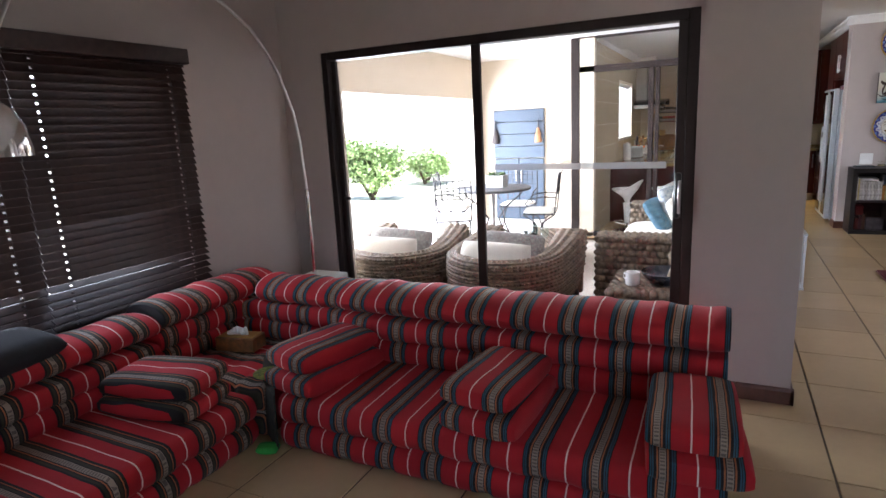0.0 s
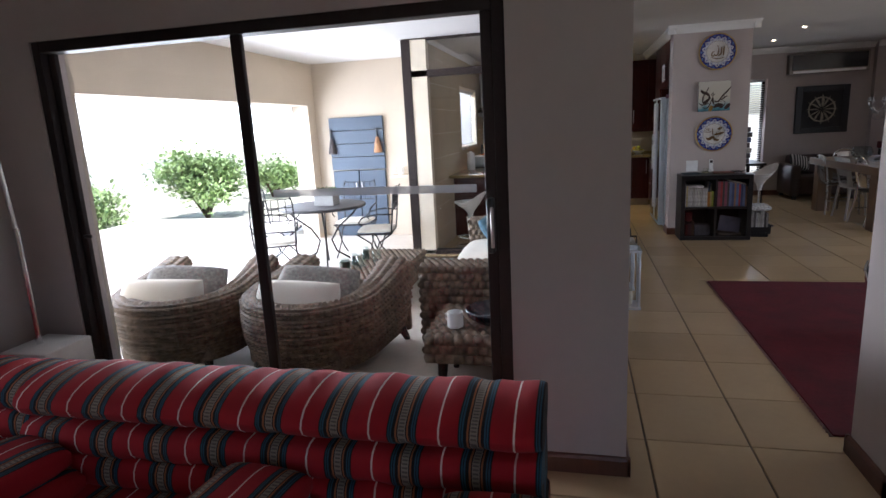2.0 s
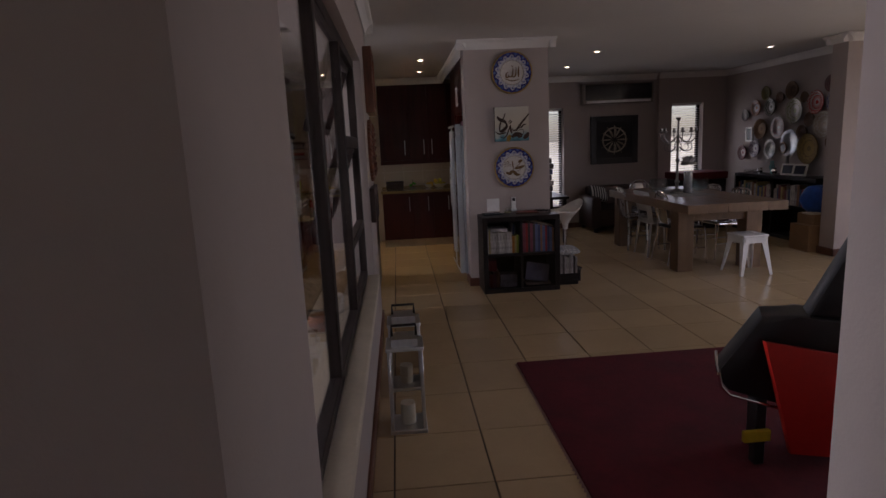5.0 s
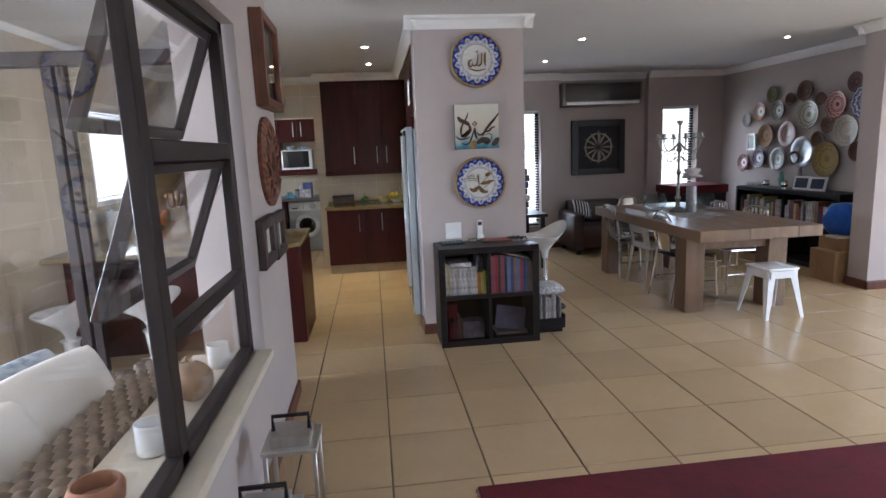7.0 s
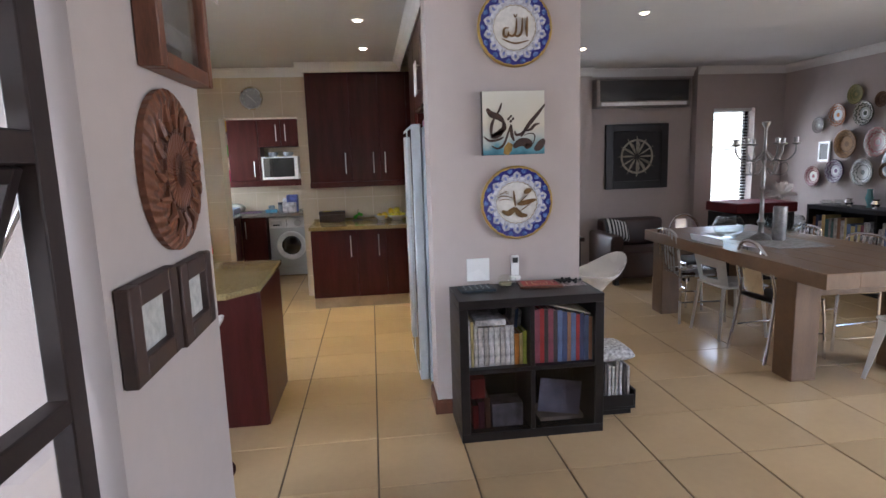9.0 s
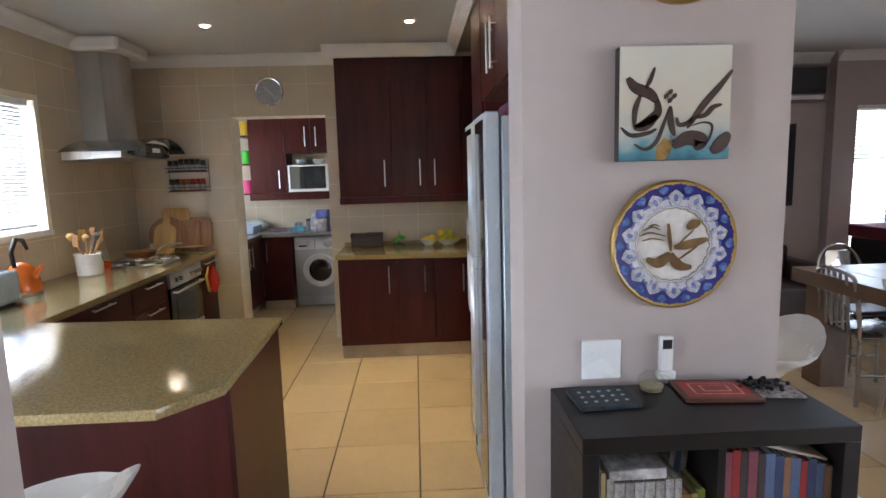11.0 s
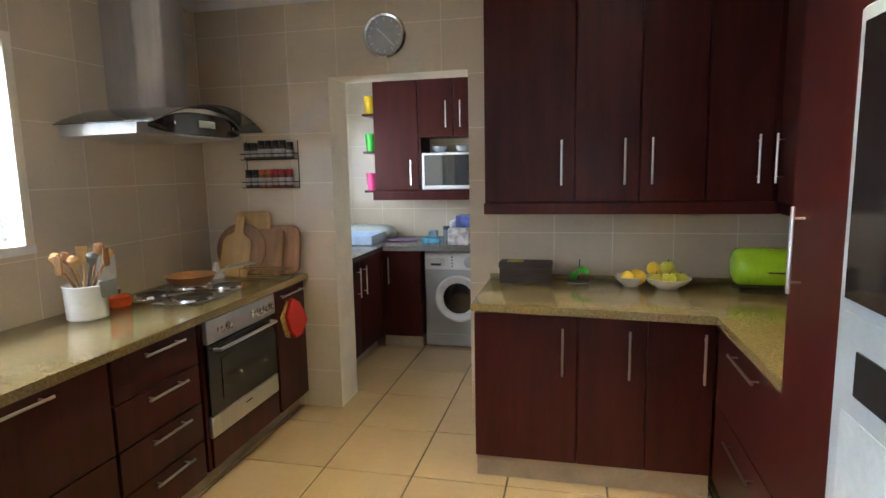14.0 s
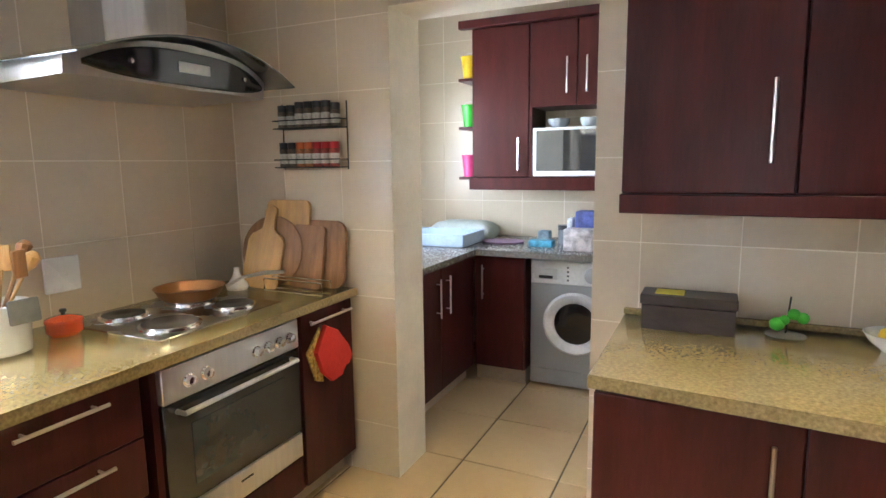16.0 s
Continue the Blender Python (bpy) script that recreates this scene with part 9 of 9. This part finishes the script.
PLATES = [(11.84, 1.84, 0.098, 'grey'), (11.55, 1.94, 0.130, 'orange'), (11.17, 1.93, 0.135, 'dark'), (11.32, 2.15, 0.111, 'olive'), (10.96, 2.06, 0.083, 'brown'), (10.69, 2.14, 0.129, 'brown'), (10.44, 2.02, 0.079, 'brown'), (10.63, 1.84, 0.184, 'multi'), (10.18, 1.93, 0.162, 'red'), (9.94, 2.16, 0.113, 'maroon'), (9.80, 1.93, 0.179, 'blue'), (11.39, 1.60, 0.163, 'tan'),
          (10.99, 1.61, 0.165, 'lace'), (10.30, 1.70, 0.101, 'brown'), (10.01, 1.62, 0.189, 'white'), (10.70, 1.37, 0.201, 'silver'), (10.44, 1.52, 0.110, 'brown'), (10.28, 1.29, 0.217, 'straw'), (9.86, 1.38, 0.112, 'brown'), (11.87, 1.22, 0.125, 'ring'), (11.52, 1.29, 0.139, 'purple'), (11.15, 1.28, 0.151, 'pale'), (10.83, 1.30, 0.090, 'brown')]
for i, (y, z, r, k) in enumerate(PLATES):
    c1, c2 = PC[k]
    d = 0.03 + 0.012 * (i % 3)
    t = thing("wall_plate", (7.40, y, z), WORD.get(k, "round %s patterned glazed plate" % k) + " on the dining wall", "wall plate", "plates on the wall", local=True)
    bm = B()
    lathe(bm, [(0.0, -d * 0.4), (r * 0.55, -d * 0.4), (r * 0.68, -d * 0.75), (r * 0.97, -d), (r, -d * 0.92), (r * 0.97, -d * 0.7), (r * 0.6, 0.015), (0.0, 0.015)], (0, 0, 0), 36, "X")
    mid = tuple((a + b) / 2 for a, b in zip(c1, c2))
    pm = ringed("glaze_" + k, r, "YZ", [(0.18, c2), (0.3, c1), (0.5, c1 if i % 2 else mid), (0.57, c2), (0.7, c1), (0.78, c2), (0.86, mid), (0.94, c1 if k not in ("brown", "straw") else c2), (1.0, c2)], 10 + i % 5, 0.05, 0.7 if k in ("brown", "straw", "olive", "maroon", "tan") else 0.22, 0.5 if k == "silver" else 0.0, 0.5 if k in ("brown", "straw") else 0.1)
    part("plate", bm, pm, t)
pf = thing("wall_picture", (7.4, 11.74, 1.52), "small square white frame with a dark print on the dining wall", "picture frame")
for q in ((7.395, 7.418, 11.66, 11.685, 1.40, 1.64), (7.395, 7.418, 11.815, 11.84, 1.40, 1.64), (7.395, 7.418, 11.685, 11.815, 1.40, 1.425), (7.395, 7.418, 11.685, 11.815, 1.615, 1.64)):
    part("frame", box(*q, 0.002), M_WHITE, pf)
part("print", box(7.402, 7.418, 11.685, 11.815, 1.425, 1.615), M_BLACK, pf)

# low bookcase with books and frames
lb = thing("low_bookcase", (7.24, 10.6, 0), "long low dark bookcase under the plates", "bookcase")
for q, nm in (((7.06, 7.41, 9.68, 11.55, 0.86, 0.91), "top"), ((7.06, 7.41, 9.68, 11.55, 0.0, 0.05), "bottom"), ((7.06, 7.41, 9.68, 9.72, 0.05, 0.86), "side"), ((7.06, 7.41, 11.51, 11.55, 0.05, 0.86), "side"), ((7.08, 7.4, 9.72, 11.51, 0.47, 0.5), "shelf"), ((7.08, 7.4, 10.6, 10.63, 0.05, 0.47), "divider"), ((7.08, 7.4, 10.6, 10.63, 0.5, 0.86), "divider"), ((7.398, 7.41, 9.72, 11.51, 0.05, 0.86), "back")):
    part(nm, box(*q, 0.002), M_BLACKWOOD, lb)
random.seed(33)
y = 11.49
while y > 9.8:
    th = random.uniform(0.025, 0.05)
    if 10.58 < y < 10.66 or 10.58 < y - th < 10.66:
        y = 10.59
    h = random.uniform(0.2, 0.3)
    mi = random.choice((0, 1, 2, 8, 9, 11, 12, 13, 7, 6, 2, 0))
    book((7.1, y, 0.5015), th, 0.2, h, mi, 0, -90)
    y -= th + 0.004
for y0, w, tilt in ((10.42, 0.22, 12), (10.16, 0.22, 16)):
    t = thing("photo_frame", (7.2, y0, 0.91), "white-edged photo frame with a dark picture standing on the low bookcase", "photo frame", "frames on the low bookcase")
    bm = B()
    obox(bm, (7.18, y0, 1.0), (0.014, w, 0.17), (0, tilt, 14), 0.003)
    part("frame", bm, M_WHITE, t)
    bm = B()
    obox(bm, (7.171, y0 - 0.002, 1.002), (0.008, w * 0.72, 0.12), (0, tilt, 14))
    part("picture", bm, mat("dark_blue_photo", (0.03, 0.04, 0.07), 0.2), t)
for x, y, h, r, nm, m, lab in ((7.25, 11.3, 0.06, 0.06, "glass_dish", M_CLEAR, "clear glass dish"), (7.2, 11.1, 0.09, 0.05, "silver_cup", M_CHROME, "small silver cup"), (7.26, 10.9, 0.2, 0.04, "turquoise_vase", mat("turquoise_glass", (0.2, 0.45, 0.45), 0.15), "slim turquoise vase"), (7.2, 10.75, 0.1, 0.05, "silver_cup", M_CHROME, "small silver cup"), (7.3, 10.62, 0.28, 0.035, "figurine", M_PEWTER, "dark pewter figurine"), (7.2, 11.42, 0.05, 0.07, "glass_dish", M_CLEAR, "clear glass dish")):
    bm = B()
    lathe(bm, [(r * 0.7, 0), (r * 0.4, h * 0.1), (r, h * 0.5), (r * 0.6, h * 0.85), (r * 0.75, h), (0, h * 0.98)], (x, y, 0.911), 18)
    single(nm, bm, m, lab + " on the low bookcase", nm.replace("_", " "), "ornaments", loc=(x, y, 0.911))
bm = B()
cushion(bm, (7.0, 9.5, 0.66), (0.34, 0.36, 0.36), 0.7, (0, 0, 20))
single("blue_bag", bm, mat("blue_plastic_bag", (0.015, 0.09, 0.42), 0.3, var=0.25, scale=9, bump=0.8, bscale=18), "crumpled bright blue plastic bag on the cartons", "bag", loc=(7.0, 9.5, 0.48))
for q, nm in (((6.72, 7.3, 9.3, 9.66, 0, 0.34), "cardboard_box"), ((6.8, 7.25, 9.32, 9.64, 0.342, 0.48), "cardboard_box")):
    single(nm, box(*q, 0.004), mat("brown_cardboard", (0.33, 0.2, 0.1), 0.85, var=0.1, scale=5), "closed brown cardboard box below the blue bag", "box", "cartons", loc=((q[0] + q[1]) / 2, (q[2] + q[3]) / 2, q[4]))
single("paper_sheaf", box(6.76, 6.98, 9.33, 9.5, 0.4805, 0.5, 0.002), M_PAGES, "white papers lying on the carton", "papers", loc=(6.87, 9.4, 0.4805))

# north wall
ac = thing("air_conditioner", (5.47, 12.5, 2.17), "long wall air conditioner with a dark gloss front", "air conditioner")
part("body", box(4.775, 6.04, 12.4, 12.618, 2.155, 2.505, 0.02, 3), mat("bronze_grey_casing", (0.25, 0.22, 0.2), 0.4, 0.3), ac)
part("front_panel", box(4.82, 6.0, 12.392, 12.402, 2.225, 2.48, 0.004), M_FRGL, ac, "dark gloss front panel")
part("vent", box(4.84, 5.98, 12.394, 12.4, 2.17, 2.21, 0.002), M_WHITE, ac)
fa2 = thing("framed_ornament", (5.41, 12.6, 1.53), "square black frame holding a pale round leaf rosette", "framed picture")
for q in ((4.98, 5.08, 12.57, 12.618, 1.11, 1.95), (5.74, 5.84, 12.57, 12.618, 1.11, 1.95), (5.08, 5.74, 12.57, 12.618, 1.11, 1.21), (5.08, 5.74, 12.57, 12.618, 1.85, 1.95)):
    part("frame", box(*q, 0.004), M_BLACKWOOD, fa2)
part("mount", box(5.08, 5.74, 12.59, 12.618, 1.21, 1.85), mat("black_mount", (0.02, 0.018, 0.02), 0.7), fa2)
M_ROS = mat("pale_leaf_rosette", (0.42, 0.38, 0.3), 0.8, var=0.2, scale=20)
for k in range(12):
    a = k * math.tau / 12
    bm = B()
    for rr, w in ((0.1, 0.035), (0.19, 0.04)):
        leaf(bm, (5.41 + math.cos(a) * 0.03, 12.585, 1.53 + math.sin(a) * 0.03), (math.cos(a), 0, math.sin(a)), rr + 0.05, w)
    part("rosette_leaf", bm, M_ROS, fa2, smooth=None)
bm = B()
lathe(bm, [(0.2, 0), (0.225, 0.006), (0.2, 0.012)], (5.41, 12.589, 1.53), 40, "Y", hollow=True)
part("rosette_ring", bm, M_ROS, fa2)
am = thing("armchair", (5.2, 12.0, 0), "low dark leather armchair against the end wall", "armchair")
M_DLEATH = mat("dark_brown_leather", (0.042, 0.019, 0.013), 0.45, var=0.2, bump=0.2)
for q, nm in (((4.85, 5.65, 11.75, 12.4, 0.08, 0.4), "seat"), ((4.85, 5.65, 12.3, 12.55, 0.4, 0.74), "backrest"), ((4.72, 4.88, 11.75, 12.5, 0.06, 0.6), "arm"), ((5.62, 5.78, 11.75, 12.5, 0.06, 0.6), "arm")):
    part(nm, box(*q, 0.04, 3), M_DLEATH, am)
for x in (4.8, 5.7):
    for y in (11.8, 12.45):
        part("foot", box(x - 0.03, x + 0.03, y - 0.03, y + 0.03, 0, 0.08), M_BLACKWOOD, am)
scatter("black and white zebra-striped cushion in the armchair", pose(4.98, 12.2, 0.62, 58, 14, 14), (0.34, 0.28, 0.11), stripes("zebra_stripe", 0, 0.05, [(0.45, (0.6, 0.58, 0.55)), (1.0, (0.02, 0.02, 0.02))], 1), "dining cushions")
rc = thing("red_chest", (6.55, 11.9, 0), "dark side chest with a red cloth on top beside the window", "chest")
part("body", box(6.2, 6.95, 11.6, 12.2, 0.0, 0.82, 0.008), M_BLACKWOOD, rc)
part("red_cloth", box(6.18, 6.97, 11.58, 12.22, 0.822, 0.94, 0.01), mat("deep_red_cloth", (0.12, 0.006, 0.01), 0.8, var=0.15), rc, "deep red cloth cover")
dk = thing("side_desk", (3.7, 11.4, 0), "dark wooden desk behind the calligraphy wall", "desk")
part("top", box(3.2, 4.1, 11.0, 11.9, 0.68, 0.72, 0.004), M_BLACKWOOD, dk)
for x in (3.24, 4.02):
    for y in (11.04, 11.82):
        part("leg", box(x, x + 0.05, y, y + 0.05, 0, 0.68), M_BLACKWOOD, dk)
for i in range(7):
    single("file_tray", box(3.5, 3.86 + 0.015 * (i % 3), 11.1, 11.42, 0.7205 + i * 0.085, 0.7205 + i * 0.085 + 0.078, 0.004), M_BOOK[(3, 10, 1, 3, 7, 10, 3)[i]], "dark stacked paper tray on the desk", "paper tray", "paper trays", loc=(3.68, 11.26, 0.7205 + i * 0.085))


# ---- wall and floor tiles ----
def tile_mesh(name, w, h, axis, material, th=0.006, b=0.0025):
    bm = B()
    if axis == "z":
        bx(bm, -w / 2, w / 2, -h / 2, h / 2, 0, th)
        top = [e for e in bm.edges if all(v.co.z > th / 2 for v in e.verts)]
    elif axis == "x":
        bx(bm, 0, th, -w / 2, w / 2, -h / 2, h / 2)
        top = [e for e in bm.edges if all(v.co.x > th / 2 for v in e.verts)]
    else:
        bx(bm, -w / 2, w / 2, -th, 0, -h / 2, h / 2)
        top = [e for e in bm.edges if all(v.co.y < -th / 2 for v in e.verts)]
    bmesh.ops.bevel(bm, geom=top, offset=b, segments=1, affect="EDGES")
    return finish(bm, name, material)


def inside(x, y, rects):
    return any(a <= x <= b and c <= y <= d for a, b, c, d in rects)


PX, PY, GX, GY = 0.479, 0.506, 1.886, 3.356
RECTS = [(-2.2, 8.2, -3.0, 3.36), (1.3, 8.2, 3.36, 9.0), (-0.6, 7.4, 7.68, 12.5), (-0.7, 1.7, 12.0, 14.2)]
full = tile_mesh("tile", PX - 0.009, PY - 0.007, "z", M_TILE)
rest = B()
count = 0
for i in range(-9, 15):
    for j in range(-13, 24):
        cx, cy = GX + (i + 0.5) * PX, GY + (j + 0.5) * PY
        if not inside(cx, cy, [(a - 0.25, b + 0.25, c - 0.25, d + 0.25) for a, b, c, d in RECTS]):
            continue
        near = 0.2 < cx < 5.2 and 2.4 < cy < 13.4 and count < 290
        if near:
            t = new("tile", full)
            t.parent = FLOOR
            t.location = (cx, cy, -0.005 + 0.0006 * ((i * 7 + j * 3) % 3))
            count += 1
        else:
            x0, x1, y0, y1 = cx - PX / 2 + 0.0045, cx + PX / 2 - 0.0045, cy - PY / 2 + 0.0025, cy + PY / 2 - 0.0025
            if cx < 1.2 and 3.36 < cy < 7.6:
                continue
            vs = [rest.verts.new(p) for p in ((x0, y0, -0.0045), (x1, y0, -0.0045), (x1, y1, -0.0045), (x0, y1, -0.0045), (x0 + 0.002, y0 + 0.002, 0.001), (x1 - 0.002, y0 + 0.002, 0.001), (x1 - 0.002, y1 - 0.002, 0.001), (x0 + 0.002, y1 - 0.002, 0.001))]
            for f in ((4, 5, 6, 7), (0, 1, 5, 4), (1, 2, 6, 5), (2, 3, 7, 6), (3, 0, 4, 7)):
                rest.faces.new([vs[k] for k in f])
ob = new("floor_tiles", finish(rest, "floor_tiles", M_TILE))
ob.parent = FLOOR
ob["kind"] = "stuff"


def wall_tiles(parent_name, axis, plane, a0, a1, z0, z1, w, h, holes, sa, sz):
    """Cream tiles on a wall; holes are (a0, a1, z0, z1) left bare; tiles are cut to the edges."""
    par = bpy.data.objects[parent_name]
    cache = {}
    z = sz
    while z < z1:
        a = sa
        while a < a1:
            pieces = [(max(a + 0.002, a0), min(a + w - 0.002, a1), max(z + 0.002, z0), min(z + h - 0.002, z1))]
            for ha0, ha1, hz0, hz1 in holes:
                nxt = []
                for p in pieces:
                    if p[1] <= ha0 or p[0] >= ha1 or p[3] <= hz0 or p[2] >= hz1:
                        nxt.append(p)
                        continue
                    nxt += [(p[0], min(p[1], ha0), p[2], p[3]), (max(p[0], ha1), p[1], p[2], p[3]), (max(p[0], ha0), min(p[1], ha1), p[2], min(p[3], hz0)), (max(p[0], ha0), min(p[1], ha1), max(p[2], hz1), p[3])]
                pieces = [p for p in nxt if p[1] - p[0] > 0.012 and p[3] - p[2] > 0.012]
            for p in pieces:
                if p[1] - p[0] < 0.012 or p[3] - p[2] < 0.012:
                    continue
                key = (round(p[1] - p[0], 3), round(p[3] - p[2], 3))
                if key not in cache:
                    cache[key] = tile_mesh("wall_tile", key[0], key[1], axis, M_WTILE, 0.0014, 0.0005)
                t = new("wall_tile", cache[key])
                t.parent = par
                ca, cz = (p[0] + p[1]) / 2, (p[2] + p[3]) / 2
                t.location = (plane, ca, cz) if axis == "x" else (ca, plane, cz)
            a += w
        z += h


wall_tiles("wall_stove", "x", -0.65, 7.62, 12.184, 0.0, 2.56, 0.325, 0.306, [(9.46, 10.92, 1.205, 2.16)], 7.344, -0.044)
wall_tiles("wall_kitchen", "y", 12.19, -0.645, 2.97, 0.0, 2.56, 0.325, 0.306, [(0.245, 1.11, -1, 2.11)], -0.67, -0.056)
wall_tiles("wall_laundry", "y", 14.25, -0.745, 1.74, 0.0, 2.6, 0.325, 0.306, [], -0.79, -0.056)
